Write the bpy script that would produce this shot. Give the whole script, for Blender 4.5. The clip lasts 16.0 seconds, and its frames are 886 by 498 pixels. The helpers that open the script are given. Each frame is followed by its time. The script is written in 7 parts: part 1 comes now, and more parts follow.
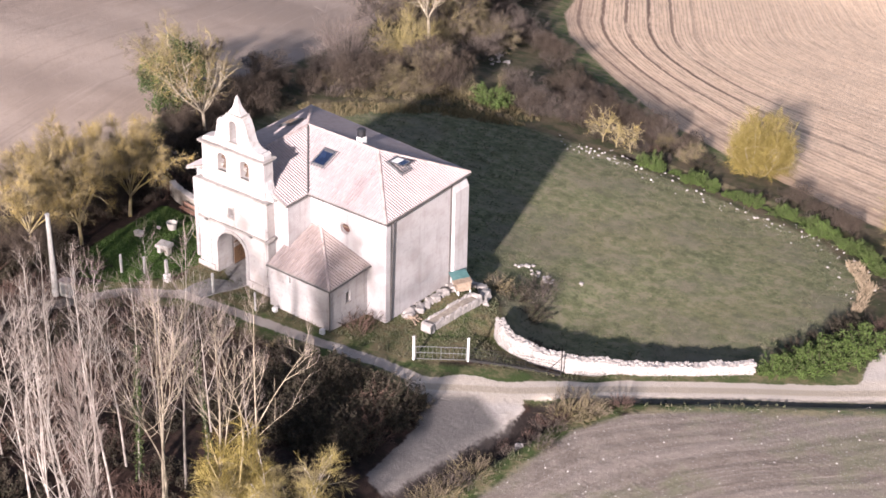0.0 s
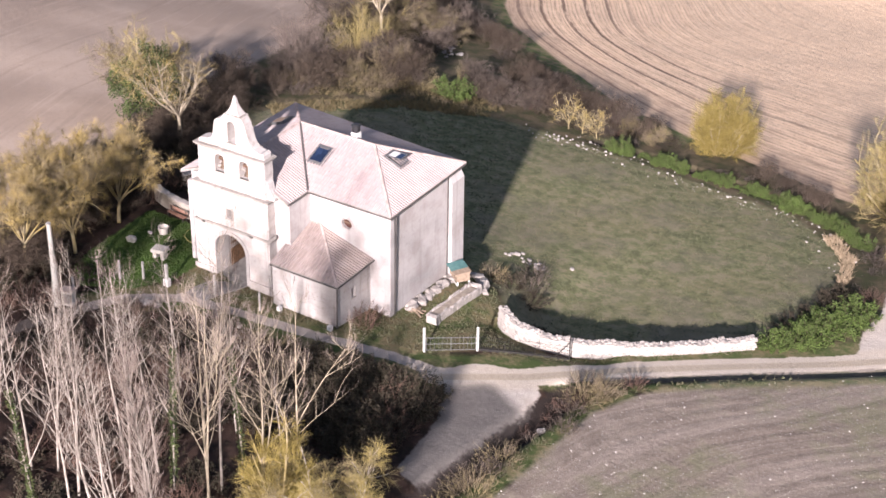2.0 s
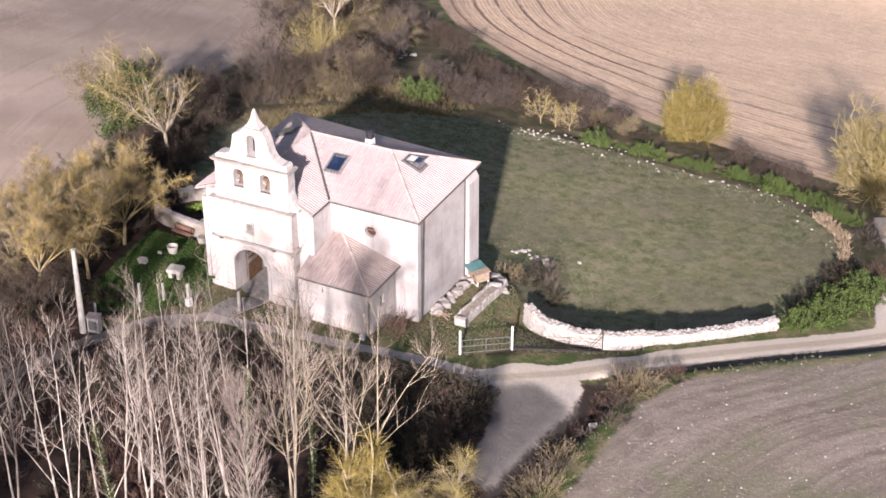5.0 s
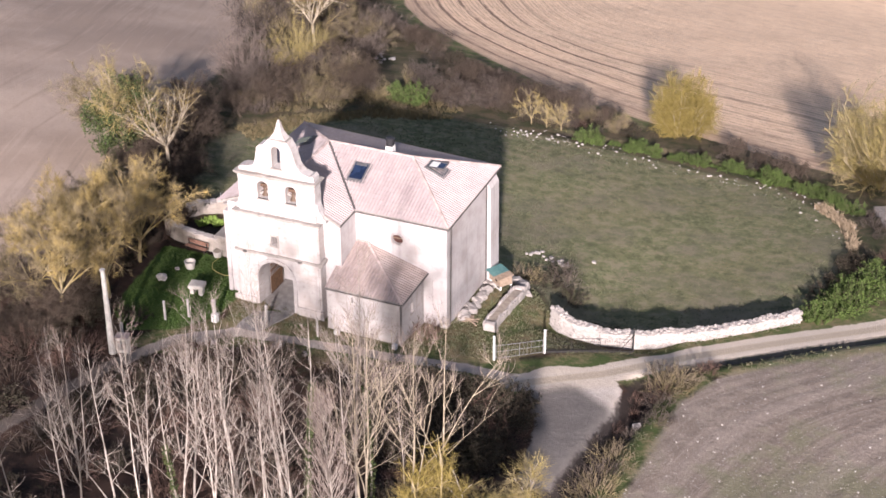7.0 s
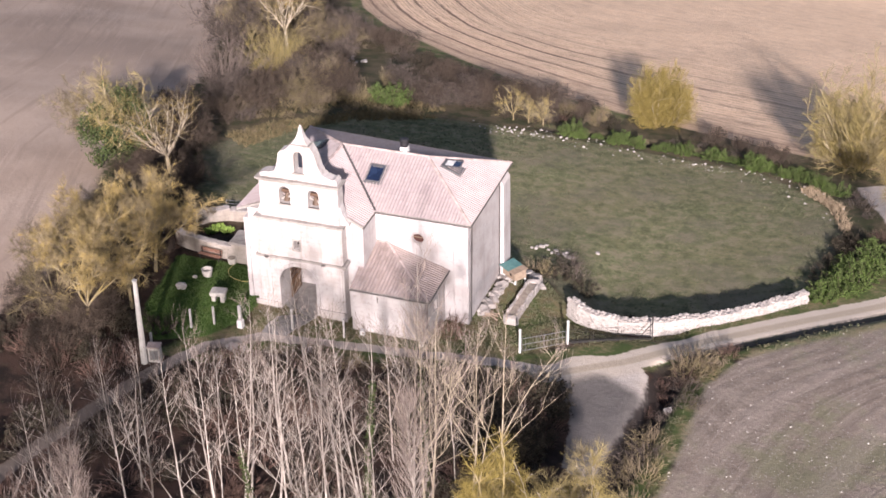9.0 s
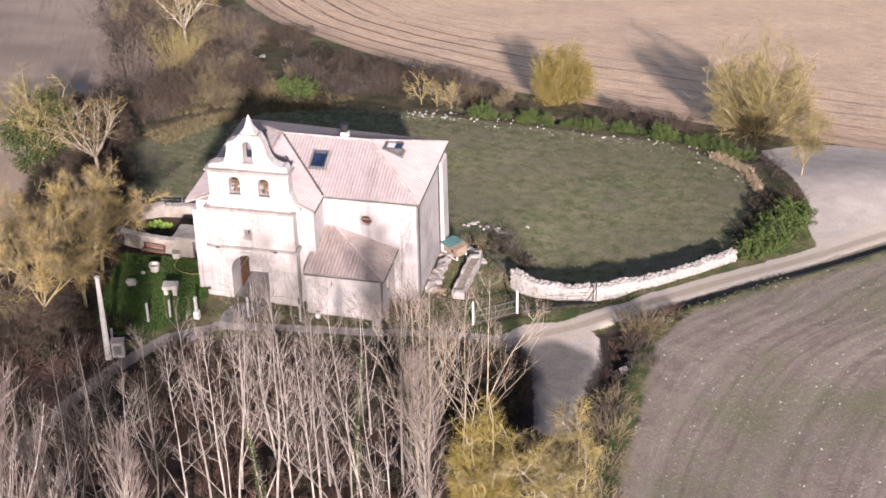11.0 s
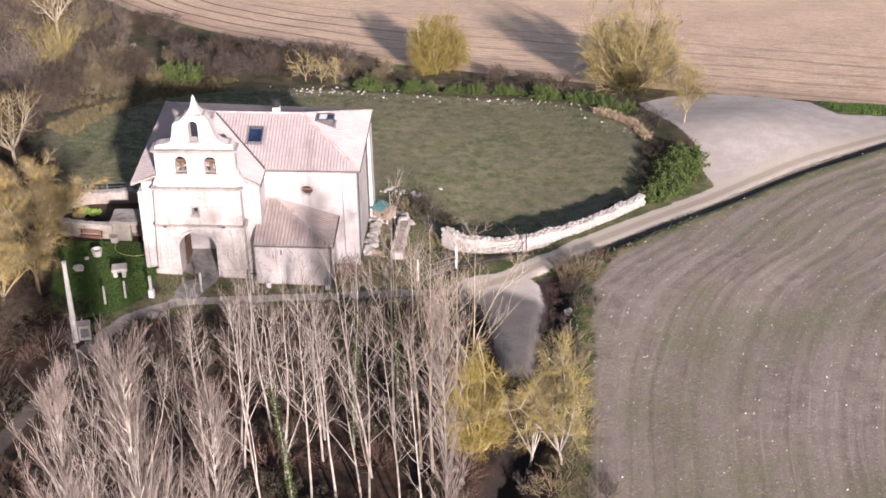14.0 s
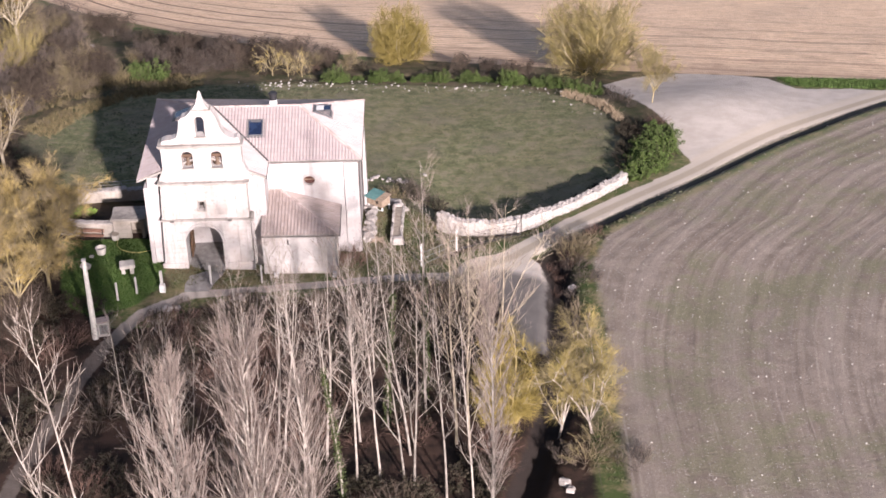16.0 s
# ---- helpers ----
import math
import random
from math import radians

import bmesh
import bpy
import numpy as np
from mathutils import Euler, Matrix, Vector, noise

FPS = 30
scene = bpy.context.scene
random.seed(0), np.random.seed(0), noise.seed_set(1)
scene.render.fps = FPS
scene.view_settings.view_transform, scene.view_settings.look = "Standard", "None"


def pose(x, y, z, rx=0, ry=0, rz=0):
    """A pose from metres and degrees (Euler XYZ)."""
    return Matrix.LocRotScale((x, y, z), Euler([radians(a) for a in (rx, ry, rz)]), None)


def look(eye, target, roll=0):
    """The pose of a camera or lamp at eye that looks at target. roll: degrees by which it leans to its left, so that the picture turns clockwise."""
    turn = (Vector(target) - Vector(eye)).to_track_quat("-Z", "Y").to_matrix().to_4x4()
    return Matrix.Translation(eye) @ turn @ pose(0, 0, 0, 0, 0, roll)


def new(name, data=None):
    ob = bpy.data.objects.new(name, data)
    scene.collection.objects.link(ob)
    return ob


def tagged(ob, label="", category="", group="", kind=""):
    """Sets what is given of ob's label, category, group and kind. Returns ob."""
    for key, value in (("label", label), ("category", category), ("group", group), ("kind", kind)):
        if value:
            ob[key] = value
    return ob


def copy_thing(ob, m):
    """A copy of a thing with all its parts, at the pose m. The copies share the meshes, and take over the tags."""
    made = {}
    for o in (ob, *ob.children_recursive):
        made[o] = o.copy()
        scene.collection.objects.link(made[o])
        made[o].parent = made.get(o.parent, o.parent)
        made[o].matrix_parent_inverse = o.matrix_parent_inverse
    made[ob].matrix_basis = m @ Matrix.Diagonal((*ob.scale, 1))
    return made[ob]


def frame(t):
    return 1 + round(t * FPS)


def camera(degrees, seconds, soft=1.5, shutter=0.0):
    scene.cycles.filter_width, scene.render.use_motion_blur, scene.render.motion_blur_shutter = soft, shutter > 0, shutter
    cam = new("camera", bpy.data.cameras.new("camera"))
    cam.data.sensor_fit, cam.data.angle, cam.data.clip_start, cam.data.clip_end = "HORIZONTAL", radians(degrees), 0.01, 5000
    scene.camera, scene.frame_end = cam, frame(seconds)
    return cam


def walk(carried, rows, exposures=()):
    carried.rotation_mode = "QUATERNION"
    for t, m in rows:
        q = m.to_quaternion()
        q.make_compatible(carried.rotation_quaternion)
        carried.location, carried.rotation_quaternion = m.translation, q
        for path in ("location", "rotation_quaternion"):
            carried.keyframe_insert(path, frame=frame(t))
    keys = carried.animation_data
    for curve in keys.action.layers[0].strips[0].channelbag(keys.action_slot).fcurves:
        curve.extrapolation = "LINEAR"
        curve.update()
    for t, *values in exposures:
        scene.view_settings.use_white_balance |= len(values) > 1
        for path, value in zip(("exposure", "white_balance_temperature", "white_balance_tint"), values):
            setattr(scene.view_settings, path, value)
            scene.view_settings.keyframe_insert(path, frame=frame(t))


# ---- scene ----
cam = camera(29.3, 16.0, 1.65)
PATH = [
    (0, (76.371, -76.097, 63.333), (75.36, -74.694, 62.328), 1.4),
    (0.5, (74.862, -77.439, 63.298), (73.891, -76.009, 62.292), 1.4),
    (1, (73.441, -78.738, 63.246), (72.511, -77.28, 62.24), 1.3),
    (1.5, (71.872, -79.869, 63.155), (70.965, -78.397, 62.149), 1.1),
    (2, (70.264, -80.976, 63.075), (69.361, -79.501, 62.069), 0.9),
    (2.5, (68.682, -82.044, 62.986), (67.787, -80.565, 61.98), 0.6),
    (3, (66.922, -82.924, 62.994), (66.047, -81.434, 61.987), 0.5),
    (3.5, (65.229, -83.875, 63.099), (64.387, -82.367, 62.091), 0.4),
    (6, (56.369, -87.137, 62.972), (55.657, -85.562, 61.965), -0.2),
    (6.5, (54.464, -87.746, 63.08), (53.776, -86.162, 62.072), -0.3),
    (7, (52.544, -88.425, 63.072), (51.879, -86.83, 62.064), -0.4),
    (7.5, (50.835, -89.371, 63.273), (50.191, -87.768, 62.266), -0.6),
    (8, (49.051, -90.373, 63.512), (48.43, -88.761, 62.504), -0.7),
    (10.5, (41.126, -96.551, 64.337), (40.693, -94.881, 63.324), -1.4),
    (11, (39.356, -97.864, 64.426), (38.977, -96.183, 63.411), -1.4),
    (11.5, (37.688, -99.284, 64.815), (37.358, -97.595, 63.795), -1.4),
    (12, (35.836, -100.641, 65.023), (35.558, -98.945, 64.0), -1.3),
    (12.5, (34.073, -101.843, 65.192), (33.838, -100.142, 64.166), -1.3),
    (13, (32.223, -103.023, 65.474), (32.028, -101.319, 64.444), -1.4),
    (13.5, (30.333, -104.081, 65.757), (30.177, -102.376, 64.724), -1.4),
    (14, (28.369, -105.06, 66.052), (28.253, -103.353, 65.015), -1.3),
    (14.5, (26.468, -105.912, 66.287), (26.39, -104.205, 65.248), -1.4),
    (15, (24.424, -106.654, 66.494), (24.381, -104.947, 65.453), -1.4),
    (15.5, (22.323, -107.416, 66.787), (22.312, -105.71, 65.743), -1.4),
    (16, (20.212, -108.044, 67.071), (20.224, -106.339, 66.025), -1.5),
]
walk(cam, [(t, look(eye, target, roll)) for t, eye, target, roll in PATH], [(0, 1.57, 6540, 23), (3.5, 1.5, 6550, 23), (7.5, 1.37, 6580, 23), (10.5, 1.29, 6600, 23), (14, 1.3, 6600, 23), (16, 1.36, 6570, 23)])

# ---- light ----
SUN_FROM = Vector((0.306, -0.876, 0.375)).normalized()
world = bpy.data.worlds.new("sky")
scene.world = world
world.use_nodes = True
wn = world.node_tree
sky = wn.nodes.new("ShaderNodeTexSky")
sky.sky_type = "NISHITA"
sky.sun_disc = False
sky.sun_elevation = math.asin(SUN_FROM.z)
sky.sun_rotation = math.atan2(SUN_FROM.x, SUN_FROM.y)
sky.air_density, sky.dust_density = 1.0, 1.5
wn.links.new(sky.outputs[0], wn.nodes["Background"].inputs[0])
wn.nodes["Background"].inputs[1].default_value = 0.053
sun = new("sun", bpy.data.lights.new("sun", "SUN"))
sun.data.energy, sun.data.angle, sun.data.color = 5.0, radians(1.6), (1.0, 0.945, 0.89)
sun.matrix_world = look(SUN_FROM * 200, (0, 0, 0))


# ---- materials ----
def material(name, rough=0.85, metal=0.0, spec=0.3):
    m = bpy.data.materials.new(name)
    m.use_nodes = True
    b = m.node_tree.nodes["Principled BSDF"]
    b.inputs["Roughness"].default_value = rough
    b.inputs["Metallic"].default_value = metal
    b.inputs["Specular IOR Level"].default_value = spec
    return m, m.node_tree, b


def rgb(c):
    return (*c, 1.0)


def mixc(nt, fac, a, b, blend="MIX"):
    n = nt.nodes.new("ShaderNodeMix")
    n.data_type, n.blend_type = "RGBA", blend
    for slot, value in ((n.inputs[0], fac), (n.inputs[6], a), (n.inputs[7], b)):
        if hasattr(value, "is_output"):
            nt.links.new(value, slot)
        else:
            slot.default_value = rgb(value) if isinstance(value, tuple) and len(value) == 3 else value
    return n.outputs[2]


def math_node(nt, op, a, b=0.0, clamp=False):
    n = nt.nodes.new("ShaderNodeMath")
    n.operation, n.use_clamp = op, clamp
    for slot, value in ((n.inputs[0], a), (n.inputs[1], b)):
        if hasattr(value, "is_output"):
            nt.links.new(value, slot)
        else:
            slot.default_value = value
    return n.outputs[0]


def ramp(nt, value, lo, hi, a=0.0, b=1.0):
    n = nt.nodes.new("ShaderNodeMapRange")
    n.interpolation_type = "SMOOTHSTEP"
    nt.links.new(value, n.inputs[0])
    for i, v in enumerate((lo, hi, a, b)):
        n.inputs[1 + i].default_value = v
    return n.outputs[0]


def place(nt, scale=(1, 1, 1), world_space=True):
    """Texture coordinates in metres."""
    src = nt.nodes.new("ShaderNodeNewGeometry").outputs["Position"] if world_space else nt.nodes.new("ShaderNodeTexCoord").outputs["Object"]
    n = nt.nodes.new("ShaderNodeVectorMath")
    n.operation = "MULTIPLY"
    nt.links.new(src, n.inputs[0])
    n.inputs[1].default_value = scale
    return n.outputs[0]


def noise_tex(nt, vec, scale, detail=4.0, rough=0.55):
    n = nt.nodes.new("ShaderNodeTexNoise")
    nt.links.new(vec, n.inputs["Vector"])
    n.inputs["Scale"].default_value, n.inputs["Detail"].default_value, n.inputs["Roughness"].default_value = scale, detail, rough
    return n.outputs[0]


def bump(nt, bsdf, height, strength=0.5, distance=0.05):
    n = nt.nodes.new("ShaderNodeBump")
    n.inputs["Strength"].default_value, n.inputs["Distance"].default_value = strength, distance
    nt.links.new(height, n.inputs["Height"])
    nt.links.new(n.outputs[0], bsdf.inputs["Normal"])


def simple(name, c1, c2, scale=3.0, rough=0.85, metal=0.0, bump_by=0.3, spread=0.0, spec=0.3, depth=0.03):
    """Two colours mottled at two scales, with a small step of brightness from piece to piece."""
    m, nt, b = material(name, rough, metal, spec)
    v = place(nt)
    big, fine = noise_tex(nt, v, scale, 5), noise_tex(nt, v, scale * 9, 3)
    f = math_node(nt, "ADD", math_node(nt, "MULTIPLY", big, 0.65), math_node(nt, "MULTIPLY", fine, 0.35))
    col = mixc(nt, ramp(nt, f, 0.36, 0.64), c1, c2)
    if spread:
        info = nt.nodes.new("ShaderNodeObjectInfo")
        isl = nt.nodes.new("ShaderNodeNewGeometry")
        r = math_node(nt, "FRACT", math_node(nt, "ADD", info.outputs["Random"], isl.outputs["Random Per Island"]))
        hsv = nt.nodes.new("ShaderNodeHueSaturation")
        nt.links.new(col, hsv.inputs["Color"])
        nt.links.new(ramp(nt, r, 0, 1, 1 - spread, 1 + spread), hsv.inputs["Value"])
        col = hsv.outputs[0]
    nt.links.new(col, b.inputs["Base Color"])
    bump(nt, b, f, bump_by, depth)
    return m


def wall_material(name, base, stain, stone, courses=0.0):
    """Weathered lime render over masonry, with blotches, streaks and faint courses."""
    m, nt, b = material(name, 0.92, 0, 0.2)
    v = place(nt)
    n1, n2, n3 = noise_tex(nt, v, 0.55, 6, 0.6), noise_tex(nt, v, 3.5, 5, 0.6), noise_tex(nt, v, 22, 3)
    streak = noise_tex(nt, place(nt, (2.6, 2.6, 0.22)), 1.0, 4)
    col = mixc(nt, ramp(nt, n1, 0.42, 0.68), base, stone)
    col = mixc(nt, math_node(nt, "MULTIPLY", ramp(nt, streak, 0.5, 0.72), 0.42), col, stain)
    col = mixc(nt, math_node(nt, "MULTIPLY", ramp(nt, n2, 0.52, 0.72), 0.42), col, stain)
    h = math_node(nt, "ADD", math_node(nt, "MULTIPLY", n2, 0.6), math_node(nt, "MULTIPLY", n3, 0.4))
    if courses:
        sep = nt.nodes.new("ShaderNodeSeparateXYZ")
        nt.links.new(v, sep.inputs[0])
        comb = nt.nodes.new("ShaderNodeCombineXYZ")
        nt.links.new(math_node(nt, "ADD", sep.outputs[0], sep.outputs[1]), comb.inputs[0])
        nt.links.new(sep.outputs[2], comb.inputs[1])
        br = nt.nodes.new("ShaderNodeTexBrick")
        nt.links.new(comb.outputs[0], br.inputs["Vector"])
        br.inputs["Scale"].default_value = 1.0
        br.inputs["Brick Width"].default_value, br.inputs["Row Height"].default_value = 0.78, 0.36
        br.inputs["Mortar Size"].default_value, br.inputs["Mortar Smooth"].default_value = 0.018, 0.6
        br.inputs["Color1"].default_value, br.inputs["Color2"].default_value, br.inputs["Mortar"].default_value = (1, 1, 1, 1), (0.9, 0.88, 0.86, 1), (0.72, 0.7, 0.68, 1)
        col = mixc(nt, courses, col, br.outputs["Color"], "MULTIPLY")
    nt.links.new(col, b.inputs["Base Color"])
    bump(nt, b, h, 0.5, 0.05)
    return m


M_FACADE = wall_material("ashlar_limestone", (0.415, 0.393, 0.386), (0.2, 0.178, 0.165), (0.37, 0.335, 0.316), 0.45)
M_RENDER = wall_material("lime_render", (0.428, 0.406, 0.406), (0.28, 0.256, 0.246), (0.355, 0.325, 0.318), 0.25)
M_CORNICE = wall_material("cornice_stone", (0.29, 0.268, 0.25), (0.1, 0.092, 0.085), (0.2, 0.183, 0.168))
M_STONE = simple("rubble_stone", (0.235, 0.214, 0.2), (0.335, 0.31, 0.292), 4.0, 0.95, bump_by=0.8, spread=0.1)
M_LIME_MORTAR = simple("pale_lime_mortar", (0.29, 0.268, 0.25), (0.38, 0.355, 0.333), 5.0, 0.95, bump_by=0.8)
M_RAMP = simple("worn_grey_concrete", (0.17, 0.16, 0.155), (0.25, 0.238, 0.23), 2.5, 0.9)
M_MORTAR = simple("earth_mortar", (0.2, 0.165, 0.135), (0.3, 0.26, 0.215), 3.0, 0.95, bump_by=0.8)
M_WHITE_STONE = simple("pale_carved_stone", (0.36, 0.34, 0.31), (0.47, 0.445, 0.41), 3.0, 0.9, bump_by=0.4)
# near-black colour carries the darkness inside openings
M_DARK_VOID = simple("unlit_interior", (0.022, 0.017, 0.014), (0.045, 0.034, 0.028), 2.0)
M_PALE_WOOD = simple("pale_pine_boards", (0.2, 0.148, 0.108), (0.28, 0.218, 0.165), 5.0, 0.75)
M_GATE_WOOD = simple("brown_gate_boards", (0.1, 0.058, 0.034), (0.19, 0.11, 0.062), 6.0, 0.75)
M_RED_WOOD = simple("red_brown_bench_wood", (0.16, 0.085, 0.06), (0.24, 0.135, 0.1), 6.0, 0.6)
M_TEAL = simple("faded_teal_tarpaulin", (0.05, 0.13, 0.13), (0.09, 0.19, 0.185), 3.0, 0.55)
M_IRON = simple("dark_iron", (0.03, 0.03, 0.032), (0.06, 0.055, 0.05), 8.0, 0.55, 0.6)
M_ZINC = simple("galvanised_steel", (0.2, 0.205, 0.21), (0.29, 0.295, 0.3), 6.0, 0.5, 0.6)
M_PIPE = simple("zinc_downpipe", (0.09, 0.082, 0.08), (0.15, 0.14, 0.135), 6.0, 0.5, 0.5)
M_CONCRETE = simple("grey_concrete", (0.3, 0.29, 0.28), (0.42, 0.41, 0.39), 2.5, 0.9)
M_POST = simple("pale_concrete_post", (0.4, 0.385, 0.36), (0.5, 0.485, 0.45), 4.0, 0.9)
M_FRAME = simple("grey_window_frame", (0.1, 0.1, 0.105), (0.16, 0.16, 0.165), 5.0, 0.4, 0.4)
M_WHITE_PAINT = simple("white_paint", (0.5, 0.5, 0.49), (0.62, 0.62, 0.61), 4.0, 0.7)
M_BLACK = simple("black_cowl", (0.02, 0.02, 0.022), (0.035, 0.035, 0.04), 6.0, 0.5, 0.3)
M_BRONZE = simple("bell_bronze", (0.07, 0.048, 0.035), (0.12, 0.082, 0.058), 6.0, 0.65, 0.15)
M_DARK_WOOD = simple("dark_stained_wood", (0.07, 0.042, 0.03), (0.12, 0.075, 0.05), 6.0, 0.7)
M_HOSE = simple("yellow_hose", (0.5, 0.42, 0.16), (0.6, 0.5, 0.2), 6.0, 0.5)


def glass_material():
    m, nt, b = material("roof_glass", 0.04, 0, 0.8)
    b.inputs["Base Color"].default_value = (0.03, 0.075, 0.2, 1)
    v = place(nt)
    nt.links.new(mixc(nt, ramp(nt, noise_tex(nt, v, 1.5, 2), 0.3, 0.7), (0.008, 0.014, 0.034), (0.016, 0.028, 0.062)), b.inputs["Base Color"])
    return m


M_GLASS = glass_material()


def tile_material(name, c1, c2):
    """Fired clay roof tiles: each course and column a little different, lichen in patches."""
    m, nt, b = material(name, 0.62, 0, 0.3)
    uv = nt.nodes.new("ShaderNodeUVMap")
    uv.uv_map = "slope"
    br = nt.nodes.new("ShaderNodeTexBrick")
    nt.links.new(uv.outputs[0], br.inputs["Vector"])
    br.offset = 0.0
    br.inputs["Scale"].default_value = 1.0
    br.inputs["Brick Width"].default_value, br.inputs["Row Height"].default_value = 0.24, 0.42
    br.inputs["Mortar Size"].default_value = 0.008
    br.inputs["Color1"].default_value, br.inputs["Color2"].default_value = rgb(c1), rgb(c2)
    br.inputs["Mortar"].default_value = (0.31, 0.262, 0.255, 1)
    v = place(nt)
    n1, n2 = noise_tex(nt, v, 0.6, 5), noise_tex(nt, v, 7, 4)
    col = mixc(nt, math_node(nt, "MULTIPLY", ramp(nt, n1, 0.45, 0.7), 0.5), br.outputs["Color"], (0.385, 0.335, 0.322))
    col = mixc(nt, math_node(nt, "MULTIPLY", ramp(nt, n2, 0.6, 0.75), 0.4), col, (0.25, 0.2, 0.17))
    nt.links.new(col, b.inputs["Base Color"])
    bump(nt, b, math_node(nt, "ADD", br.outputs["Fac"], n2), 0.3, 0.03)
    return m


M_TILE = tile_material("clay_roof_tiles", (0.352, 0.298, 0.296), (0.298, 0.249, 0.247))
M_TILE_OLD = tile_material("old_clay_tiles", (0.335, 0.275, 0.255), (0.265, 0.213, 0.196))


def bark_material(name, c1, c2, scale=6.0, lichen=None):
    m, nt, b = material(name, 0.9, 0, 0.2)
    v = place(nt, (1, 1, 0.4), False)
    n1, n2 = noise_tex(nt, v, scale, 4), noise_tex(nt, place(nt, (1, 1, 1), False), 0.7, 3)
    col = mixc(nt, ramp(nt, n1, 0.38, 0.62), c1, c2)
    if lichen:
        col = mixc(nt, ramp(nt, n2, 0.42, 0.58), col, lichen)
    info = nt.nodes.new("ShaderNodeObjectInfo")
    hsv = nt.nodes.new("ShaderNodeHueSaturation")
    nt.links.new(col, hsv.inputs["Color"])
    nt.links.new(ramp(nt, info.outputs["Random"], 0, 1, 0.82, 1.18), hsv.inputs["Value"])
    nt.links.new(hsv.outputs[0], b.inputs["Base Color"])
    bump(nt, b, n1, 0.5, 0.02)
    return m


def leaf_material(name, c1, c2, c3):
    """Small leaves or twig tips: colour by clump and by single piece."""
    m, nt, b = material(name, 0.75, 0, 0.25)
    r = nt.nodes.new("ShaderNodeNewGeometry").outputs["Random Per Island"]
    n1 = noise_tex(nt, place(nt), 0.9, 3)
    col = mixc(nt, r, c1, c2)
    col = mixc(nt, ramp(nt, n1, 0.42, 0.66), col, c3)
    nt.links.new(col, b.inputs["Base Color"])
    return m


M_POPLAR = bark_material("pale_poplar_bark", (0.19, 0.167, 0.148), (0.325, 0.292, 0.262), 5)
M_TAN_BARK = bark_material("tan_lichened_bark", (0.2, 0.17, 0.125), (0.32, 0.275, 0.21), 5)
M_POPLAR_TWIG = bark_material("grey_poplar_twigs", (0.12, 0.094, 0.081), (0.19, 0.153, 0.132), 3)
M_PINK_TWIG = bark_material("pinkish_bare_twigs", (0.138, 0.111, 0.099), (0.212, 0.174, 0.155), 3)
M_OCHRE_BARK = bark_material("lichened_bark", (0.2, 0.168, 0.11), (0.31, 0.262, 0.17), 4, (0.28, 0.22, 0.09))
M_OCHRE_TWIG = bark_material("ochre_lichen_twigs", (0.135, 0.103, 0.05), (0.32, 0.24, 0.09), 3, (0.175, 0.14, 0.084))
M_YELLOW_TWIG = bark_material("yellow_willow_twigs", (0.185, 0.145, 0.042), (0.25, 0.197, 0.062), 3)
M_GOLD_TWIG = bark_material("golden_lichen_twigs", (0.17, 0.14, 0.052), (0.235, 0.188, 0.074), 3, (0.155, 0.128, 0.07))
M_OLIVE_TWIG = bark_material("olive_twigs", (0.12, 0.1, 0.055), (0.18, 0.148, 0.08), 3, (0.13, 0.104, 0.074))
M_BROWN_TWIG = bark_material("brown_bramble_twigs", (0.042, 0.032, 0.025), (0.082, 0.062, 0.047), 3, (0.06, 0.046, 0.035))
M_GREY_TWIG = bark_material("grey_brown_scrub_twigs", (0.046, 0.037, 0.032), (0.1, 0.081, 0.068), 3)
M_RED_TWIG = bark_material("russet_shrub_twigs", (0.066, 0.042, 0.033), (0.112, 0.07, 0.055), 3)
M_PALE_STRAW = bark_material("bleached_straw", (0.24, 0.185, 0.125), (0.33, 0.262, 0.18), 3)
M_STRAW = bark_material("straw_grass", (0.085, 0.071, 0.037), (0.155, 0.125, 0.068), 3)
M_IVY = leaf_material("ivy_leaves", (0.027, 0.042, 0.014), (0.056, 0.078, 0.025), (0.046, 0.055, 0.019))
M_HEDGE = leaf_material("green_hedge_leaves", (0.036, 0.06, 0.014), (0.082, 0.125, 0.03), (0.046, 0.07, 0.018))
M_BRAMBLE = leaf_material("bramble_leaves", (0.022, 0.019, 0.013), (0.042, 0.034, 0.022), (0.03, 0.028, 0.016))
M_GRASS = leaf_material("meadow_grass_blades", (0.062, 0.07, 0.036), (0.095, 0.098, 0.055), (0.092, 0.085, 0.052))
M_LAWN = leaf_material("lawn_blades", (0.042, 0.078, 0.019), (0.07, 0.115, 0.028), (0.055, 0.085, 0.023))


# ---- terrain ----
def seg_distance(px, py, line):
    best = np.full(px.shape, 1e9)
    for (ax, ay), (bx, by) in zip(line[:-1], line[1:]):
        dx, dy = bx - ax, by - ay
        u = np.clip(((px - ax) * dx + (py - ay) * dy) / (dx * dx + dy * dy), 0, 1)
        best = np.minimum(best, np.hypot(px - ax - u * dx, py - ay - u * dy))
    return best


def inside(px, py, poly):
    """Signed distance to a polygon's edge, positive inside."""
    ins = np.zeros(px.shape, bool)
    for (ax, ay), (bx, by) in zip(poly, poly[1:] + poly[:1]):
        if ay != by:
            ins ^= ((ay > py) != (by > py)) & (px < (bx - ax) * (py - ay) / (by - ay) + ax)
    d = seg_distance(px, py, poly + poly[:1])
    return np.where(ins, d, -d)


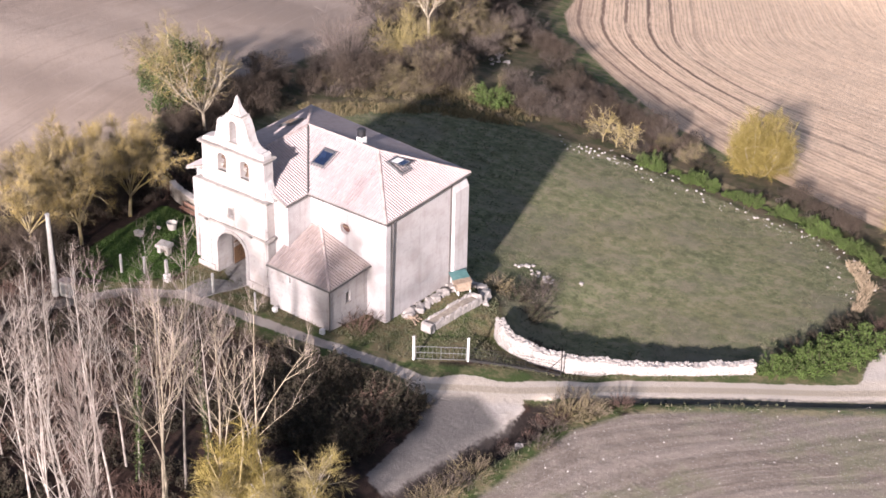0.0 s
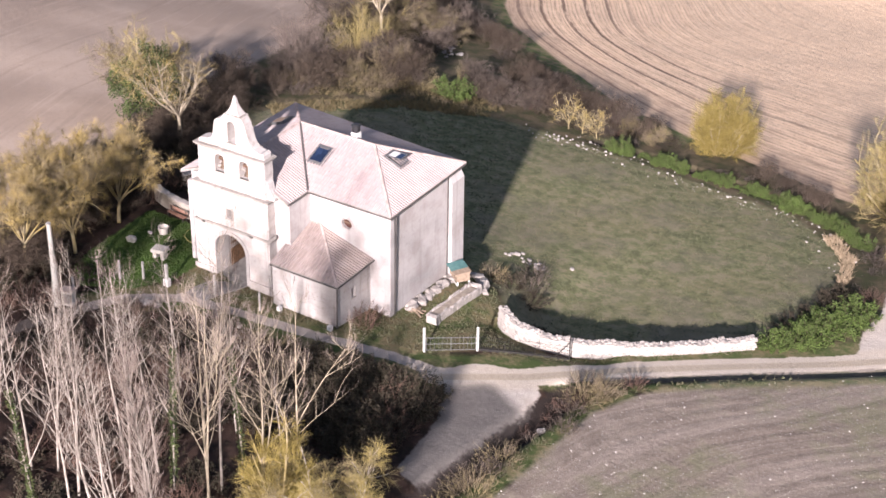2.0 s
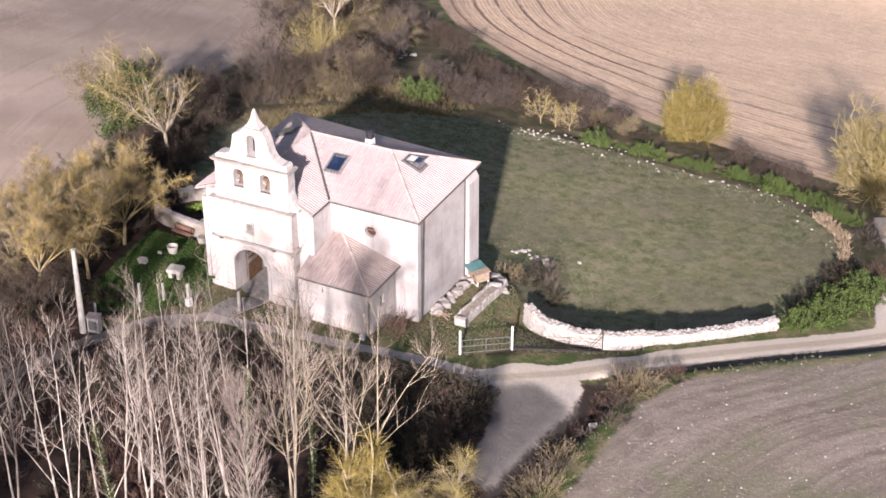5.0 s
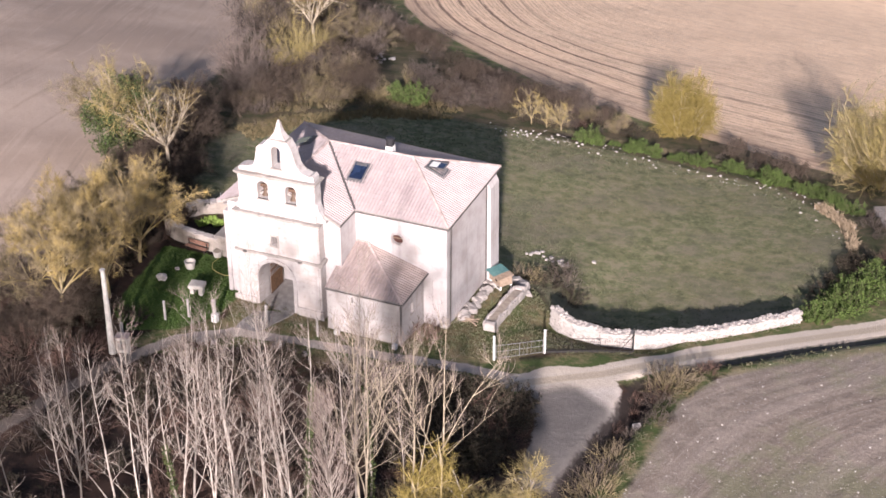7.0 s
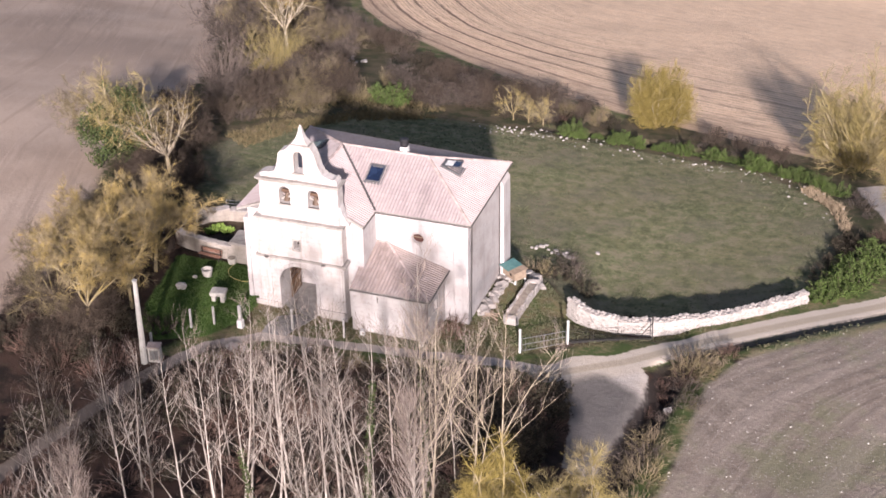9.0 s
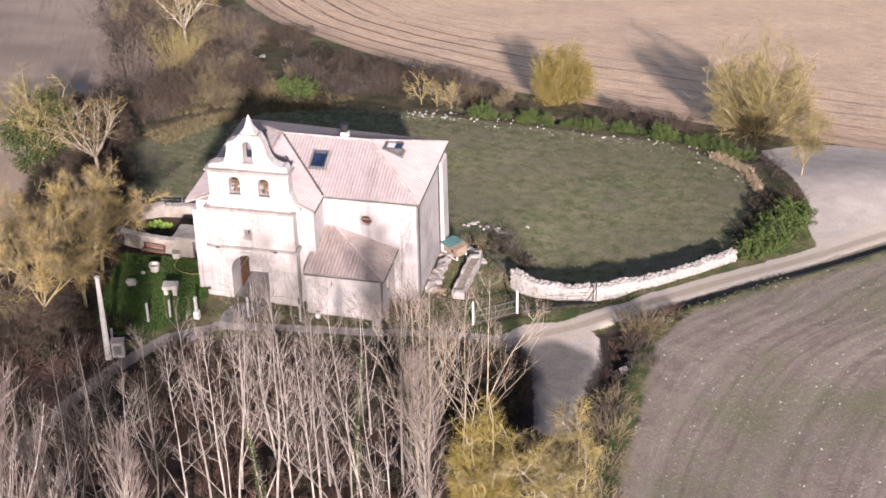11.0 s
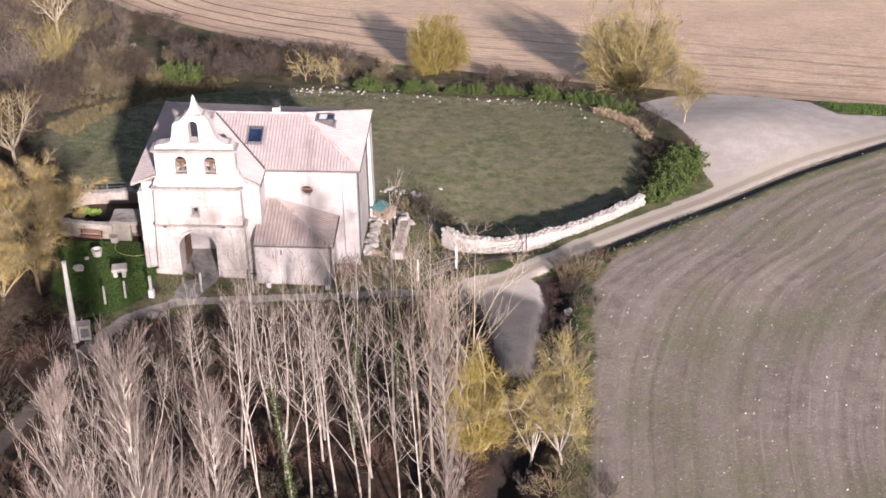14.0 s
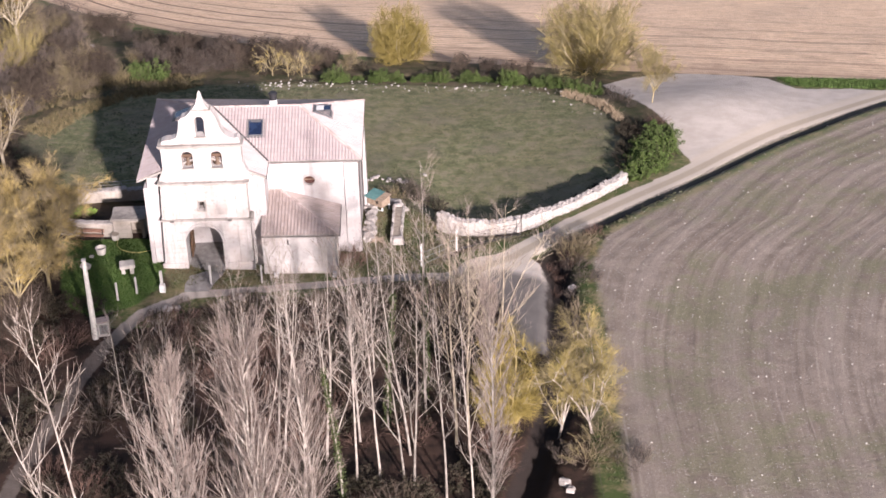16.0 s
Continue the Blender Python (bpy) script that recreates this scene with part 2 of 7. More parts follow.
MEADOW = [(-17, 24), (-15, 36), (-8, 45), (3.4, 46.2), (15, 45.6), (29, 44.2), (34.6, 39), (37.2, 34.2), (38.3, 29), (37.2, 22.5), (36.2, 17.2), (31, 10.8), (26, 8.2), (21, 8.2), (18.5, 12), (15, 13.4), (-2, 14), (-12, 15)]


ROAD = [(22, -2.2), (26.5, 1.6), (30.8, 7.0), (35.5, 11.6), (40.5, 16.5), (46.5, 22.5), (52, 28), (62.5, 38), (80, 52), (110, 70)]
HEDGE_DITCH = [(8, 48.3), (14, 48.6), (22, 48.0), (30, 46.9), (34, 44.5), (37.2, 41.2)]
WALL_FOOT = [(21.0, 7.2), (22.6, 6.3), (24.6, 6.2), (26.8, 6.9), (28.4, 8.0)]
STREAM = [(29.5, 1.6), (29.6, -3), (29.3, -8), (28.6, -16), (27.2, -23.4), (25.4, -30), (23, -40)]


def height(x, y):
    """The hillside: it falls away behind the church, with a sunken meadow and a raised yard."""
    x, y = np.asarray(x, float), np.asarray(y, float)
    yy = np.clip(y, 0, 60)
    z = -0.024 * np.clip(x, -150, 150) - 0.105 * np.clip(y, -200, 60) - 0.00115 * yy * yy - 0.243 * np.clip(y - 60, 0, 120)
    z = z - 1.2 * np.exp(-(((x - 20) / 16) ** 2) - ((y - 22) / 15) ** 2)
    z = z + 1.3 * np.exp(-(((x - 46) / 8) ** 2) - ((y - 35) / 9) ** 2)
    z = z + 0.35 * np.exp(-(((x + 4) / 5) ** 2) - ((y + 1) / 5) ** 2)
    z = z + 0.85 * np.exp(-(((x - 16) / 3.2) ** 2) - ((y - 9.5) / 3.6) ** 2)
    z = z - 0.9 * np.clip(inside(x, y, MEADOW) / 1.2, 0, 1) * np.exp(-(((y - 13) / 9) ** 2)) * np.clip((x - 19) / 3, 0, 1)
    z = z - 1.1 * np.exp(-((seg_distance(x, y, STREAM) / 0.95) ** 4))
    z = z - 0.7 * np.exp(-((seg_distance(x, y, HEDGE_DITCH) / 0.75) ** 4))
    # the field by the road lies higher, behind a ditch
    side = (np.interp(x, [p[0] for p in ROAD], [p[1] for p in ROAD]) - y) * 0.7
    east = np.clip((x - 30) / 3, 0, 1)
    z = z + east * (0.42 * np.clip((side - 2.0) / 0.5, 0, 1) * np.exp(-np.clip(side - 2.6, 0, None) / 9) - 0.45 * np.exp(-(((side - 1.95) / 0.38) ** 2)))
    z = z - 0.5 * np.exp(-((seg_distance(x, y, WALL_FOOT) / 1.3) ** 2))
    z = z + 0.08 * np.sin(x * 0.31 + 1.0) * np.sin(y * 0.27)
    return z


def ground_z(x, y):
    return float(height(x, y))


TRACK = [(25.2, -1.0), (26.8, -6.5), (27.6, -12.0)]
FOOTPATH = [(22, -1.8), (19, -1.9), (15.7, -2.5), (11.6, -3.4), (6.8, -4.0), (2.5, -4.7), (-0.6, -7.6), (-2.5, -12.8), (-4.4, -23), (-5.2, -31), (-8, -60)]
YARD = [(37.5, 44), (41, 46.8), (44.4, 48.4), (50.8, 47.9), (54.4, 46.3), (56.5, 42), (62, 42.5), (66, 41.5), (62, 37), (52, 28), (43.3, 19.6), (42, 24), (42.2, 28), (41, 33.6), (38.8, 40)]
CHURCHYARD = [(14.5, -1.2), (19.5, -0.3), (22.2, 2.8), (27, 5.4), (21, 8.2), (18, 12), (14, 12.5), (13, 2), (6, 0.5), (-0.5, 0.5), (1, -3.6), (7, -3), (12, -2.4)]
GARDEN = [(-8.8, 4.8), (-0.2, 4.8), (0.3, -3.4), (-1.2, -6.4), (-4, -8.2), (-6.4, -6.2), (-7.6, 0)]
FAR_EDGE = ((-60, -34, -29, -22, -10, 3, 12, 22, 34, 44, 56, 64, 110), (130, 106, 95, 85, 74, 62.8, 58.6, 55, 52, 48.8, 46.9, 45.6, 42))
LEFT_EDGE = ((-60, -35, 0, 20, 45, 75, 95, 140), (-15, -15, -16, -23, -27, -38, -46, -62))


def ground():
    xs = np.concatenate([[-2500, -1200, -600, -320, -200, -140, -110, -90, -75], np.arange(-62, 80.01, 0.5), [86, 95, 110, 140, 200, 320, 600, 1200, 2500]])
    ys = np.concatenate([[-2500, -1200, -600, -300, -180, -120, -85, -65, -52], np.arange(-42, 122.01, 0.5), [126, 132, 142, 160, 200, 320, 600, 1200, 2500]])
    gx, gy = np.meshgrid(xs, ys)
    px, py = gx.ravel(), gy.ravel()
    pz = height(px, py)
    road, track, foot = seg_distance(px, py, ROAD), seg_distance(px, py, TRACK), seg_distance(px, py, FOOTPATH)
    far = py - np.interp(px, *FAR_EDGE)
    left = np.interp(py, *LEFT_EDGE) - px
    road_y = np.interp(px, [p[0] for p in ROAD], [p[1] for p in ROAD])
    west = px - np.interp(py, (-60, -20, -8, 0, 4, 8), (30.5, 31.5, 32, 32, 33.5, 36))
    a, k = (road_y - py) * 0.7 - 2.2, 16.0
    right = np.minimum(a, west)
    h = np.clip(0.5 + 0.5 * (west - a) / k, 0, 1)
    right_row = west + (a - west) * h - k * h * (1 - h)
    soft = lambda d, w: np.clip(0.5 + d / w, 0, 1)  # noqa: E731
    yard = np.maximum(inside(px, py, YARD), 1.2 - road)
    yard = np.maximum(yard, np.maximum(2.0 + 1.2 * np.exp(-((py + 1) / 4) ** 2) - track, 0.55 - foot))
    meadow, lawn = inside(px, py, MEADOW), np.maximum(inside(px, py, CHURCHYARD), -9)
    garden = inside(px, py, GARDEN)
    verge = np.maximum(np.where(px < 14, 1.8 - np.abs(far + 1.6), -9), np.maximum(np.where(py > road_y, 3.0, 1.6) - road, np.where(py < 4, 1.0 - np.abs(west + 0.8), -9)))
    verge = np.maximum(verge, np.where(py > -10, 1.9 - foot, -9))
    verge = np.maximum(verge, np.where((px > 31) & (px < 95), 0.6 - np.abs((road_y - py) * 0.7 - 3.1), -9))
    verge = np.maximum(verge, np.where((px > 55) & (far < 0.3) & (py > road_y), 1.0, -9))
    n1, n2 = len(xs), len(ys)
    idx = np.arange(n1 * n2).reshape(n2, n1)
    quads = np.stack([idx[:-1, :-1], idx[:-1, 1:], idx[1:, 1:], idx[1:, :-1]], -1).reshape(-1, 4)
    side = (road_y - py) * 0.7
    # plough rows of the far field run along its three sides and round the corners between them
    far_row = None
    for ax, ay, bx, by, close in ((-34, 106, -22, 85, 1.0), (-22, 85, 12, 58.6, 1.0), (12, 58.6, 64, 45.6, 0.55)):
        d = close * ((px - ax) * (ay - by) + (py - ay) * (bx - ax)) / math.hypot(bx - ax, by - ay)
        if far_row is None:
            far_row = d
        else:
            t = np.clip(0.5 + 0.5 * (d - far_row) / 5.0, 0, 1)
            far_row = d + (far_row - d) * t - 5.0 * t * (1 - t)
    me = bpy.data.meshes.new("ground")
    me.vertices.add(len(px))
    me.vertices.foreach_set("co", np.stack([px, py, pz], -1).ravel())
    me.loops.add(quads.size)
    me.loops.foreach_set("vertex_index", quads.ravel())
    me.polygons.add(len(quads))
    me.polygons.foreach_set("loop_start", np.arange(0, quads.size, 4))
    me.polygons.foreach_set("loop_total", np.full(len(quads), 4))
    for name, four in (("zone_a", (soft(far, 1.2), soft(left, 3), soft(meadow, 1.6), soft(right, 1.6))), ("zone_b", (soft(lawn, 1.2), soft(garden, 0.9), soft(yard, 0.8), soft(verge, 1.4)))):
        at = me.attributes.new(name, "FLOAT_COLOR", "POINT")
        at.data.foreach_set("color", np.stack(four, -1).ravel())
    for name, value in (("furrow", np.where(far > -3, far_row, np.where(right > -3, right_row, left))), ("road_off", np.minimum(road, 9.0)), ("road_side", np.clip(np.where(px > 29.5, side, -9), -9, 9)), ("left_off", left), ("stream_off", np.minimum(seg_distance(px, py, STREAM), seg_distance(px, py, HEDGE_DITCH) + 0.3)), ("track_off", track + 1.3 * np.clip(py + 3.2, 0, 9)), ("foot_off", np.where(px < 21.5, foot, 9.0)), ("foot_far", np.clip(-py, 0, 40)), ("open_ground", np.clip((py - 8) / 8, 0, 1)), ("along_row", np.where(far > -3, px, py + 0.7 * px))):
        at = me.attributes.new(name, "FLOAT", "POINT")
        at.data.foreach_set("value", value)
    me.update()
    me.validate()
    me.polygons.foreach_set("use_smooth", np.ones(len(quads), bool))
    ob = tagged(new("ground", me), "sloping farmland with ploughed fields, meadow, lawn and gravel", "ground", kind="structure")
    m, nt, b = material("farmland", 0.95, 0, 0.15)
    v = place(nt)

    def attr(name, colour=True):
        a = nt.nodes.new("ShaderNodeAttribute")
        a.attribute_name = name
        if not colour:
            return a.outputs["Fac"]
        s = nt.nodes.new("ShaderNodeSeparateColor")
        nt.links.new(a.outputs["Color"], s.inputs[0])
        return s.outputs[0], s.outputs[1], s.outputs[2], a.outputs["Alpha"]

    za, zb = attr("zone_a"), attr("zone_b")
    fur, road_off = attr("furrow", False), attr("road_off", False)
    broad, mid, fine, grit = noise_tex(nt, v, 0.07, 5), noise_tex(nt, v, 0.6, 6, 0.6), noise_tex(nt, v, 3.2, 6, 0.65), noise_tex(nt, v, 14, 4, 0.7)
    wob = math_node(nt, "ADD", math_node(nt, "MULTIPLY", math_node(nt, "SUBTRACT", mid, 0.5), 0.7), math_node(nt, "MULTIPLY", math_node(nt, "SUBTRACT", fine, 0.5), 0.6))

    def mask(w, sharp=0.18):
        return ramp(nt, math_node(nt, "ADD", w, wob), 0.5 - sharp, 0.5 + sharp)

    def wave(period, warp=0.8, phase=0.0):
        w = math_node(nt, "ADD", math_node(nt, "MULTIPLY", fur, 2 * math.pi / period), math_node(nt, "MULTIPLY", math_node(nt, "SUBTRACT", mid, 0.5), warp * 4))
        return math_node(nt, "SINE", math_node(nt, "ADD", w, phase))

    rows_at = nt.nodes.new("ShaderNodeCombineXYZ")
    nt.links.new(fur, rows_at.inputs[0])
    nt.links.new(attr("along_row", False), rows_at.inputs[1])

    def streaks(across, lengthwise, detail=4.0):
        """Noise drawn out along the plough rows."""
        s = nt.nodes.new("ShaderNodeVectorMath")
        s.operation = "MULTIPLY"
        nt.links.new(rows_at.outputs[0], s.inputs[0])
        s.inputs[1].default_value = (across, lengthwise, 0)
        return noise_tex(nt, s.outputs[0], 1.0, detail, 0.62)

    # woodland floor: dead leaves, earth and dull grass, toned near-black for the grove's shade
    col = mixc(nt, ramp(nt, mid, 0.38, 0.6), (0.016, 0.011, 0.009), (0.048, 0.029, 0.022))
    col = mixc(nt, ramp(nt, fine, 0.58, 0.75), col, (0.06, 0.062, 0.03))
    # out of the wood it turns to rough tussocky grass
    rg = mixc(nt, ramp(nt, mid, 0.38, 0.62), (0.05, 0.055, 0.026), (0.115, 0.092, 0.058))
    rg = mixc(nt, ramp(nt, fine, 0.5, 0.72), rg, (0.06, 0.046, 0.034))
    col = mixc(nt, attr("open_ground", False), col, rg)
    # fallow field, pinkish brown with broad drifts
    lf = mixc(nt, ramp(nt, broad, 0.35, 0.65), (0.3, 0.233, 0.187), (0.415, 0.328, 0.265))
    lf = mixc(nt, math_node(nt, "MULTIPLY", ramp(nt, fine, 0.5, 0.7), 0.4), lf, (0.24, 0.19, 0.155))
    lf = mixc(nt, math_node(nt, "MULTIPLY", ramp(nt, streaks(0.7, 0.05), 0.52, 0.68), 0.45), lf, (0.22, 0.172, 0.138))
    lf = mixc(nt, math_node(nt, "MULTIPLY", ramp(nt, streaks(2.4, 0.12), 0.54, 0.7), 0.4), lf, (0.46, 0.36, 0.295))
    col = mixc(nt, mask(za[1]), col, lf)
    # stubble field beyond the hedge: pale, with dark furrows
    ff = mixc(nt, ramp(nt, mid, 0.3, 0.7), (0.7, 0.505, 0.345), (0.79, 0.59, 0.415))
    near_edge, headland = ramp(nt, fur, 11.0, 19.0, 1.0, 0.14), ramp(nt, attr("along_row", False), -4.0, 16.0, 1.0, 0.45)
    ff = mixc(nt, math_node(nt, "MULTIPLY", math_node(nt, "MULTIPLY", math_node(nt, "MULTIPLY", ramp(nt, wave(3.0, 0.25), 0.82, 0.98), near_edge), headland), ramp(nt, streaks(0.6, 0.12), 0.3, 0.46)), ff, (0.2, 0.13, 0.095))
    ff = mixc(nt, math_node(nt, "MULTIPLY", ramp(nt, streaks(3.2, 0.25), 0.5, 0.66), ramp(nt, fur, 6.0, 24.0, 0.6, 0.3)), ff, (0.28, 0.185, 0.135))
    ff = mixc(nt, ramp(nt, math_node(nt, "ADD", fur, math_node(nt, "MULTIPLY", wob, 3.0)), 0.5, 4.5, 0.45, 0.0), ff, (0.3, 0.21, 0.155))
    ff = mixc(nt, math_node(nt, "MULTIPLY", math_node(nt, "MULTIPLY", ramp(nt, wave(0.55, 0.3), 0.2, 1.0), ramp(nt, fine, 0.38, 0.58)), ramp(nt, fur, 10.0, 45.0, 0.75, 0.3)), ff, (0.36, 0.245, 0.175))
    ff = mixc(nt, math_node(nt, "MULTIPLY", ramp(nt, fine, 0.52, 0.72), 0.3), ff, (0.4, 0.28, 0.205))
    col = mixc(nt, mask(za[0]), col, ff)
    # bare field by the road: grey brown, stony, in shallow drills
    rf = mixc(nt, ramp(nt, mid, 0.32, 0.68), (0.184, 0.15, 0.124), (0.268, 0.224, 0.188))
    rf = mixc(nt, math_node(nt, "MULTIPLY", ramp(nt, streaks(0.5, 0.03), 0.46, 0.64), 0.4), rf, (0.29, 0.243, 0.208))
    rf = mixc(nt, math_node(nt, "MULTIPLY", ramp(nt, streaks(2.2, 0.045), 0.5, 0.68), 0.42), rf, (0.1, 0.08, 0.066))
    rf = mixc(nt, math_node(nt, "MULTIPLY", ramp(nt, streaks(3.0, 0.08), 0.54, 0.7), 0.42), rf, (0.36, 0.312, 0.27))
    rf = mixc(nt, math_node(nt, "MULTIPLY", math_node(nt, "MULTIPLY", ramp(nt, wave(0.9, 0.9), 0.0, 1.0), ramp(nt, fine, 0.38, 0.62)), 0.35), rf, (0.13, 0.104, 0.086))
    rf = mixc(nt, math_node(nt, "MULTIPLY", ramp(nt, math_node(nt, "ADD", math_node(nt, "MULTIPLY", broad, 0.6), math_node(nt, "MULTIPLY", mid, 0.4)), 0.48, 0.62), 0.65), rf, (0.13, 0.138, 0.072))
    rf = mixc(nt, math_node(nt, "MULTIPLY", ramp(nt, wave(6.4, 0.15), 0.6, 1.0), 0.28), rf, (0.31, 0.262, 0.226))
    rf = mixc(nt, math_node(nt, "MULTIPLY", ramp(nt, grit, 0.5, 0.66), 0.65), rf, (0.105, 0.083, 0.07))
    rf = mixc(nt, math_node(nt, "MULTIPLY", ramp(nt, noise_tex(nt, v, 6, 3, 0.6), 0.6, 0.67), 0.7), rf, (0.36, 0.325, 0.285))
    col = mixc(nt, mask(za[3]), col, rf)
    # meadow and lawns
    gm = mixc(nt, ramp(nt, mid, 0.3, 0.7), (0.124, 0.133, 0.067), (0.18, 0.181, 0.1))
    gm = mixc(nt, ramp(nt, fine, 0.44, 0.64), gm, (0.088, 0.099, 0.047))
    gm = mixc(nt, math_node(nt, "MULTIPLY", ramp(nt, broad, 0.45, 0.62), 0.5), gm, (0.18, 0.162, 0.092))
    gm = mixc(nt, math_node(nt, "MULTIPLY", ramp(nt, noise_tex(nt, place(nt, (0.3, 1, 1)), 0.35, 5), 0.5, 0.66), 0.5), gm, (0.105, 0.12, 0.058))
    patch = math_node(nt, "ADD", math_node(nt, "MULTIPLY", noise_tex(nt, v, 0.16, 6, 0.65), 0.7), math_node(nt, "MULTIPLY", fine, 0.3))
    gm = mixc(nt, math_node(nt, "MULTIPLY", ramp(nt, patch, 0.48, 0.6), 0.5), gm, (0.172, 0.157, 0.09))
    gm = mixc(nt, math_node(nt, "MULTIPLY", ramp(nt, patch, 0.44, 0.34), 0.5), gm, (0.09, 0.105, 0.055))
    clump = noise_tex(nt, v, 0.9, 6, 0.7)
    gm = mixc(nt, math_node(nt, "MULTIPLY", ramp(nt, clump, 0.5, 0.6), 0.75), gm, (0.215, 0.187, 0.125))
    gm = mixc(nt, math_node(nt, "MULTIPLY", ramp(nt, clump, 0.48, 0.38), 0.8), gm, (0.078, 0.086, 0.046))
    gm = mixc(nt, math_node(nt, "MULTIPLY", ramp(nt, noise_tex(nt, v, 0.11, 5, 0.6), 0.5, 0.62), 0.45), gm, (0.15, 0.132, 0.1))
    col = mixc(nt, mask(za[2], 0.3), col, gm)
    vg = mixc(nt, ramp(nt, math_node(nt, "ADD", math_node(nt, "MULTIPLY", mid, 0.6), math_node(nt, "MULTIPLY", fine, 0.4)), 0.42, 0.6), (0.07, 0.105, 0.032), (0.2, 0.17, 0.095))
    col = mixc(nt, math_node(nt, "MULTIPLY", mask(zb[3], 0.3), 0.75), col, vg)
    gl = mixc(nt, ramp(nt, mid, 0.35, 0.62), (0.062, 0.082, 0.03), (0.145, 0.118, 0.068))
    col = mixc(nt, mask(zb[0]), col, gl)
    gg = mixc(nt, ramp(nt, mid, 0.3, 0.7), (0.042, 0.088, 0.019), (0.07, 0.12, 0.03))
    col = mixc(nt, mask(zb[1]), col, gg)
    # gravel: pale in the wheel tracks, darker between them and at the ditch
    gv = mixc(nt, ramp(nt, mid, 0.3, 0.7), (0.41, 0.362, 0.32), (0.5, 0.45, 0.405))
    gv = mixc(nt, math_node(nt, "MULTIPLY", ramp(nt, grit, 0.45, 0.7), 0.3), gv, (0.3, 0.26, 0.225))
    crown = math_node(nt, "MULTIPLY", ramp(nt, road_off, 0.26, 0.52, 1, 0), ramp(nt, fine, 0.2, 0.45))
    gv = mixc(nt, math_node(nt, "MULTIPLY", math_node(nt, "MULTIPLY", crown, ramp(nt, noise_tex(nt, v, 0.22, 4), 0.18, 0.36)), 0.9), gv, (0.15, 0.128, 0.09))
    gv = mixc(nt, ramp(nt, road_off, 1.2, 2.2, 0.6, 0), gv, (0.5, 0.425, 0.335))
    rut = math_node(nt, "MULTIPLY", ramp(nt, road_off, 0.45, 0.65), ramp(nt, road_off, 1.1, 1.4, 1, 0))
    gv = mixc(nt, math_node(nt, "MULTIPLY", math_node(nt, "MULTIPLY", rut, ramp(nt, fine, 0.3, 0.6)), 0.4), gv, (0.52, 0.46, 0.4))
    # darker track earth, with the shade of the trees beside it painted in
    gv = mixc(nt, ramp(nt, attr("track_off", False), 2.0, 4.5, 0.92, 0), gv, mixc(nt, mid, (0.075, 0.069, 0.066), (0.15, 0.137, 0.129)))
    # trodden path duller than the road, southwards darkened by leaves and painted tree shade
    trod = ramp(nt, attr("foot_off", False), 0.9, 1.5, 1, 0)
    litter_and_shade = math_node(nt, "MULTIPLY", trod, ramp(nt, attr("foot_far", False), 4.0, 14.0, 0.35, 0.92))
    gv = mixc(nt, litter_and_shade, gv, mixc(nt, ramp(nt, attr("foot_far", False), 6.0, 14.0), mixc(nt, fine, (0.14, 0.118, 0.1), (0.24, 0.205, 0.178)), mixc(nt, fine, (0.045, 0.034, 0.028), (0.12, 0.097, 0.082))))
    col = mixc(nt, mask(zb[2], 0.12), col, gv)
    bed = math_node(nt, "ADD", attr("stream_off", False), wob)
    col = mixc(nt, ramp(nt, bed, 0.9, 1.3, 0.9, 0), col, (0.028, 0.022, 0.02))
    side_off = attr("road_side", False)
    # muddy shoulder on the ditch side of the wheel tracks
    mud = math_node(nt, "MULTIPLY", ramp(nt, math_node(nt, "ADD", side_off, wob), 0.85, 1.1), ramp(nt, side_off, 1.6, 1.8, 1, 0))
    col = mixc(nt, math_node(nt, "MULTIPLY", mud, 0.7), col, (0.13, 0.112, 0.1))
    # blackish line along the ditch: the field bank's shade as paint
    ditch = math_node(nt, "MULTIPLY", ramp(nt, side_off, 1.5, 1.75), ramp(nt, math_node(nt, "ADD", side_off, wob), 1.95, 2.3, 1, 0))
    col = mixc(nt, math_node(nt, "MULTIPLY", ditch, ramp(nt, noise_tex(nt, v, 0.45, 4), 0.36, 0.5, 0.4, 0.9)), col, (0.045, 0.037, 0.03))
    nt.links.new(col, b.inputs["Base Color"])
    h = math_node(nt, "ADD", math_node(nt, "MULTIPLY", fine, 0.7), math_node(nt, "MULTIPLY", grit, 0.3))
    rows = math_node(nt, "MULTIPLY", wave(1.3, 1.1), math_node(nt, "MULTIPLY", math_node(nt, "MAXIMUM", za[0], za[3]), 0.12))
    bump(nt, b, math_node(nt, "ADD", h, rows), 0.6, 0.16)
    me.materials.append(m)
    return ob


ground()


# ---- mesh helpers ----
def mesh_object(name, bm, mat, parent=None, label="", smooth=False):
    me = bpy.data.meshes.new(name)
    bmesh.ops.recalc_face_normals(bm, faces=bm.faces)
    bm.to_mesh(me)
    bm.free()
    if mat:
        me.materials.append(mat)
    if smooth:
        me.polygons.foreach_set("use_smooth", np.ones(len(me.polygons), bool))
    ob = new(name, me)
    if parent:
        ob.parent = parent
    if label:
        ob["label"] = label
    return ob


def part(name, bm, mat, parent, label="", smooth=False):
    return mesh_object(name, bm, mat, parent, label, smooth)


def lists_object(name, verts, faces, mat, parent=None, label="", smooth=False):
    me = bpy.data.meshes.new(name)
    me.from_pydata([tuple(v) for v in verts], [], faces)
    me.materials.append(mat)
    if smooth:
        me.polygons.foreach_set("use_smooth", np.ones(len(me.polygons), bool))
    ob = new(name, me)
    if parent:
        ob.parent = parent
    if label:
        ob["label"] = label
    return ob


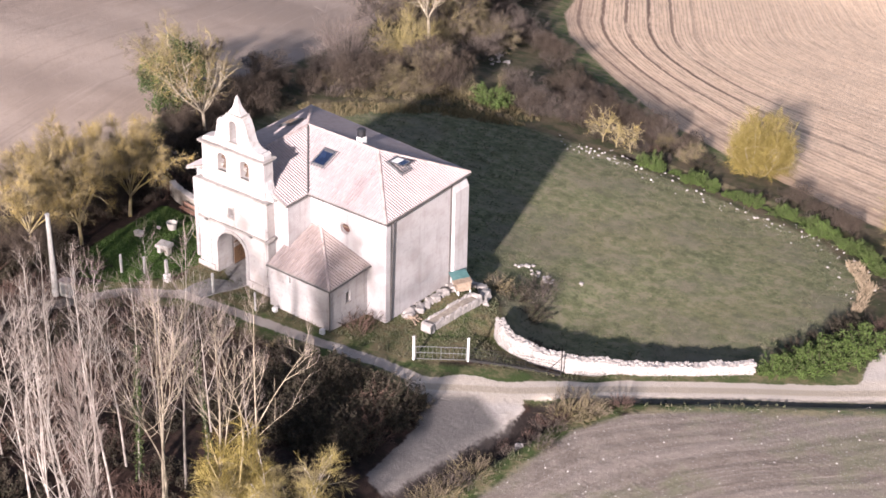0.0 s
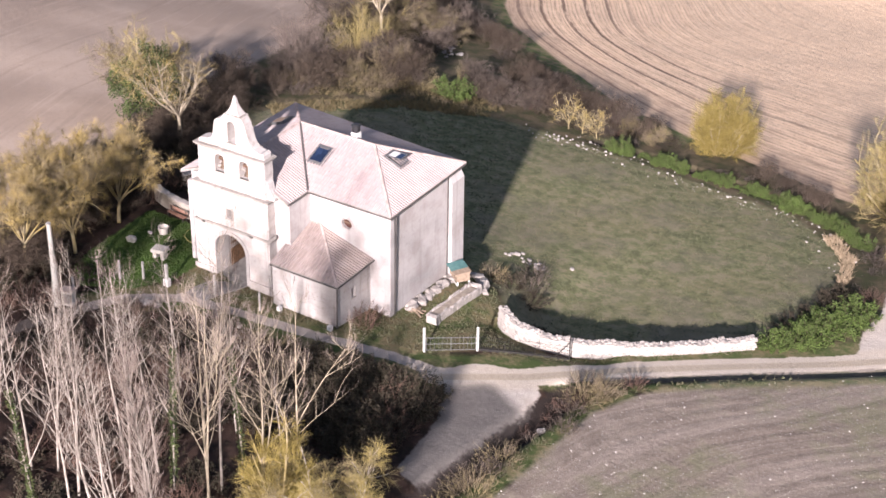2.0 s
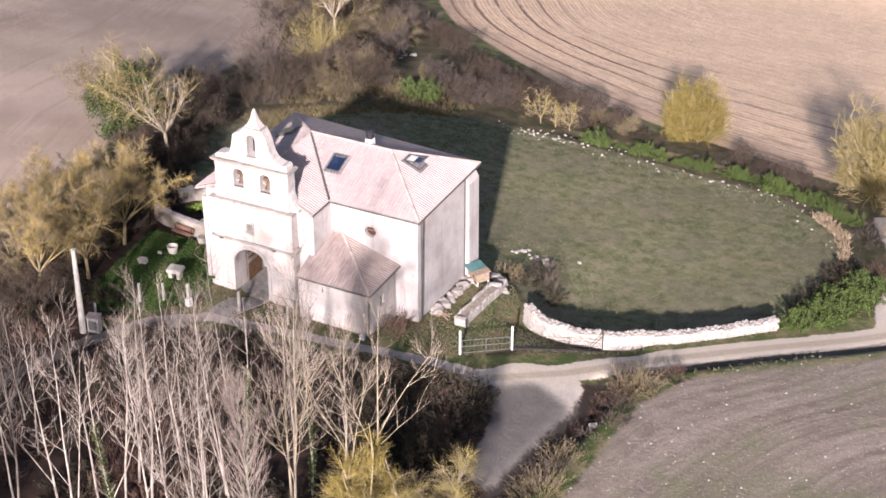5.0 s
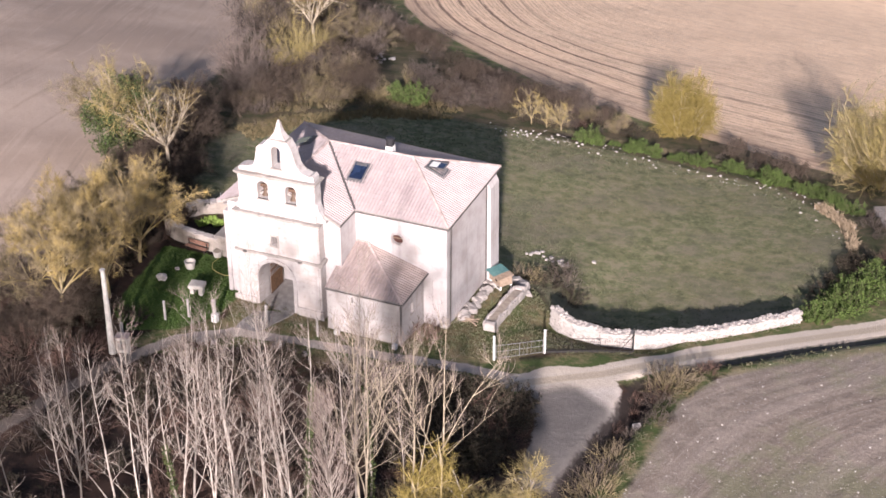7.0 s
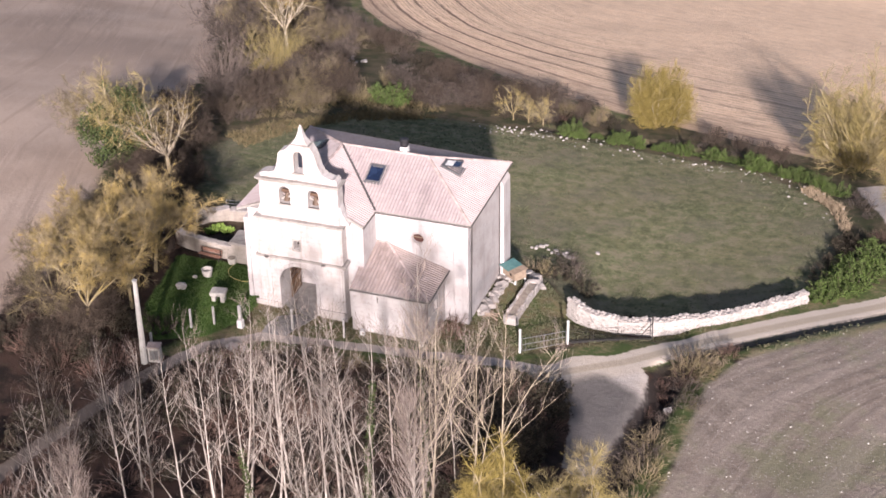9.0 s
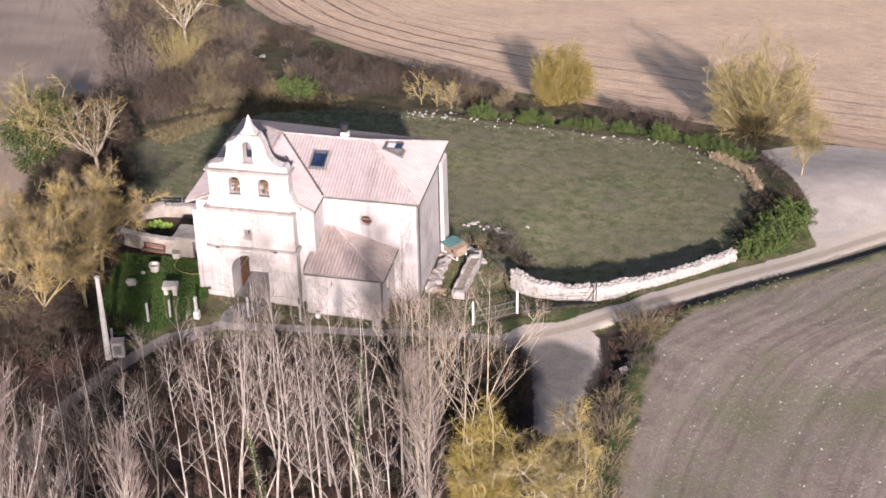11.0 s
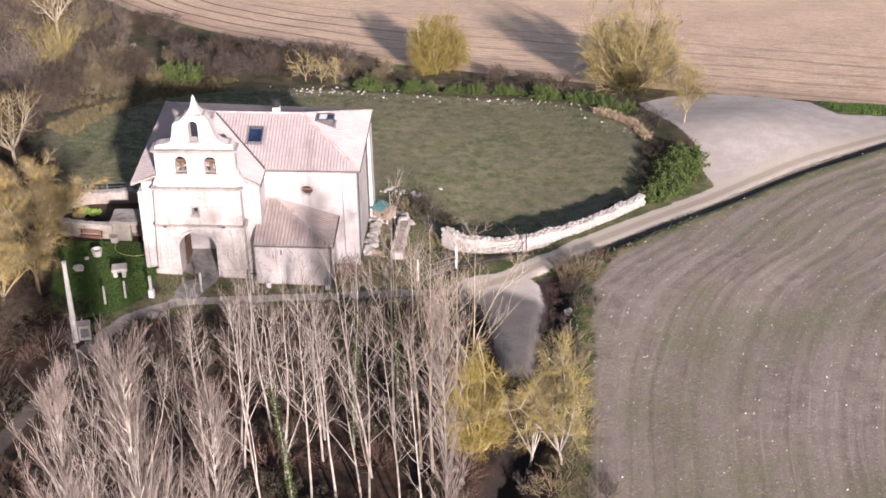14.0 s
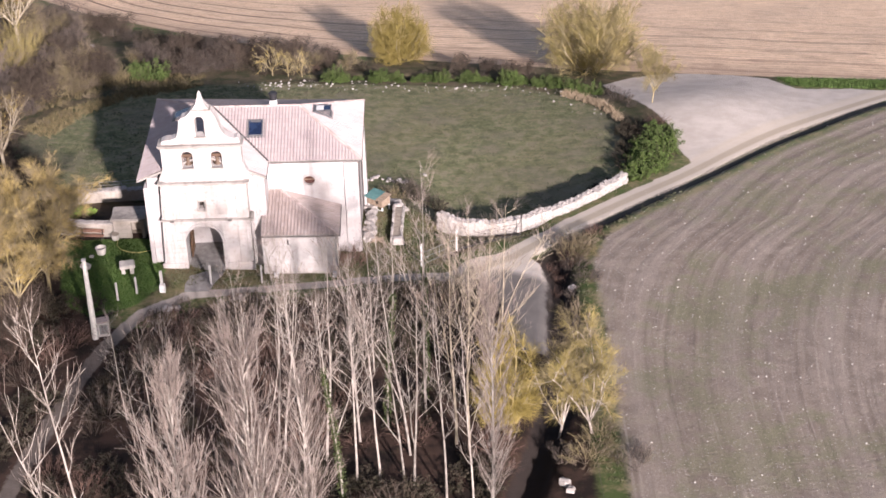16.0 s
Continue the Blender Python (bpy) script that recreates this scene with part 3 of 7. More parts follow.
def holder(name, x, y, z, label, category, group="", rz=0.0):
    ob = new(name)
    ob.empty_display_size = 0.2
    ob.matrix_basis = pose(x, y, z, 0, 0, rz)
    return tagged(ob, label, category, group)


def add_box(bm, x0, y0, z0, x1, y1, z1, bevel=0.0, m=None):
    made = bmesh.ops.create_cube(bm, size=1.0)["verts"]
    for v in made:
        v.co = Vector(((x0 + x1) / 2 + v.co.x * (x1 - x0), (y0 + y1) / 2 + v.co.y * (y1 - y0), (z0 + z1) / 2 + v.co.z * (z1 - z0)))
        if m:
            v.co = m @ v.co
    if bevel:
        edges = list({e for v in made for e in v.link_edges})
        bmesh.ops.bevel(bm, geom=edges, offset=bevel, segments=1, affect="EDGES")


def box(x0, y0, z0, x1, y1, z1, bevel=0.0):
    bm = bmesh.new()
    add_box(bm, x0, y0, z0, x1, y1, z1, bevel)
    return bm


def add_tube(bm, a, b, r, sides=8, r2=None):
    a, b = Vector(a), Vector(b)
    made = bmesh.ops.create_cone(bm, cap_ends=True, segments=sides, radius1=r, radius2=r if r2 is None else r2, depth=(b - a).length)["verts"]
    q = (b - a).to_track_quat("Z", "Y").to_matrix().to_4x4()
    m = Matrix.Translation((a + b) / 2) @ q
    for v in made:
        v.co = m @ v.co


def tube(a, b, r, sides=8, r2=None):
    bm = bmesh.new()
    add_tube(bm, a, b, r, sides, r2)
    return bm


def prism(outline, y0, y1, holes=()):
    """A plate in the x-z plane from y0 to y1 with openings cut right through it."""
    bm = bmesh.new()
    loops = []
    for ring in (outline, *holes):
        vs = [bm.verts.new((x, y0, z)) for x, z in ring]
        loops.append(vs)
    edges = []
    for vs in loops:
        for p, q in zip(vs, vs[1:] + vs[:1]):
            edges.append(bm.edges.new((p, q)))
    bmesh.ops.triangle_fill(bm, use_beauty=True, use_dissolve=False, edges=edges)
    geom = bmesh.ops.extrude_face_region(bm, geom=list(bm.faces))
    for v in [g for g in geom["geom"] if isinstance(g, bmesh.types.BMVert)]:
        v.co.y = y1
    return bm


def arch(x0, x1, z0, spring, steps=10):
    """The outline of an arched opening."""
    c, r = (x0 + x1) / 2, (x1 - x0) / 2
    top = [(c + r * math.cos(math.pi * k / steps), spring + r * math.sin(math.pi * k / steps)) for k in range(steps + 1)]
    return [(x0, z0), (x1, z0)] + top


def rough(bm, amount, scale=1.5, seed=0.0):
    """Unevenness of hand-built work."""
    for v in bm.verts:
        v.co += Vector(noise.noise_vector(v.co * scale + Vector((seed, seed, seed)))) * amount


def rock(name, rng, size, mat, parent=None, at=(0, 0, 0), flat=1.0):
    bm = bmesh.new()
    bmesh.ops.create_icosphere(bm, subdivisions=1, radius=1.0)
    for v in bm.verts:
        v.co *= rng.uniform(0.75, 1.2)
        v.co = Vector((v.co.x * size, v.co.y * size * 0.8, v.co.z * size * 0.6 * flat))
    ob = mesh_object(name, bm, mat, parent)
    ob.location = at
    return ob


# ---- church ----
EAVE, RIDGE = 7.37, 9.38
P_L, P_RF = Vector((-1.15, -0.05, EAVE)), Vector((3.87, -0.05, RIDGE))
P_E, P_V = Vector((8.24, -0.05, EAVE)), Vector((8.24, 2.3, EAVE))
P_F, P_R = Vector((15.15, 2.25, EAVE)), Vector((15.15, 12.0, EAVE))
P_A, P_B, P_C = Vector((-1.4, 14.0, EAVE - 0.42)), Vector((3.87, 7.5, RIDGE)), Vector((10.4, 7.4, RIDGE))


def tiled_slope(name, corners, eave_a, eave_b, parent, pitch=0.24, course=0.42, round_by=0.06, label="", mat=None):
    """One roof slope laid with half-round tiles in columns and overlapping courses."""
    u = (eave_b - eave_a).normalized()
    n = Vector((0, 0, 0))
    for p, q in zip(corners, corners[1:] + corners[:1]):
        n += p.cross(q)
    n.normalize()
    if n.z < 0:
        n.negate()
    v = n.cross(u).normalized()
    if v.z < 0:
        v.negate()
    flat = [((p - eave_a).dot(u), (p - eave_a).dot(v)) for p in corners]

    def span(s):
        hits = []
        for (a, b), (c, d) in zip(flat, flat[1:] + flat[:1]):
            if (a <= s < c) or (c <= s < a):
                hits.append(b + (d - b) * (s - a) / (c - a))
        return (min(hits), max(hits)) if len(hits) > 1 else None

    lo, hi = min(p[0] for p in flat), max(p[0] for p in flat)
    cols = int((hi - lo) / pitch) + 1
    shape = ((0.0, 0.0), (0.12, 0.75), (0.35, 1.0), (0.58, 0.75), (0.7, 0.0))
    lines = []
    for k in range(cols + 1):
        for f, h in shape:
            s = lo + (k + f) * pitch
            if lo + 0.003 <= s <= hi - 0.003:
                lines.append((s, h * round_by))
    verts, faces, uvs = [], [], []
    for (s0, h0), (s1, h1) in zip(lines[:-1], lines[1:]):
        r0, r1 = span(s0), span(s1)
        if not r0 or not r1:
            continue
        first, last = math.floor(min(r0[0], r1[0]) / course), math.ceil(max(r0[1], r1[1]) / course)
        for c in range(first, last):
            base = len(verts)
            row = []
            for s, h, r, t, lift in ((s0, h0, r0, c, 0.014), (s1, h1, r1, c, 0.014), (s1, h1, r1, c + 1, 0.0), (s0, h0, r0, c + 1, 0.0)):
                w = min(max(t * course, r[0]), r[1])
                verts.append(eave_a + u * s + v * w + n * (h + 0.03 + lift))
                row.append((s, w))
            if abs(row[0][1] - row[3][1]) + abs(row[1][1] - row[2][1]) < 0.004:
                del verts[base:]
                continue
            faces.append((base, base + 1, base + 2, base + 3))
            uvs += row
    ob = lists_object(name, verts, faces, mat or M_TILE, parent, label)
    uv = ob.data.uv_layers.new(name="slope")
    uv.data.foreach_set("uv", np.array(uvs).ravel())
    # boards under the tiles give the slope its thickness
    bm = bmesh.new()
    top = [bm.verts.new(p + n * 0.02) for p in corners]
    face = bm.faces.new(top)
    out = bmesh.ops.extrude_face_region(bm, geom=[face])
    for g in out["geom"]:
        if isinstance(g, bmesh.types.BMVert):
            g.co -= Vector((0, 0, 0.16))
    part("roof_deck", bm, M_CORNICE, parent)
    return ob


def ridge_caps(a, b, parent, r=0.12, mat=None):
    """A line of overlapping half-round ridge tiles."""
    bm = bmesh.new()
    d = b - a
    count = max(2, int(d.length / 0.4))
    side = d.cross(Vector((0, 0, 1))).normalized()
    up = side.cross(d).normalized()
    if up.z < 0:
        up.negate()
    for k in range(count):
        rings = []
        for f, rr in ((k, r), (k + 1.12, r * 0.82)):
            p = a + d * min(f / count, 1)
            rings.append([bm.verts.new(p + side * rr * math.cos(q) + up * (rr * math.sin(q) + 0.03)) for q in [math.pi * j / 5 for j in range(6)]])
        for j in range(5):
            bm.faces.new((rings[0][j], rings[0][j + 1], rings[1][j + 1], rings[1][j]))
        bm.faces.new(rings[0])
    return part("ridge_tiles", bm, mat or M_RIDGE, parent)


M_RIDGE = simple("ridge_clay", (0.3, 0.24, 0.225), (0.39, 0.325, 0.305), 3.0, 0.9, spread=0.15)

church = holder("church", 3.9, 6, -0.5, "pale limestone village church with bell gable and tiled hipped roof", "church")
church.matrix_basis = Matrix()


def weathered(ring, amount, seed):
    """An outline with chipped, slightly wandering edges."""
    r2 = random.Random(seed)
    out = []
    for (ax, az), (bx, bz) in zip(ring, ring[1:] + ring[:1]):
        n = max(1, int(math.hypot(bx - ax, bz - az) / 0.28))
        for k in range(n):
            j = amount if k else amount * 0.5
            out.append((ax + (bx - ax) * k / n + r2.uniform(-j, j), az + (bz - az) * k / n + r2.uniform(-j, j)))
    return out


def worn_box(x0, y0, z0, x1, y1, z1, amount=0.035):
    """A moulding with broken arrises."""
    bm = box(x0, y0, z0, x1, y1, z1)
    long = [e for e in bm.edges if abs(e.verts[0].co.x - e.verts[1].co.x) > 0.5]
    bmesh.ops.subdivide_edges(bm, edges=long, cuts=int((x1 - x0) / 0.3), use_grid_fill=True)
    rough(bm, amount, 2.3)
    return bm


def church_walls():
    # front slab with the entrance arch and a small square window; the whole front stands proud of the nave
    door, hole = arch(1.98, 4.7, -0.06, 2.3, 14), [(3.19, 5.02), (3.63, 5.02), (3.63, 5.74), (3.19, 5.74)]
    slab = prism(weathered([(0.18, -1.0), (6.88, -1.0), (6.8, 7.2), (0.55, 7.2)], 0.02, 3), 0.0, 1.5, [door, hole])
    wall = part("facade", slab, M_FACADE, church, "weathered ashlar front with an arched doorway")
    part("window_surround", prism([(3.07, 4.9), (3.75, 4.9), (3.75, 5.86), (3.07, 5.86)], -0.03, 0.0, [hole]), M_CORNICE, wall)
    part("window_recess", box(3.17, 0.72, 5.0, 3.65, 0.78, 5.76), M_DARK_VOID, wall, "unlit window opening")
    for x in (3.33, 3.49):
        part("window_bar", tube((x, 0.4, 5.02), (x, 0.4, 5.74), 0.014, 6), M_IRON, wall)
    # moulded arch ring
    outer = arch(1.73, 4.95, -0.06, 2.3, 14)
    part("arch_ring", prism(outer[1:] + [outer[0]], -0.05, 0.0, [[(x, z + 0.002) for x, z in door]]), M_FACADE, wall)
    for x in (0.98, 6.32):
        part("pilaster", box(x - 0.4, -0.06, -0.9, x + 0.4, 0.0, 7.1, 0.02), M_FACADE, wall)
    part("plinth", box(0.08, -0.14, -1.0, 1.73, 0.0, 0.55, 0.03), M_FACADE, wall)
    part("plinth", box(4.95, -0.14, -1.2, 6.98, 0.0, 0.5, 0.03), M_FACADE, wall)
    for name, z, x0, x1, dz, dy in (("string_course", 4.14, 0.3, 6.9, 0.16, 0.12), ("cornice", 7.16, 0.46, 6.95, 0.12, 0.16), ("cornice", 7.28, 0.4, 7.02, 0.12, 0.28)):
        bm = worn_box(x0, -dy, z, x1, 1.0 + dy * 0.6, z + dz)
        part(name, bm, M_CORNICE, wall)
    # iron stubs left over from old fittings
    for x in (1.15, 5.4):
        part("iron_stub", box(x - 0.14, -0.26, 4.16, x + 0.14, -0.12, 4.26, 0.01), M_PIPE, wall)
    part("spout", tube((7.0, -0.35, 4.3), (7.0, 0.5, 4.4), 0.16, 8), M_CORNICE, wall, "eroded stone water spout")
    # belfry with two bell arches
    bel = prism(weathered([(0.88, 7.4), (6.64, 7.4), (6.64, 10.2), (0.9, 10.2)], 0.025, 1), 0.05, 0.98, [arch(2.34, 3.14, 8.5, 9.46), arch(4.44, 5.24, 8.5, 9.46)])
    belfry = part("belfry", bel, M_FACADE, church, "two-arched bell gable storey in pale stone")
    for x in (2.74, 4.84):
        part("bell_sill", box(x - 0.52, 0.0, 8.38, x + 0.52, 0.2, 8.5, 0.02), M_CORNICE, belfry)
        part("yoke", box(x - 0.38, 0.42, 9.2, x + 0.38, 0.62, 9.42, 0.03), M_DARK_WOOD, belfry)
        bm = bmesh.new()
        ring = [(0.05, 9.2), (0.13, 9.16), (0.16, 9.0), (0.19, 8.82), (0.26, 8.68), (0.28, 8.62)]
        rows = [[bm.verts.new((x + r * math.cos(q), 0.52 + r * math.sin(q), z)) for q in [2 * math.pi * j / 12 for j in range(12)]] for r, z in ring]
        for p, q in zip(rows[:-1], rows[1:]):
            for j in range(12):
                bm.faces.new((p[j], p[(j + 1) % 12], q[(j + 1) % 12], q[j]))
        part("bell", bm, M_BRONZE, belfry, "bronze church bell", True)
        part("bell_back", box(x - 0.4, 0.8, 8.5, x + 0.4, 0.84, 9.1, 0.01), M_DARK_WOOD, belfry)
    part("volute", prism([(6.64, 7.4), (7.28, 7.4), (7.3, 7.62), (7.12, 7.74), (7.04, 7.98), (6.86, 8.16), (6.76, 8.6), (6.64, 8.8)], 0.2, 0.85), M_FACADE, belfry, "eroded stone volute")
    part("volute", prism([(0.88, 7.4), (0.88, 8.5), (0.8, 8.2), (0.68, 7.92), (0.56, 7.7), (0.54, 7.4)], 0.2, 0.85), M_FACADE, belfry, "eroded stone volute")
    part("cornice", worn_box(0.8, -0.1, 10.18, 6.74, 1.12, 10.3), M_CORNICE, belfry)
    part("cornice", worn_box(0.72, -0.2, 10.3, 6.84, 1.2, 10.42, 0.05), M_CORNICE, belfry)
    # scrolled crest with one arch, a neck ledge and a pointed finial
    west = [(0.96, 10.4), (1.0, 10.66), (1.28, 10.78), (1.7, 10.82), (2.11, 10.97), (2.26, 11.45), (2.36, 11.9), (2.42, 12.31), (2.6, 12.54), (2.84, 12.6), (3.02, 12.72), (3.2, 12.92), (3.36, 13.08)]
    east = [(4.72, 13.08), (4.98, 12.66), (5.12, 12.25), (5.22, 11.85), (5.32, 11.5), (5.5, 11.18), (5.72, 11.0), (5.98, 10.9), (6.22, 10.82), (6.46, 10.88), (6.6, 10.72), (6.62, 10.4)]
    crest = prism(weathered([*west, *east], 0.035, 2), 0.1, 0.9, [arch(3.54, 4.2, 11.02, 12.27)])
    crest_ob = part("crest", crest, M_FACADE, church, "scrolled gable crest with a small arch")
    part("arch_sill", box(3.42, 0.0, 10.92, 4.32, 0.14, 11.02, 0.02), M_CORNICE, crest_ob)
    part("ledge", box(3.32, 0.05, 13.06, 4.74, 0.95, 13.14, 0.02), M_CORNICE, crest_ob)
    bm = bmesh.new()
    rows = []
    for z, w, d in ((13.14, 0.58, 0.34), (13.34, 0.44, 0.29), (13.56, 0.3, 0.22), (13.82, 0.2, 0.16), (14.1, 0.13, 0.12), (14.3, 0.09, 0.09), (14.46, 0.03, 0.03)):
        rows.append([bm.verts.new((4.02 + sx * w, 0.5 + sy * d, z)) for sx, sy in ((-1, -1), (1, -1), (1, 1), (-1, 1))])
    for p, q in zip(rows[:-1], rows[1:]):
        for j in range(4):
            bm.faces.new((p[j], p[(j + 1) % 4], q[(j + 1) % 4], q[j]))
    bm.faces.new(rows[-1])
    part("finial", bm, M_FACADE, crest_ob)
    for ob in (wall, belfry, crest_ob):
        ob.location.y = -0.45
    # nave and wing
    walls = (
        ("nave_wall", [(-0.5, -2.5), (0.3, -2.5), (0.3, EAVE), (-0.5, EAVE)], 0.35, 1.3),
        ("nave_wall", [(6.7, -2.5), (8.05, -2.5), (8.05, EAVE), (6.7, EAVE)], 0.35, 1.3),
    )
    for name, ring, y0, y1 in walls:
        part(name, prism(ring, y0, y1), M_RENDER, church)
    c, r = (11.13, 5.42), 0.42
    hole = [(c[0] + r * math.cos(2 * math.pi * k / 24), c[1] + r * 0.9 * math.sin(2 * math.pi * k / 24)) for k in range(24)]
    south = part("wing_wall", prism([(8.05, -3), (14.7, -3), (14.7, EAVE + 0.05), (8.05, EAVE + 0.05)], 2.82, 3.6, [hole]), M_RENDER, church, "sunlit rendered wall with a round window")
    win = part("round_window", prism([(c[0] + r * 1.04 * math.cos(2 * math.pi * k / 24), c[1] + r * 0.94 * math.sin(2 * math.pi * k / 24)) for k in range(24)], 3.05, 3.12), M_RED_DARK, south, "round window with brown shutters")
    part("glazing_bar", box(c[0] - 0.4, 3.0, c[1] - 0.035, c[0] + 0.4, 3.05, c[1] + 0.035), M_PALE_WOOD, win)
    part("window_rim", prism([(c[0] + r * 1.28 * math.cos(2 * math.pi * k / 24), c[1] + r * 1.16 * math.sin(2 * math.pi * k / 24)) for k in range(24)], 2.79, 2.82, [hole]), M_FACADE, south)
    ring = [(8.75 + 0.42 * math.cos(2 * math.pi * k / 20), 6.55 + 0.42 * math.sin(2 * math.pi * k / 20)) for k in range(20)]
    ring2 = [(8.75 + 0.33 * math.cos(2 * math.pi * k / 20), 6.55 + 0.33 * math.sin(2 * math.pi * k / 20)) for k in range(20)]
    part("blocked_window_rim", prism(ring, 2.78, 2.82, [ring2]), M_FACADE, south)
    for name, b in (("east_wall", (13.9, 3.6, -3.5, 14.7, 11.9, EAVE + 0.05)), ("back_wall", (-0.5, 11.6, -4, 13.9, 12.3, EAVE)), ("nave_side_wall", (7.3, 1.3, -2.5, 8.05, 3.6, EAVE + 0.05)), ("nave_side_wall", (-0.5, 1.3, -3, 0.2, 11.6, EAVE))):
        bm = box(*b)
        bmesh.ops.subdivide_edges(bm, edges=bm.edges, cuts=5, use_grid_fill=True)
        rough(bm, 0.025, 0.8)
        part(name, bm, M_RENDER, church)
    # corner pier, stepped buttress at the far corner, slim buttress beside the front
    bm = bmesh.new()
    add_box(bm, 13.75, 2.66, -3, 14.82, 3.2, 6.9, 0.03)
    part("corner_pier", bm, M_RENDER, church)
    ring = [(14.7, -3.5), (15.12, -3.5), (15.05, 6.3), (14.7, 6.95)]
    part("buttress", prism(ring, 10.35, 12.0), M_RENDER, church)
    bm = box(-0.82, 0.2, -1, -0.5, 1.2, 6.6, 0.04)
    part("buttress", bm, M_RENDER, church)
    for z in (7.05, 7.2):
        part("eave_moulding", box(8.05, 2.68 - (z - 7) * 0.3, z, 14.95, 2.82, z + 0.13, 0.02), M_RENDER, church)
        part("eave_moulding", box(14.7, 2.82, z, 14.84 + (z - 7) * 0.3, 11.9, z + 0.13, 0.02), M_RENDER, church)


M_RED_DARK = simple("dark_red_shutter", (0.06, 0.025, 0.02), (0.1, 0.045, 0.035), 6.0, 0.6)
church_walls()


def porch():
    part("porch_back", box(1.3, 3.3, -0.3, 5.1, 3.55, 3.7), M_RENDER, church, "whitewashed back wall of the porch")
    for x in (1.6, 4.72):
        part("porch_side", box(x, 1.05, -0.3, x + 0.32, 3.3, 3.7), M_RENDER, church)
    part("porch_ceiling", box(1.3, 1.05, 3.7, 5.1, 3.55, 3.9), M_RENDER, church)
    for x, label in ((2.06, "open wooden gate leaf with a barred top"), (4.56, "dark gate leaf folded back against the porch wall")):
        leaf = part("gate_leaf", box(x, 1.1, 0.02, x + 0.06, 2.9, 0.1, 0.01), M_DARK_WOOD, church, label)
        for k in range(8):
            part("board", box(x, 1.11 + 0.22 * k, 0.1, x + 0.04, 1.3 + 0.22 * k, 1.3), M_GATE_WOOD, leaf)
            part("bar", tube((x + 0.03, 1.2 + 0.22 * k, 1.3), (x + 0.03, 1.2 + 0.22 * k, 2.3), 0.022, 6), M_DARK_WOOD, leaf)
        for z in (1.3, 1.8, 2.28):
            part("rail", box(x - 0.01, 1.1, z, x + 0.06, 2.9, z + 0.07), M_GATE_WOOD, leaf)
    part("threshold", box(1.99, -0.7, -0.35, 4.69, 3.3, -0.01), M_RAMP, church, "worn grey porch floor")


porch()


def roof():
    tiled_slope("roof_slope", [P_L, P_RF, P_B, P_A], P_L, P_A, church, label="shaded roof slope of grey-pink clay tiles")
    tiled_slope("roof_slope", [P_E, P_V, P_B, P_RF], P_E, P_V, church)
    tiled_slope("roof_slope", [P_V, P_F, P_C, P_B], P_V, P_F, church)
    tiled_slope("roof_slope", [P_F, P_R, P_C], P_F, P_R, church)
    tiled_slope("roof_slope", [P_R, P_A, P_B, P_C], P_R, P_A, church)
    for a, b in ((P_RF, P_B), (P_B, P_C), (P_C, P_F), (P_C, P_R), (P_B, P_A)):
        ridge_caps(a, b, church)
    # lead-lined valley between nave and wing
    bm = bmesh.new()
    add_tube(bm, P_V + Vector((0, 0, 0.06)), P_B + Vector((0, 0, 0.06)), 0.1, 6)
    part("valley_gutter", bm, M_PIPE, church)
    for a, b in ((P_V, P_F), (P_F, P_R), (P_E, P_V), (P_L, P_A)):
        part("gutter", tube(a + Vector((0, 0, -0.08)), b + Vector((0, 0, -0.08)), 0.07, 7), M_PIPE, church)


roof()


def plane_frame(p, u, v):
    n = u.cross(v).normalized()
    return Matrix((u, v, n)).transposed().to_4x4(), n


def skylight(corner, u, v, w, h, open_by=0.0):
    u, v = u.normalized(), v.normalized()
    m, n = plane_frame(corner, u, v)
    m = Matrix.Translation(corner + n * 0.05) @ m
    kerb = bmesh.new()
    t = 0.1
    for b in ((0, 0, w, t), (0, h - t, w, h), (0, t, t, h - t), (w - t, t, w, h - t)):
        add_box(kerb, b[0], b[1], -0.05, b[2], b[3], 0.12, 0.012, m)
    sk = part("skylight", kerb, M_FRAME, church, "roof window propped open" if open_by else "closed roof window with blue reflections")
    part("flashing", _boxed(m, -0.12, -0.14, -0.02, w + 0.12, h + 0.1, 0.035), M_FRAME, sk)
    part("shaft", _boxed(m, t, t, -0.04, w - t, h - t, 0.03), M_WHITE_PAINT if open_by else M_DARK_VOID, sk)
    tilt = m @ Matrix.Translation((0, h - t, 0.13)) @ Matrix.Rotation(radians(-open_by), 4, "X") @ Matrix.Translation((0, -(h - t), -0.03))
    part("glass", _boxed(tilt, t, t, 0.0, w - t, h - t, 0.02), M_GLASS, sk, "roof window pane")
    # flat strip on the glass; its paler colour stands in for reflected sky
    part("blind", _boxed(tilt, t + 0.08, h - t - (0.62 if open_by else 0.2), 0.022, w - t - 0.08, h - t - 0.02, 0.04), M_WHITE_PAINT if open_by else M_FRAME, sk)
    if open_by:
        sash = bmesh.new()
        for b in ((t, t, w - t, t + 0.07), (t, h - t - 0.07, w - t, h - t), (t, t, t + 0.07, h - t), (w - t - 0.07, t, w - t, h - t)):
            add_box(sash, b[0], b[1], -0.012, b[2], b[3], 0.05, 0.0, tilt)
        part("sash", sash, M_FRAME, sk)


def _boxed(m, x0, y0, z0, x1, y1, z1):
    bm = bmesh.new()
    add_box(bm, x0, y0, z0, x1, y1, z1, 0.0, m)
    return bm


def on_plane(a, b, c, x, y):
    n = (b - a).cross(c - a)
    return Vector((x, y, a.z - (n.x * (x - a.x) + n.y * (y - a.y)) / n.z))


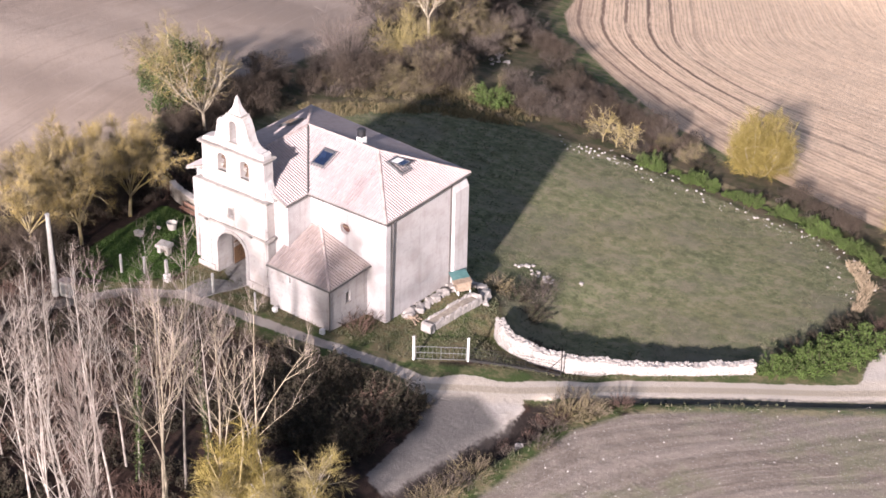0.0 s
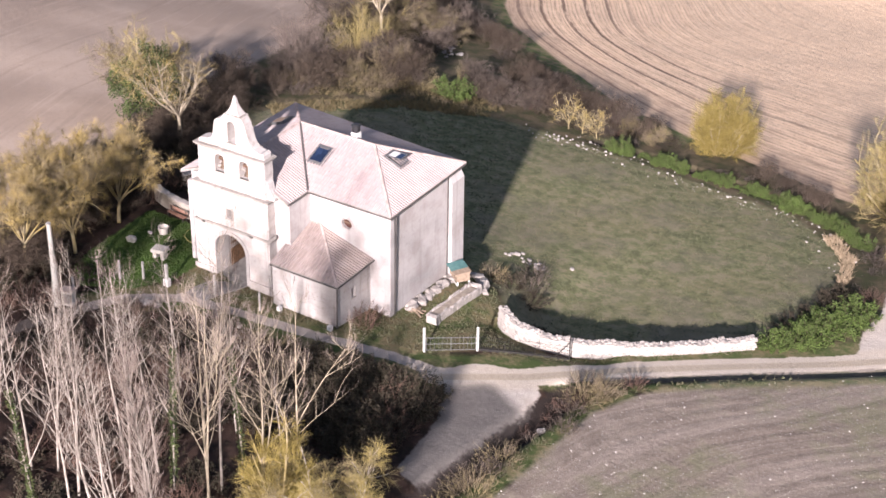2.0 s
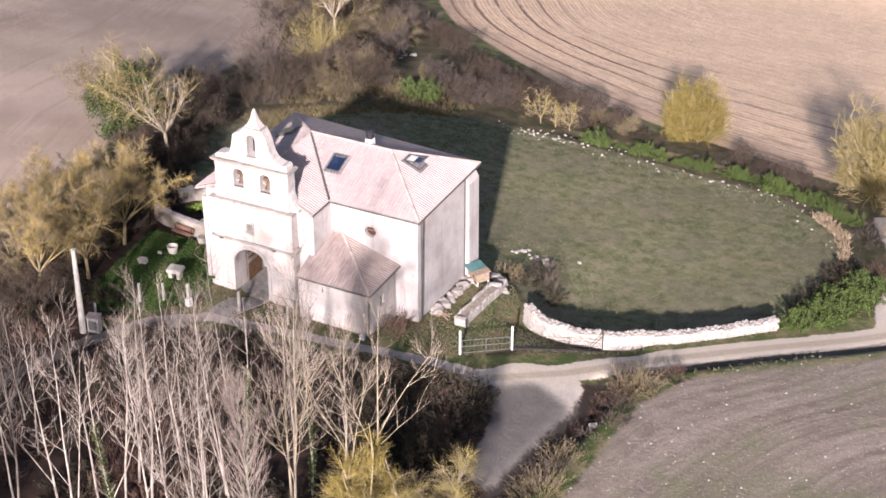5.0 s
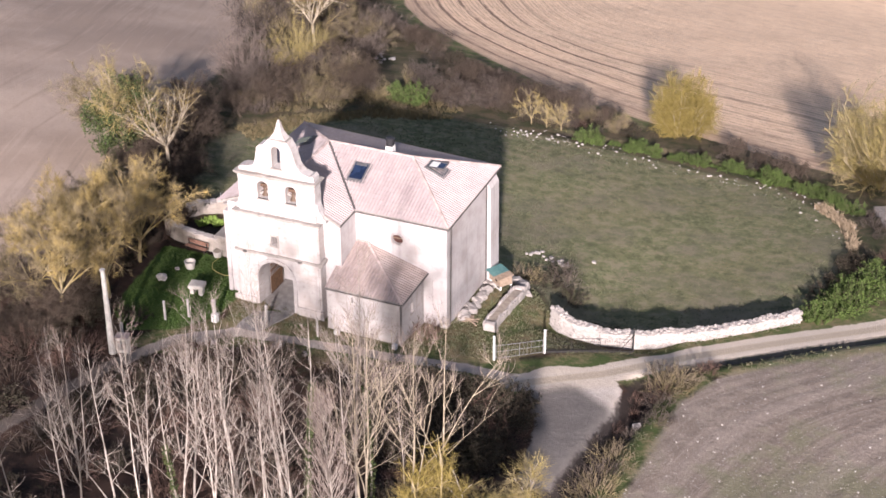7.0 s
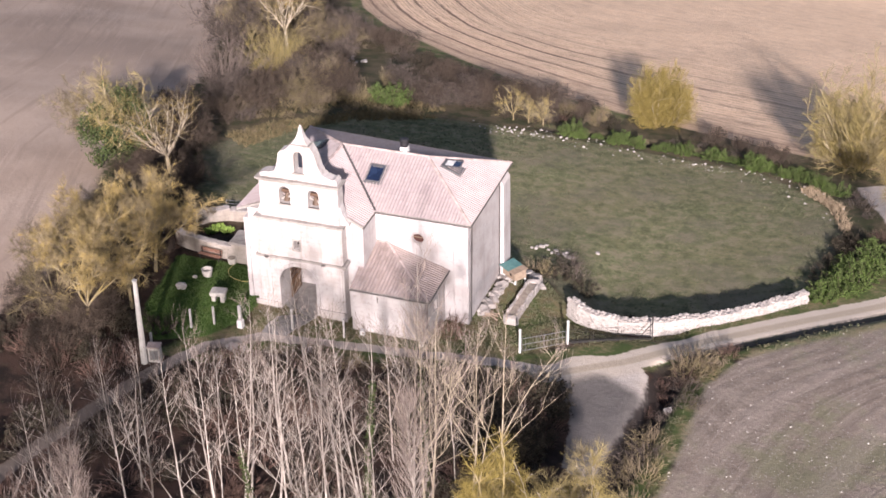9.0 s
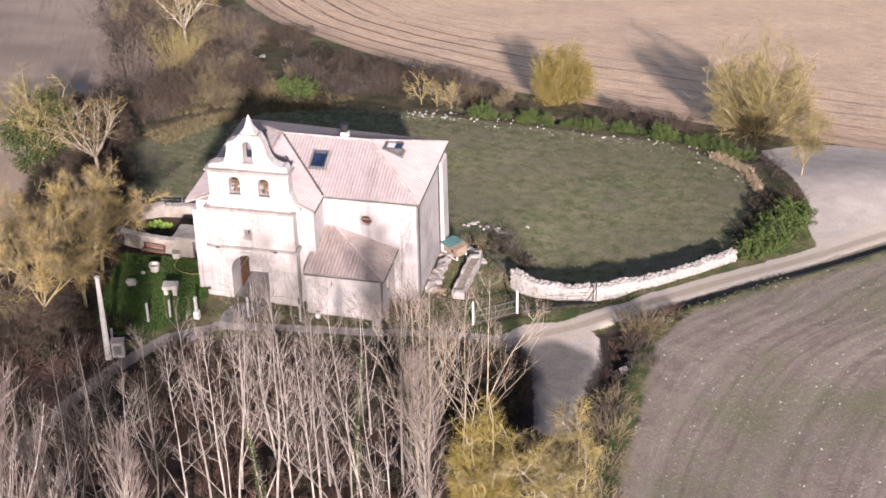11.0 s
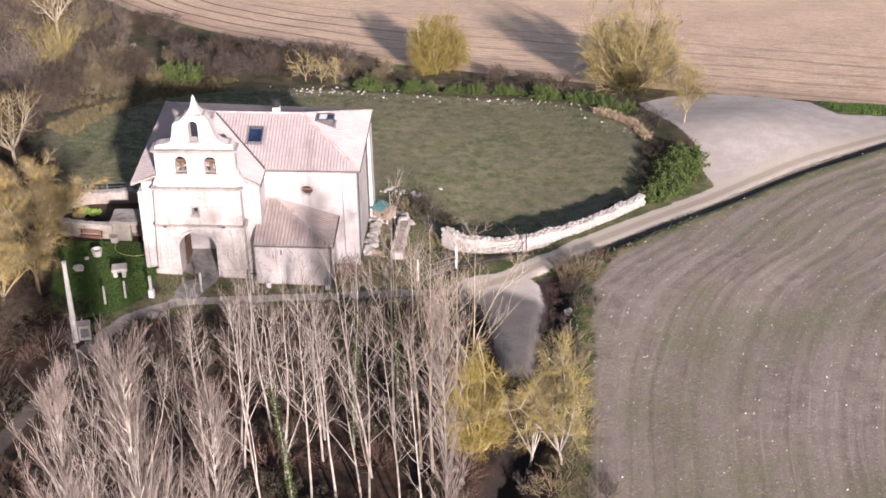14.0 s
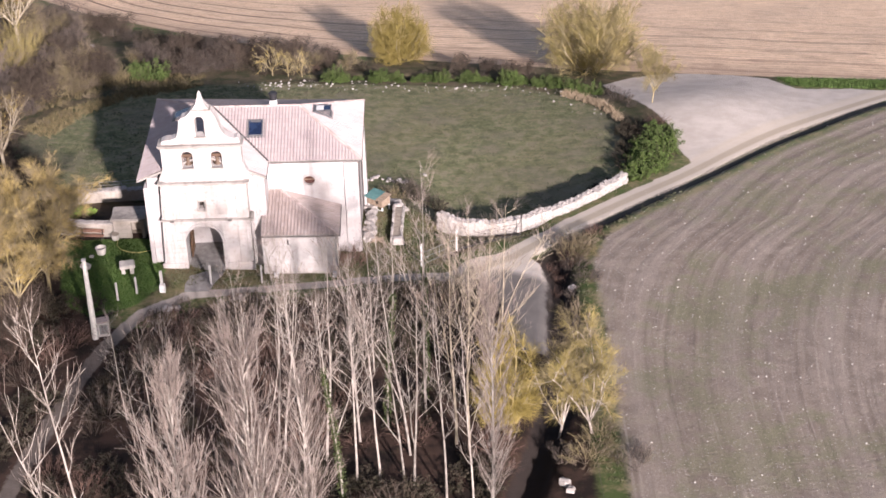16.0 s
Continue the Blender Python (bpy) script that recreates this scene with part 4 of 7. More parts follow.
front_up = (P_C - Vector((P_C.x, P_F.y, EAVE))).normalized()
skylight(on_plane(P_V, P_F, P_C, 6.62, 4.62), Vector((1, 0, 0)), front_up, 1.14, 1.6)
east_up = Vector((P_C.x - P_F.x, 0, RIDGE - EAVE)).normalized()
skylight(on_plane(P_F, P_R, P_C, 12.75, 7.0), Vector((0, 1, 0)), east_up, 1.14, 1.4, 24.0)
west_up = Vector((P_B.x - P_A.x, 0, RIDGE - EAVE)).normalized()
skylight(on_plane(P_L, P_RF, P_B, 0.75, 9.1), Vector((0, -1, 0)), west_up, 1.14, 1.4, 0.0)


def chimney():
    base = part("chimney", box(8.15, 7.7, 8.7, 8.7, 8.25, 9.68, 0.03), M_WHITE_PAINT, church, "white chimney with a black metal cowl")
    part("collar", box(8.2, 7.75, 9.68, 8.65, 8.2, 9.74, 0.02), M_BLACK, base)
    bm = bmesh.new()
    add_tube(bm, (8.42, 7.98, 9.74), (8.42, 7.98, 10.2), 0.3, 14)
    add_tube(bm, (8.42, 7.98, 10.2), (8.42, 7.98, 10.3), 0.36, 14, 0.24)
    part("cowl", bm, M_BLACK, base)


chimney()


def annex():
    e, top = 3.28, 4.7
    a, b, c, d = Vector((7.66, -1.55, e)), Vector((13.4, -1.66, e)), Vector((13.36, 2.86, e)), Vector((8.9, 2.86, top))
    f = Vector((7.62, 2.86, top))
    tiled_slope("annex_roof_slope", [a, b, d, f], a, b, church, pitch=0.25, mat=M_TILE_OLD)
    tiled_slope("annex_roof_slope", [b, c, d], b, c, church, pitch=0.25, mat=M_TILE_OLD)
    ridge_caps(d, b, church)
    part("roof_flashing", box(7.62, 2.76, top - 0.02, 9.0, 2.82, top + 0.14), M_CORNICE, church)
    slit = [(9.5, 2.35), (9.62, 2.35), (9.62, 2.8), (9.5, 2.8)]
    part("annex_wall", prism([(7.66, -2), (13.05, -2), (13.05, e), (7.66, e)], -1.32, -0.8, [slit]), M_FACADE, church, "low sacristy wall of pale stone")
    part("annex_wall", box(7.66, -0.8, -2, 8.2, 2.82, e), M_FACADE, church)
    east = prism([(-0.8, -2.5), (2.82, -2.5), (2.82, e), (-0.8, e)], 0, 0.5, [[(0.5, 1.2), (0.95, 1.2), (0.95, 2.0), (0.5, 2.0)]])
    east.transform(Matrix(((0, -1, 0, 13.05), (1, 0, 0, 0), (0, 0, 1, 0), (0, 0, 0, 1))))
    ew = part("annex_wall", east, M_FACADE, church)
    # plain dark sheet stands for the unlit room behind the window
    part("window_grille", box(12.7, 0.5, 1.2, 12.73, 0.95, 2.0), M_DARK_VOID, ew)
    part("window_frame", box(13.05, 0.42, 1.12, 13.09, 1.03, 1.2), M_CORNICE, ew)
    part("downpipe", tube((13.22, -1.46, e - 0.05), (13.14, -1.42, -1.3), 0.05, 7), M_PIPE, church)
    part("gutter", tube(a + Vector((0, -0.03, -0.06)), b + Vector((0, -0.03, -0.06)), 0.06, 7), M_PIPE, church)
    part("gutter", tube(b + Vector((0.03, 0, -0.06)), c + Vector((0.03, 0, -0.06)), 0.06, 7), M_PIPE, church)


annex()
part("downpipe", tube((14.98, 2.62, EAVE - 0.1), (14.9, 2.74, 6.9), 0.055, 7), M_PIPE, church)
part("downpipe", tube((14.9, 3.3, 6.95), (14.8, 3.3, -1.6), 0.055, 7), M_PIPE, church)
part("downpipe", tube((14.8, 10.2, EAVE - 0.1), (14.8, 10.2, -1.4), 0.055, 7), M_PIPE, church)


# ---- plants ----
class Wood:
    """Collects tapering tubes."""

    def __init__(self):
        self.verts, self.faces = [], []

    def tube(self, pts, radii, sides):
        rings = []
        for k, (p, r) in enumerate(zip(pts, radii)):
            d = (pts[min(k + 1, len(pts) - 1)] - pts[max(k - 1, 0)]).normalized()
            a = d.orthogonal().normalized()
            b = d.cross(a)
            base = len(self.verts)
            for j in range(sides):
                q = 2 * math.pi * j / sides
                self.verts.append(p + (a * math.cos(q) + b * math.sin(q)) * r)
            rings.append(base)
        for p, q in zip(rings[:-1], rings[1:]):
            for j in range(sides):
                self.faces.append((p + j, p + (j + 1) % sides, q + (j + 1) % sides, q + j))

    def leaf(self, p, d, w, length, rng):
        n = Vector((rng.uniform(-1, 1), rng.uniform(-1, 1), rng.uniform(-1, 1))).cross(d)
        n = n.normalized() if n.length > 1e-4 else Vector((1, 0, 0))
        b = len(self.verts)
        self.verts += [p, p + d * length * 0.5 + n * w, p + d * length, p + d * length * 0.5 - n * w]
        self.faces.append((b, b + 1, b + 2, b + 3))


def unit(rng):
    while True:
        v = Vector((rng.uniform(-1, 1), rng.uniform(-1, 1), rng.uniform(-1, 1)))
        if 0.05 < v.length < 1:
            return v.normalized()


def bent(p, d, length, steps, rng, wander, lift):
    pts = [p.copy()]
    for _ in range(steps):
        d = (d + unit(rng) * wander + Vector((0, 0, lift))).normalized()
        pts.append(pts[-1] + d * length / steps)
    return pts


def along(pts, f):
    f = f * (len(pts) - 1)
    k = min(int(f), len(pts) - 2)
    return pts[k].lerp(pts[k + 1], f - k), (pts[k + 1] - pts[k]).normalized()


def poplar_meshes(seed, h, twigs=1.0, spread=1.0, leaders=1, low=0.24):
    """A slim bare tree: pale stem and rising limbs, then the fine twigs."""
    rng = random.Random(seed)
    stem, fine = Wood(), Wood()
    trunk = bent(Vector((0, 0, -0.4)), Vector((rng.uniform(-0.045, 0.045), rng.uniform(-0.045, 0.045), 1)).normalized(), h + 0.4, 9, rng, 0.055, 0.1)
    r0 = 0.0056 * h
    stem.tube(trunk, [r0 * (1 - 0.97 * k / 9) + 0.005 for k in range(10)], 7)
    stem.trunk = trunk
    axes = [trunk]
    for _ in range(leaders):
        f = rng.uniform(0.22, 0.5)
        p, d = along(trunk, f)
        q = rng.uniform(0, 2 * math.pi)
        rise = bent(p, Vector((math.cos(q) * 0.42, math.sin(q) * 0.42, 1)).normalized(), h * (1 - f) * rng.uniform(0.65, 0.9), 6, rng, 0.12, 0.12)
        r1 = r0 * (1 - 0.8 * f) * 0.66
        stem.tube(rise, [r1 * (1 - 0.14 * k) for k in range(7)], 6)
        axes.append(rise)
    count = int(h * 1.8) + 4 * leaders
    for i in range(count):
        f = low + (0.97 - low) * ((i + rng.random()) / count) ** 0.85
        axis = rng.choice(axes)
        p, d = along(axis, f)
        q = rng.uniform(0, 2 * math.pi)
        out = Vector((math.cos(q), math.sin(q), 0))
        length = h * spread * (0.07 + 0.33 * min(1 - f, 0.3 + f)) * rng.uniform(0.45, 1.2)
        limb = bent(p, (out * rng.uniform(0.65, 1.15) + Vector((0, 0, 0.9))).normalized(), length, 5, rng, 0.2, 0.1)
        r1 = r0 * (1 - 0.8 * f) * 0.32 + 0.006
        stem.tube(limb, [r1, r1 * 0.8, r1 * 0.62, r1 * 0.48, r1 * 0.36, 0.01], 4)
        for _ in range(rng.randint(2, 4)):
            p1, d1 = along(limb, rng.uniform(0.25, 0.8))
            sub = bent(p1, (d1 + unit(rng) * 0.75 + Vector((0, 0, 0.25))).normalized(), length * rng.uniform(0.35, 0.6), 3, rng, 0.2, 0.14)
            stem.tube(sub, [r1 * 0.5, r1 * 0.38, r1 * 0.28, 0.009], 3)
            for _ in range(int(4 * twigs)):
                p2, d2 = along(sub, rng.uniform(0.2, 1.0))
                tw = bent(p2, (d2 + unit(rng) * 0.7 + Vector((0, 0, 0.3))).normalized(), rng.uniform(0.35, 0.8), 2, rng, 0.2, 0.12)
                fine.tube(tw, [0.0065, 0.005, 0.003], 3)
        for _ in range(int(8 * twigs)):
            p2, d2 = along(limb, rng.uniform(0.45, 1.0))
            tw = bent(p2, (d2 + unit(rng) * 0.6 + Vector((0, 0, 0.3))).normalized(), rng.uniform(0.4, 1.0), 2, rng, 0.2, 0.12)
            fine.tube(tw, [0.007, 0.005, 0.003], 3)
            for _ in range(2):
                p3, d3 = along(tw, rng.uniform(0.2, 1.0))
                fine.tube([p3, p3 + (d3 + unit(rng) * 0.6 + Vector((0, 0, 0.25))).normalized() * rng.uniform(0.2, 0.6)], [0.0055, 0.003], 3)
    return stem, fine


def brush_meshes(seed, h, shoots):
    """A young bare tree like an upright brush: many steep shoots from low on the stem, dense with twigs."""
    rng = random.Random(seed)
    stem, fine = Wood(), Wood()
    trunk = bent(Vector((0, 0, -0.4)), Vector((rng.uniform(-0.04, 0.04), rng.uniform(-0.04, 0.04), 1)).normalized(), h + 0.4, 8, rng, 0.05, 0.1)
    r0 = 0.0075 * h
    stem.tube(trunk, [r0 * (1 - k / 8) ** 1.2 + 0.006 for k in range(9)], 7)
    for _ in range(shoots):
        f = 0.05 + 0.89 * rng.random()
        p, d = along(trunk, f)
        q = rng.uniform(0, 2 * math.pi)
        a = rng.uniform(0.25, 0.75)
        shoot = bent(p, Vector((math.cos(q) * a, math.sin(q) * a, 1)).normalized(), min(max(h * (1 - f) * rng.uniform(0.4, 0.9), 1.2), rng.uniform(2.5, 5.5)), 5, rng, 0.1, 0.1)
        stem.tube(shoot, [0.03, 0.025, 0.02, 0.016, 0.012, 0.008], 4)
        for _ in range(11):
            p1, d1 = along(shoot, rng.uniform(0.1, 1.0))
            tw = bent(p1, (d1 + unit(rng) * 0.4).normalized(), rng.uniform(0.5, 1.3), 2, rng, 0.14, 0.12)
            fine.tube(tw, [0.008, 0.006, 0.004], 3)
            for _ in range(4):
                p3, d3 = along(tw, rng.uniform(0.1, 1.0))
                fine.tube([p3, p3 + (d3 + unit(rng) * 0.4 + Vector((0, 0, 0.2))).normalized() * rng.uniform(0.25, 0.7)], [0.008, 0.004], 3)
    return stem, fine


def spreading_meshes(seed, h, r, limbs=6, twigs=5, flare=0.7, base=0.25, droop=0.0, thick=1.0, dome=False, tufty=False):
    """A broad bare tree: forked limbs and a dense mass of twigs, uneven in outline."""
    rng = random.Random(seed)
    stem, fine = Wood(), Wood()
    r0 = 0.017 * h * thick
    stem.limbs = []

    def outside(p):
        """Beyond the rounded, slightly lobed outline of the crown."""
        if not dome:
            return False
        k = (1 + 0.25 * noise.noise(p * 0.8 + Vector((seed * 1.37, 0.5, 0.3)))) * rng.uniform(0.5, 1.12)
        wide = (p.x * p.x + p.y * p.y) / (r * r)
        return wide + (max(p.z - h * 0.3, 0) / (h * 0.7)) ** 2 + (max(h * 0.2 - p.z, 0) / (h * 0.3)) ** 2 > k

    fork = Vector((rng.uniform(-0.2, 0.2), rng.uniform(-0.2, 0.2), h * base))
    if not dome:
        stem.tube([Vector((0, 0, -0.4)), fork * 0.5, fork], [r0 * 1.25, r0, r0 * 0.9], 8)
    for i in range(limbs):
        q = 2 * math.pi * (i + rng.random() * 0.7) / limbs
        out = Vector((math.cos(q), math.sin(q), 0)) * flare * rng.uniform(0.4, 1.1)
        length = math.hypot(h * (1 - base), r) * rng.uniform(0.6, 0.88)
        if dome:
            fork = Vector((math.cos(q), math.sin(q), 0)) * r * 0.22 * rng.random() + Vector((0, 0, -0.3))
        limb = bent(fork, (out + Vector((0, 0, 0.9))).normalized(), length, 5, rng, 0.22, 0.03)
        while dome and len(limb) > 2 and (outside(limb[-1]) or limb[-1].z < 0.5):
            limb.pop()
        stem.limbs.append(limb)
        stem.tube(limb, [r0 * 0.6 * (1 - 0.15 * k) for k in range(len(limb))], 5)
        for _ in range(10):
            p1, d1 = along(limb, rng.uniform(0.12 if dome else 0.45 if tufty else 0.25, 1.0))
            if outside(p1):
                continue
            l1 = r * rng.uniform(0.35, 0.7)
            b1 = bent(p1, (d1 + unit(rng) * 0.9).normalized(), l1, 3, rng, 0.38, 0.05 - droop)
            if outside(b1[-1]):
                continue
            stem.tube(b1, [r0 * 0.24, r0 * 0.18, r0 * 0.12, 0.014], 4)
            for _ in range(twigs):
                p2, d2 = along(b1, rng.uniform(0.5 if tufty else 0.15, 1.0))
                t2 = bent(p2, (d2 + unit(rng) * 0.9).normalized(), l1 * rng.uniform(0.3, 0.65) * (0.75 if tufty else 1.0), 2, rng, 0.4, 0.05 - droop)
                if outside(t2[-1]):
                    continue
                fine.tube(t2, [0.013, 0.01, 0.006], 3)
                for _ in range(twigs + 2):
                    p3, d3 = along(t2, rng.uniform(0.1, 1.0))
                    fine.tube([p3, p3 + (d3 + unit(rng) * 0.8 - Vector((0, 0, droop))).normalized() * rng.uniform(0.25, 0.75)], [0.008, 0.004], 3)
    return stem, fine


def shrub_mesh(seed, r, h, stems=60, leaves=0, leaf=0.09, wander=0.3):
    """A bush of arching stems with side twigs, and leaves where it has them."""
    rng = random.Random(seed)
    w, lv = Wood(), Wood()
    for _ in range(stems):
        q, f = rng.uniform(0, 2 * math.pi), math.sqrt(rng.random())
        foot = Vector((math.cos(q), math.sin(q), 0)) * r * f * 0.75
        foot.z = -0.15
        out = Vector((math.cos(q), math.sin(q), 0)) * f * 0.8
        pts = bent(foot, (out + Vector((0, 0, 1)) + unit(rng) * 0.3).normalized(), h * rng.uniform(0.6, 1.15) * (1.15 - 0.45 * f), 3, rng, wander, -0.05)
        w.tube(pts, [0.022, 0.018, 0.013, 0.008], 3)
        for _ in range(5):
            p2, d2 = along(pts, rng.uniform(0.2, 1.0))
            e2 = p2 + (d2 + unit(rng) * 0.9).normalized() * h * rng.uniform(0.12, 0.32)
            w.tube([p2, e2], [0.013, 0.007], 3)
            for _ in range(leaves):
                p3 = p2.lerp(e2, rng.random()) + unit(rng) * 0.12
                lv.leaf(p3, unit(rng), leaf * rng.uniform(0.4, 0.7), leaf * rng.uniform(0.8, 1.5), rng)
    return w, lv


def ivy_on(line, reach, count, seed, lo=0.05, hi=0.7):
    """Ivy leaves clothing a stem."""
    r2 = random.Random(seed)
    iv = Wood()
    for _ in range(count):
        f = r2.uniform(lo, hi)
        p, d = along(line, f)
        q = p + unit(r2) * reach * (0.4 + 0.6 * r2.random()) * (1.15 - 0.6 * f)
        iv.leaf(q, unit(r2), 0.045, 0.12, r2)
    return iv


def plant_from(name, pieces, label, category):
    """A thing with one mesh for each (part name, wood, material)."""
    ob = new(name)
    tagged(ob, label, category)
    for pname, w, mat in pieces:
        if w.verts:
            lists_object(pname, w.verts, w.faces, mat, ob)
    return ob


def plant(proto, x, y, scale=1.0, turn=0.0, tall=1.0, group="", sink=0.0):
    ob = copy_thing(proto, Matrix())
    ob.matrix_basis = Matrix.LocRotScale((x, y, ground_z(x, y) - sink), Euler((0, 0, turn)), (scale, scale, scale * tall))
    if group:
        ob["group"] = group
    return ob


def retire(*protos):
    """The pattern plants leave the scene once they have been copied."""
    for p in protos:
        for o in (*p.children_recursive, p):
            bpy.data.objects.remove(o)


rng = random.Random(7)


def poplar_grove():
    hs = (10.5, 12, 13, 11.5, 14, 9, 7)
    kinds, clad, fluffy = [], [], []
    for k, h in enumerate(hs):
        stem, fine = poplar_meshes(100 + k, h, 0.25, 0.82, (0, 0, 1, 1, 1, 0, 0)[k], (0.34, 0.28, 0.36, 0.3, 0.38, 0.26, 0.25)[k])
        kinds.append(plant_from("poplar_tree", [("trunk", stem, M_POPLAR), ("crown", fine, M_POPLAR_TWIG)], "tall slim bare poplar with pale grey bark", "tree"))
    for k in range(2):
        stem, fine = poplar_meshes(120 + k, 11.5, 0.26, 0.7, 1, 0.36)
        clad.append(plant_from("poplar_tree", [("trunk", stem, M_POPLAR), ("crown", fine, M_POPLAR_TWIG), ("ivy", ivy_on(stem.trunk, 0.22, 1100, k), M_IVY)], "bare poplar with green ivy on its lower trunk", "tree"))
    tan = []
    for k in range(2):
        stem, fine = poplar_meshes(140 + k, 14.0, 0.5, 0.95, 2, 0.3)
        tan.append(plant_from("bare_tree", [("trunk", stem, M_TAN_BARK), ("crown", fine, M_PINK_TWIG)], "tall bare tree with tan fanned branches", "tree"))
    for k in range(2):
        stem, fine = brush_meshes(130 + k, 22.0, 112)
        fluffy.append(plant_from("poplar_tree", [("trunk", stem, M_POPLAR), ("crown", fine, M_PINK_TWIG)], "very tall narrow poplar with a dense brush of pinkish twigs", "tree"))
    # (x, y, height) of the stems that stand apart
    stems = ((8.2, -31.8, 14.9), (9.4, -29.8, 14.6), (9.6, -26.8, 13.5), (10.3, -24.0, 14.0), (11.8, -21.6, 13.2), (15.2, -22.4, 14.0), (17.1, -23.2, 14.5),
             (16.1, -16.2, 10.5), (15.3, -29.6, 15.3), (22.1, -26.2, 16.4), (23.2, -22.9, 15.0), (24.0, -21.0, 15.0), (10.8, -26.0, 13.4), (13.2, -33.0, 15.6),
             (15.4, -24.9, 13.0), (16.7, -29.2, 14.2), (18.5, -26.4, 16.4), (19.5, -21.9, 17.6), (14.5, -31.3, 14.0), (18.1, -28.8, 12.5), (22.2, -33.8, 14.0),
             (13.4, -27.1, 15.6), (18.7, -30.0, 15.0), (10.1, -14.2, 11.0), (21.3, -25.2, 16.0), (19.4, -19.9, 14.4), (20.6, -31.0, 14.6))
    slim = ((6.6, -33.8, 13.0), (5.4, -29.0, 11.5), (3.6, -24.6, 9.5), (7.3, -37.7, 16.5), (12.6, -17.2, 7.5), (7.2, -20.2, 8.5), (20.4, -17.4, 7.0), (8.4, -17.0, 7.6), (0.6, -22.0, 8.5), (4.6, -35.0, 12.0))
    for i, (x, y, h) in enumerate((*stems, *slim)):
        turn = 2.4 * i
        if i in (6, 25, 18):
            plant(clad[i % 2], x, y, h / 11.5, turn, 1.0, "poplars of the grove")
            continue
        if x > 20.5 and y > -27:
            plant(tan[i % 2], x, y, h / 14.0, turn, 1.0, "poplars of the grove")
            continue
        near = sorted(range(7), key=lambda k: abs(hs[k] - h))[:3]
        k = near[i % 3]
        plant(kinds[k], x, y, (h / hs[k]) ** 0.5, turn, (h / hs[k]) ** 0.5, "poplars of the grove")
    for k, x, y, s in ((0, 12.8, -54.3, 1.14), (1, 9.3, -52.4, 1.02), (1, 11.4, -48.6, 0.9), (0, 13.6, -47.0, 0.86), (1, 23.2, -32.0, 0.72)):
        plant(fluffy[k], x, y, s, rng.uniform(0, 6.3), 1.0, "tall poplars at the edge of the grove")
    plant(kinds[2], 4.7, -47.0, 1.45, 0.8, 1.22, "tall poplars at the edge of the grove")
    plant(kinds[4], 7.6, -45.5, 1.25, 2.8, 1.15, "tall poplars at the edge of the grove")
    retire(*kinds, *clad, *tan, *fluffy)


poplar_grove()


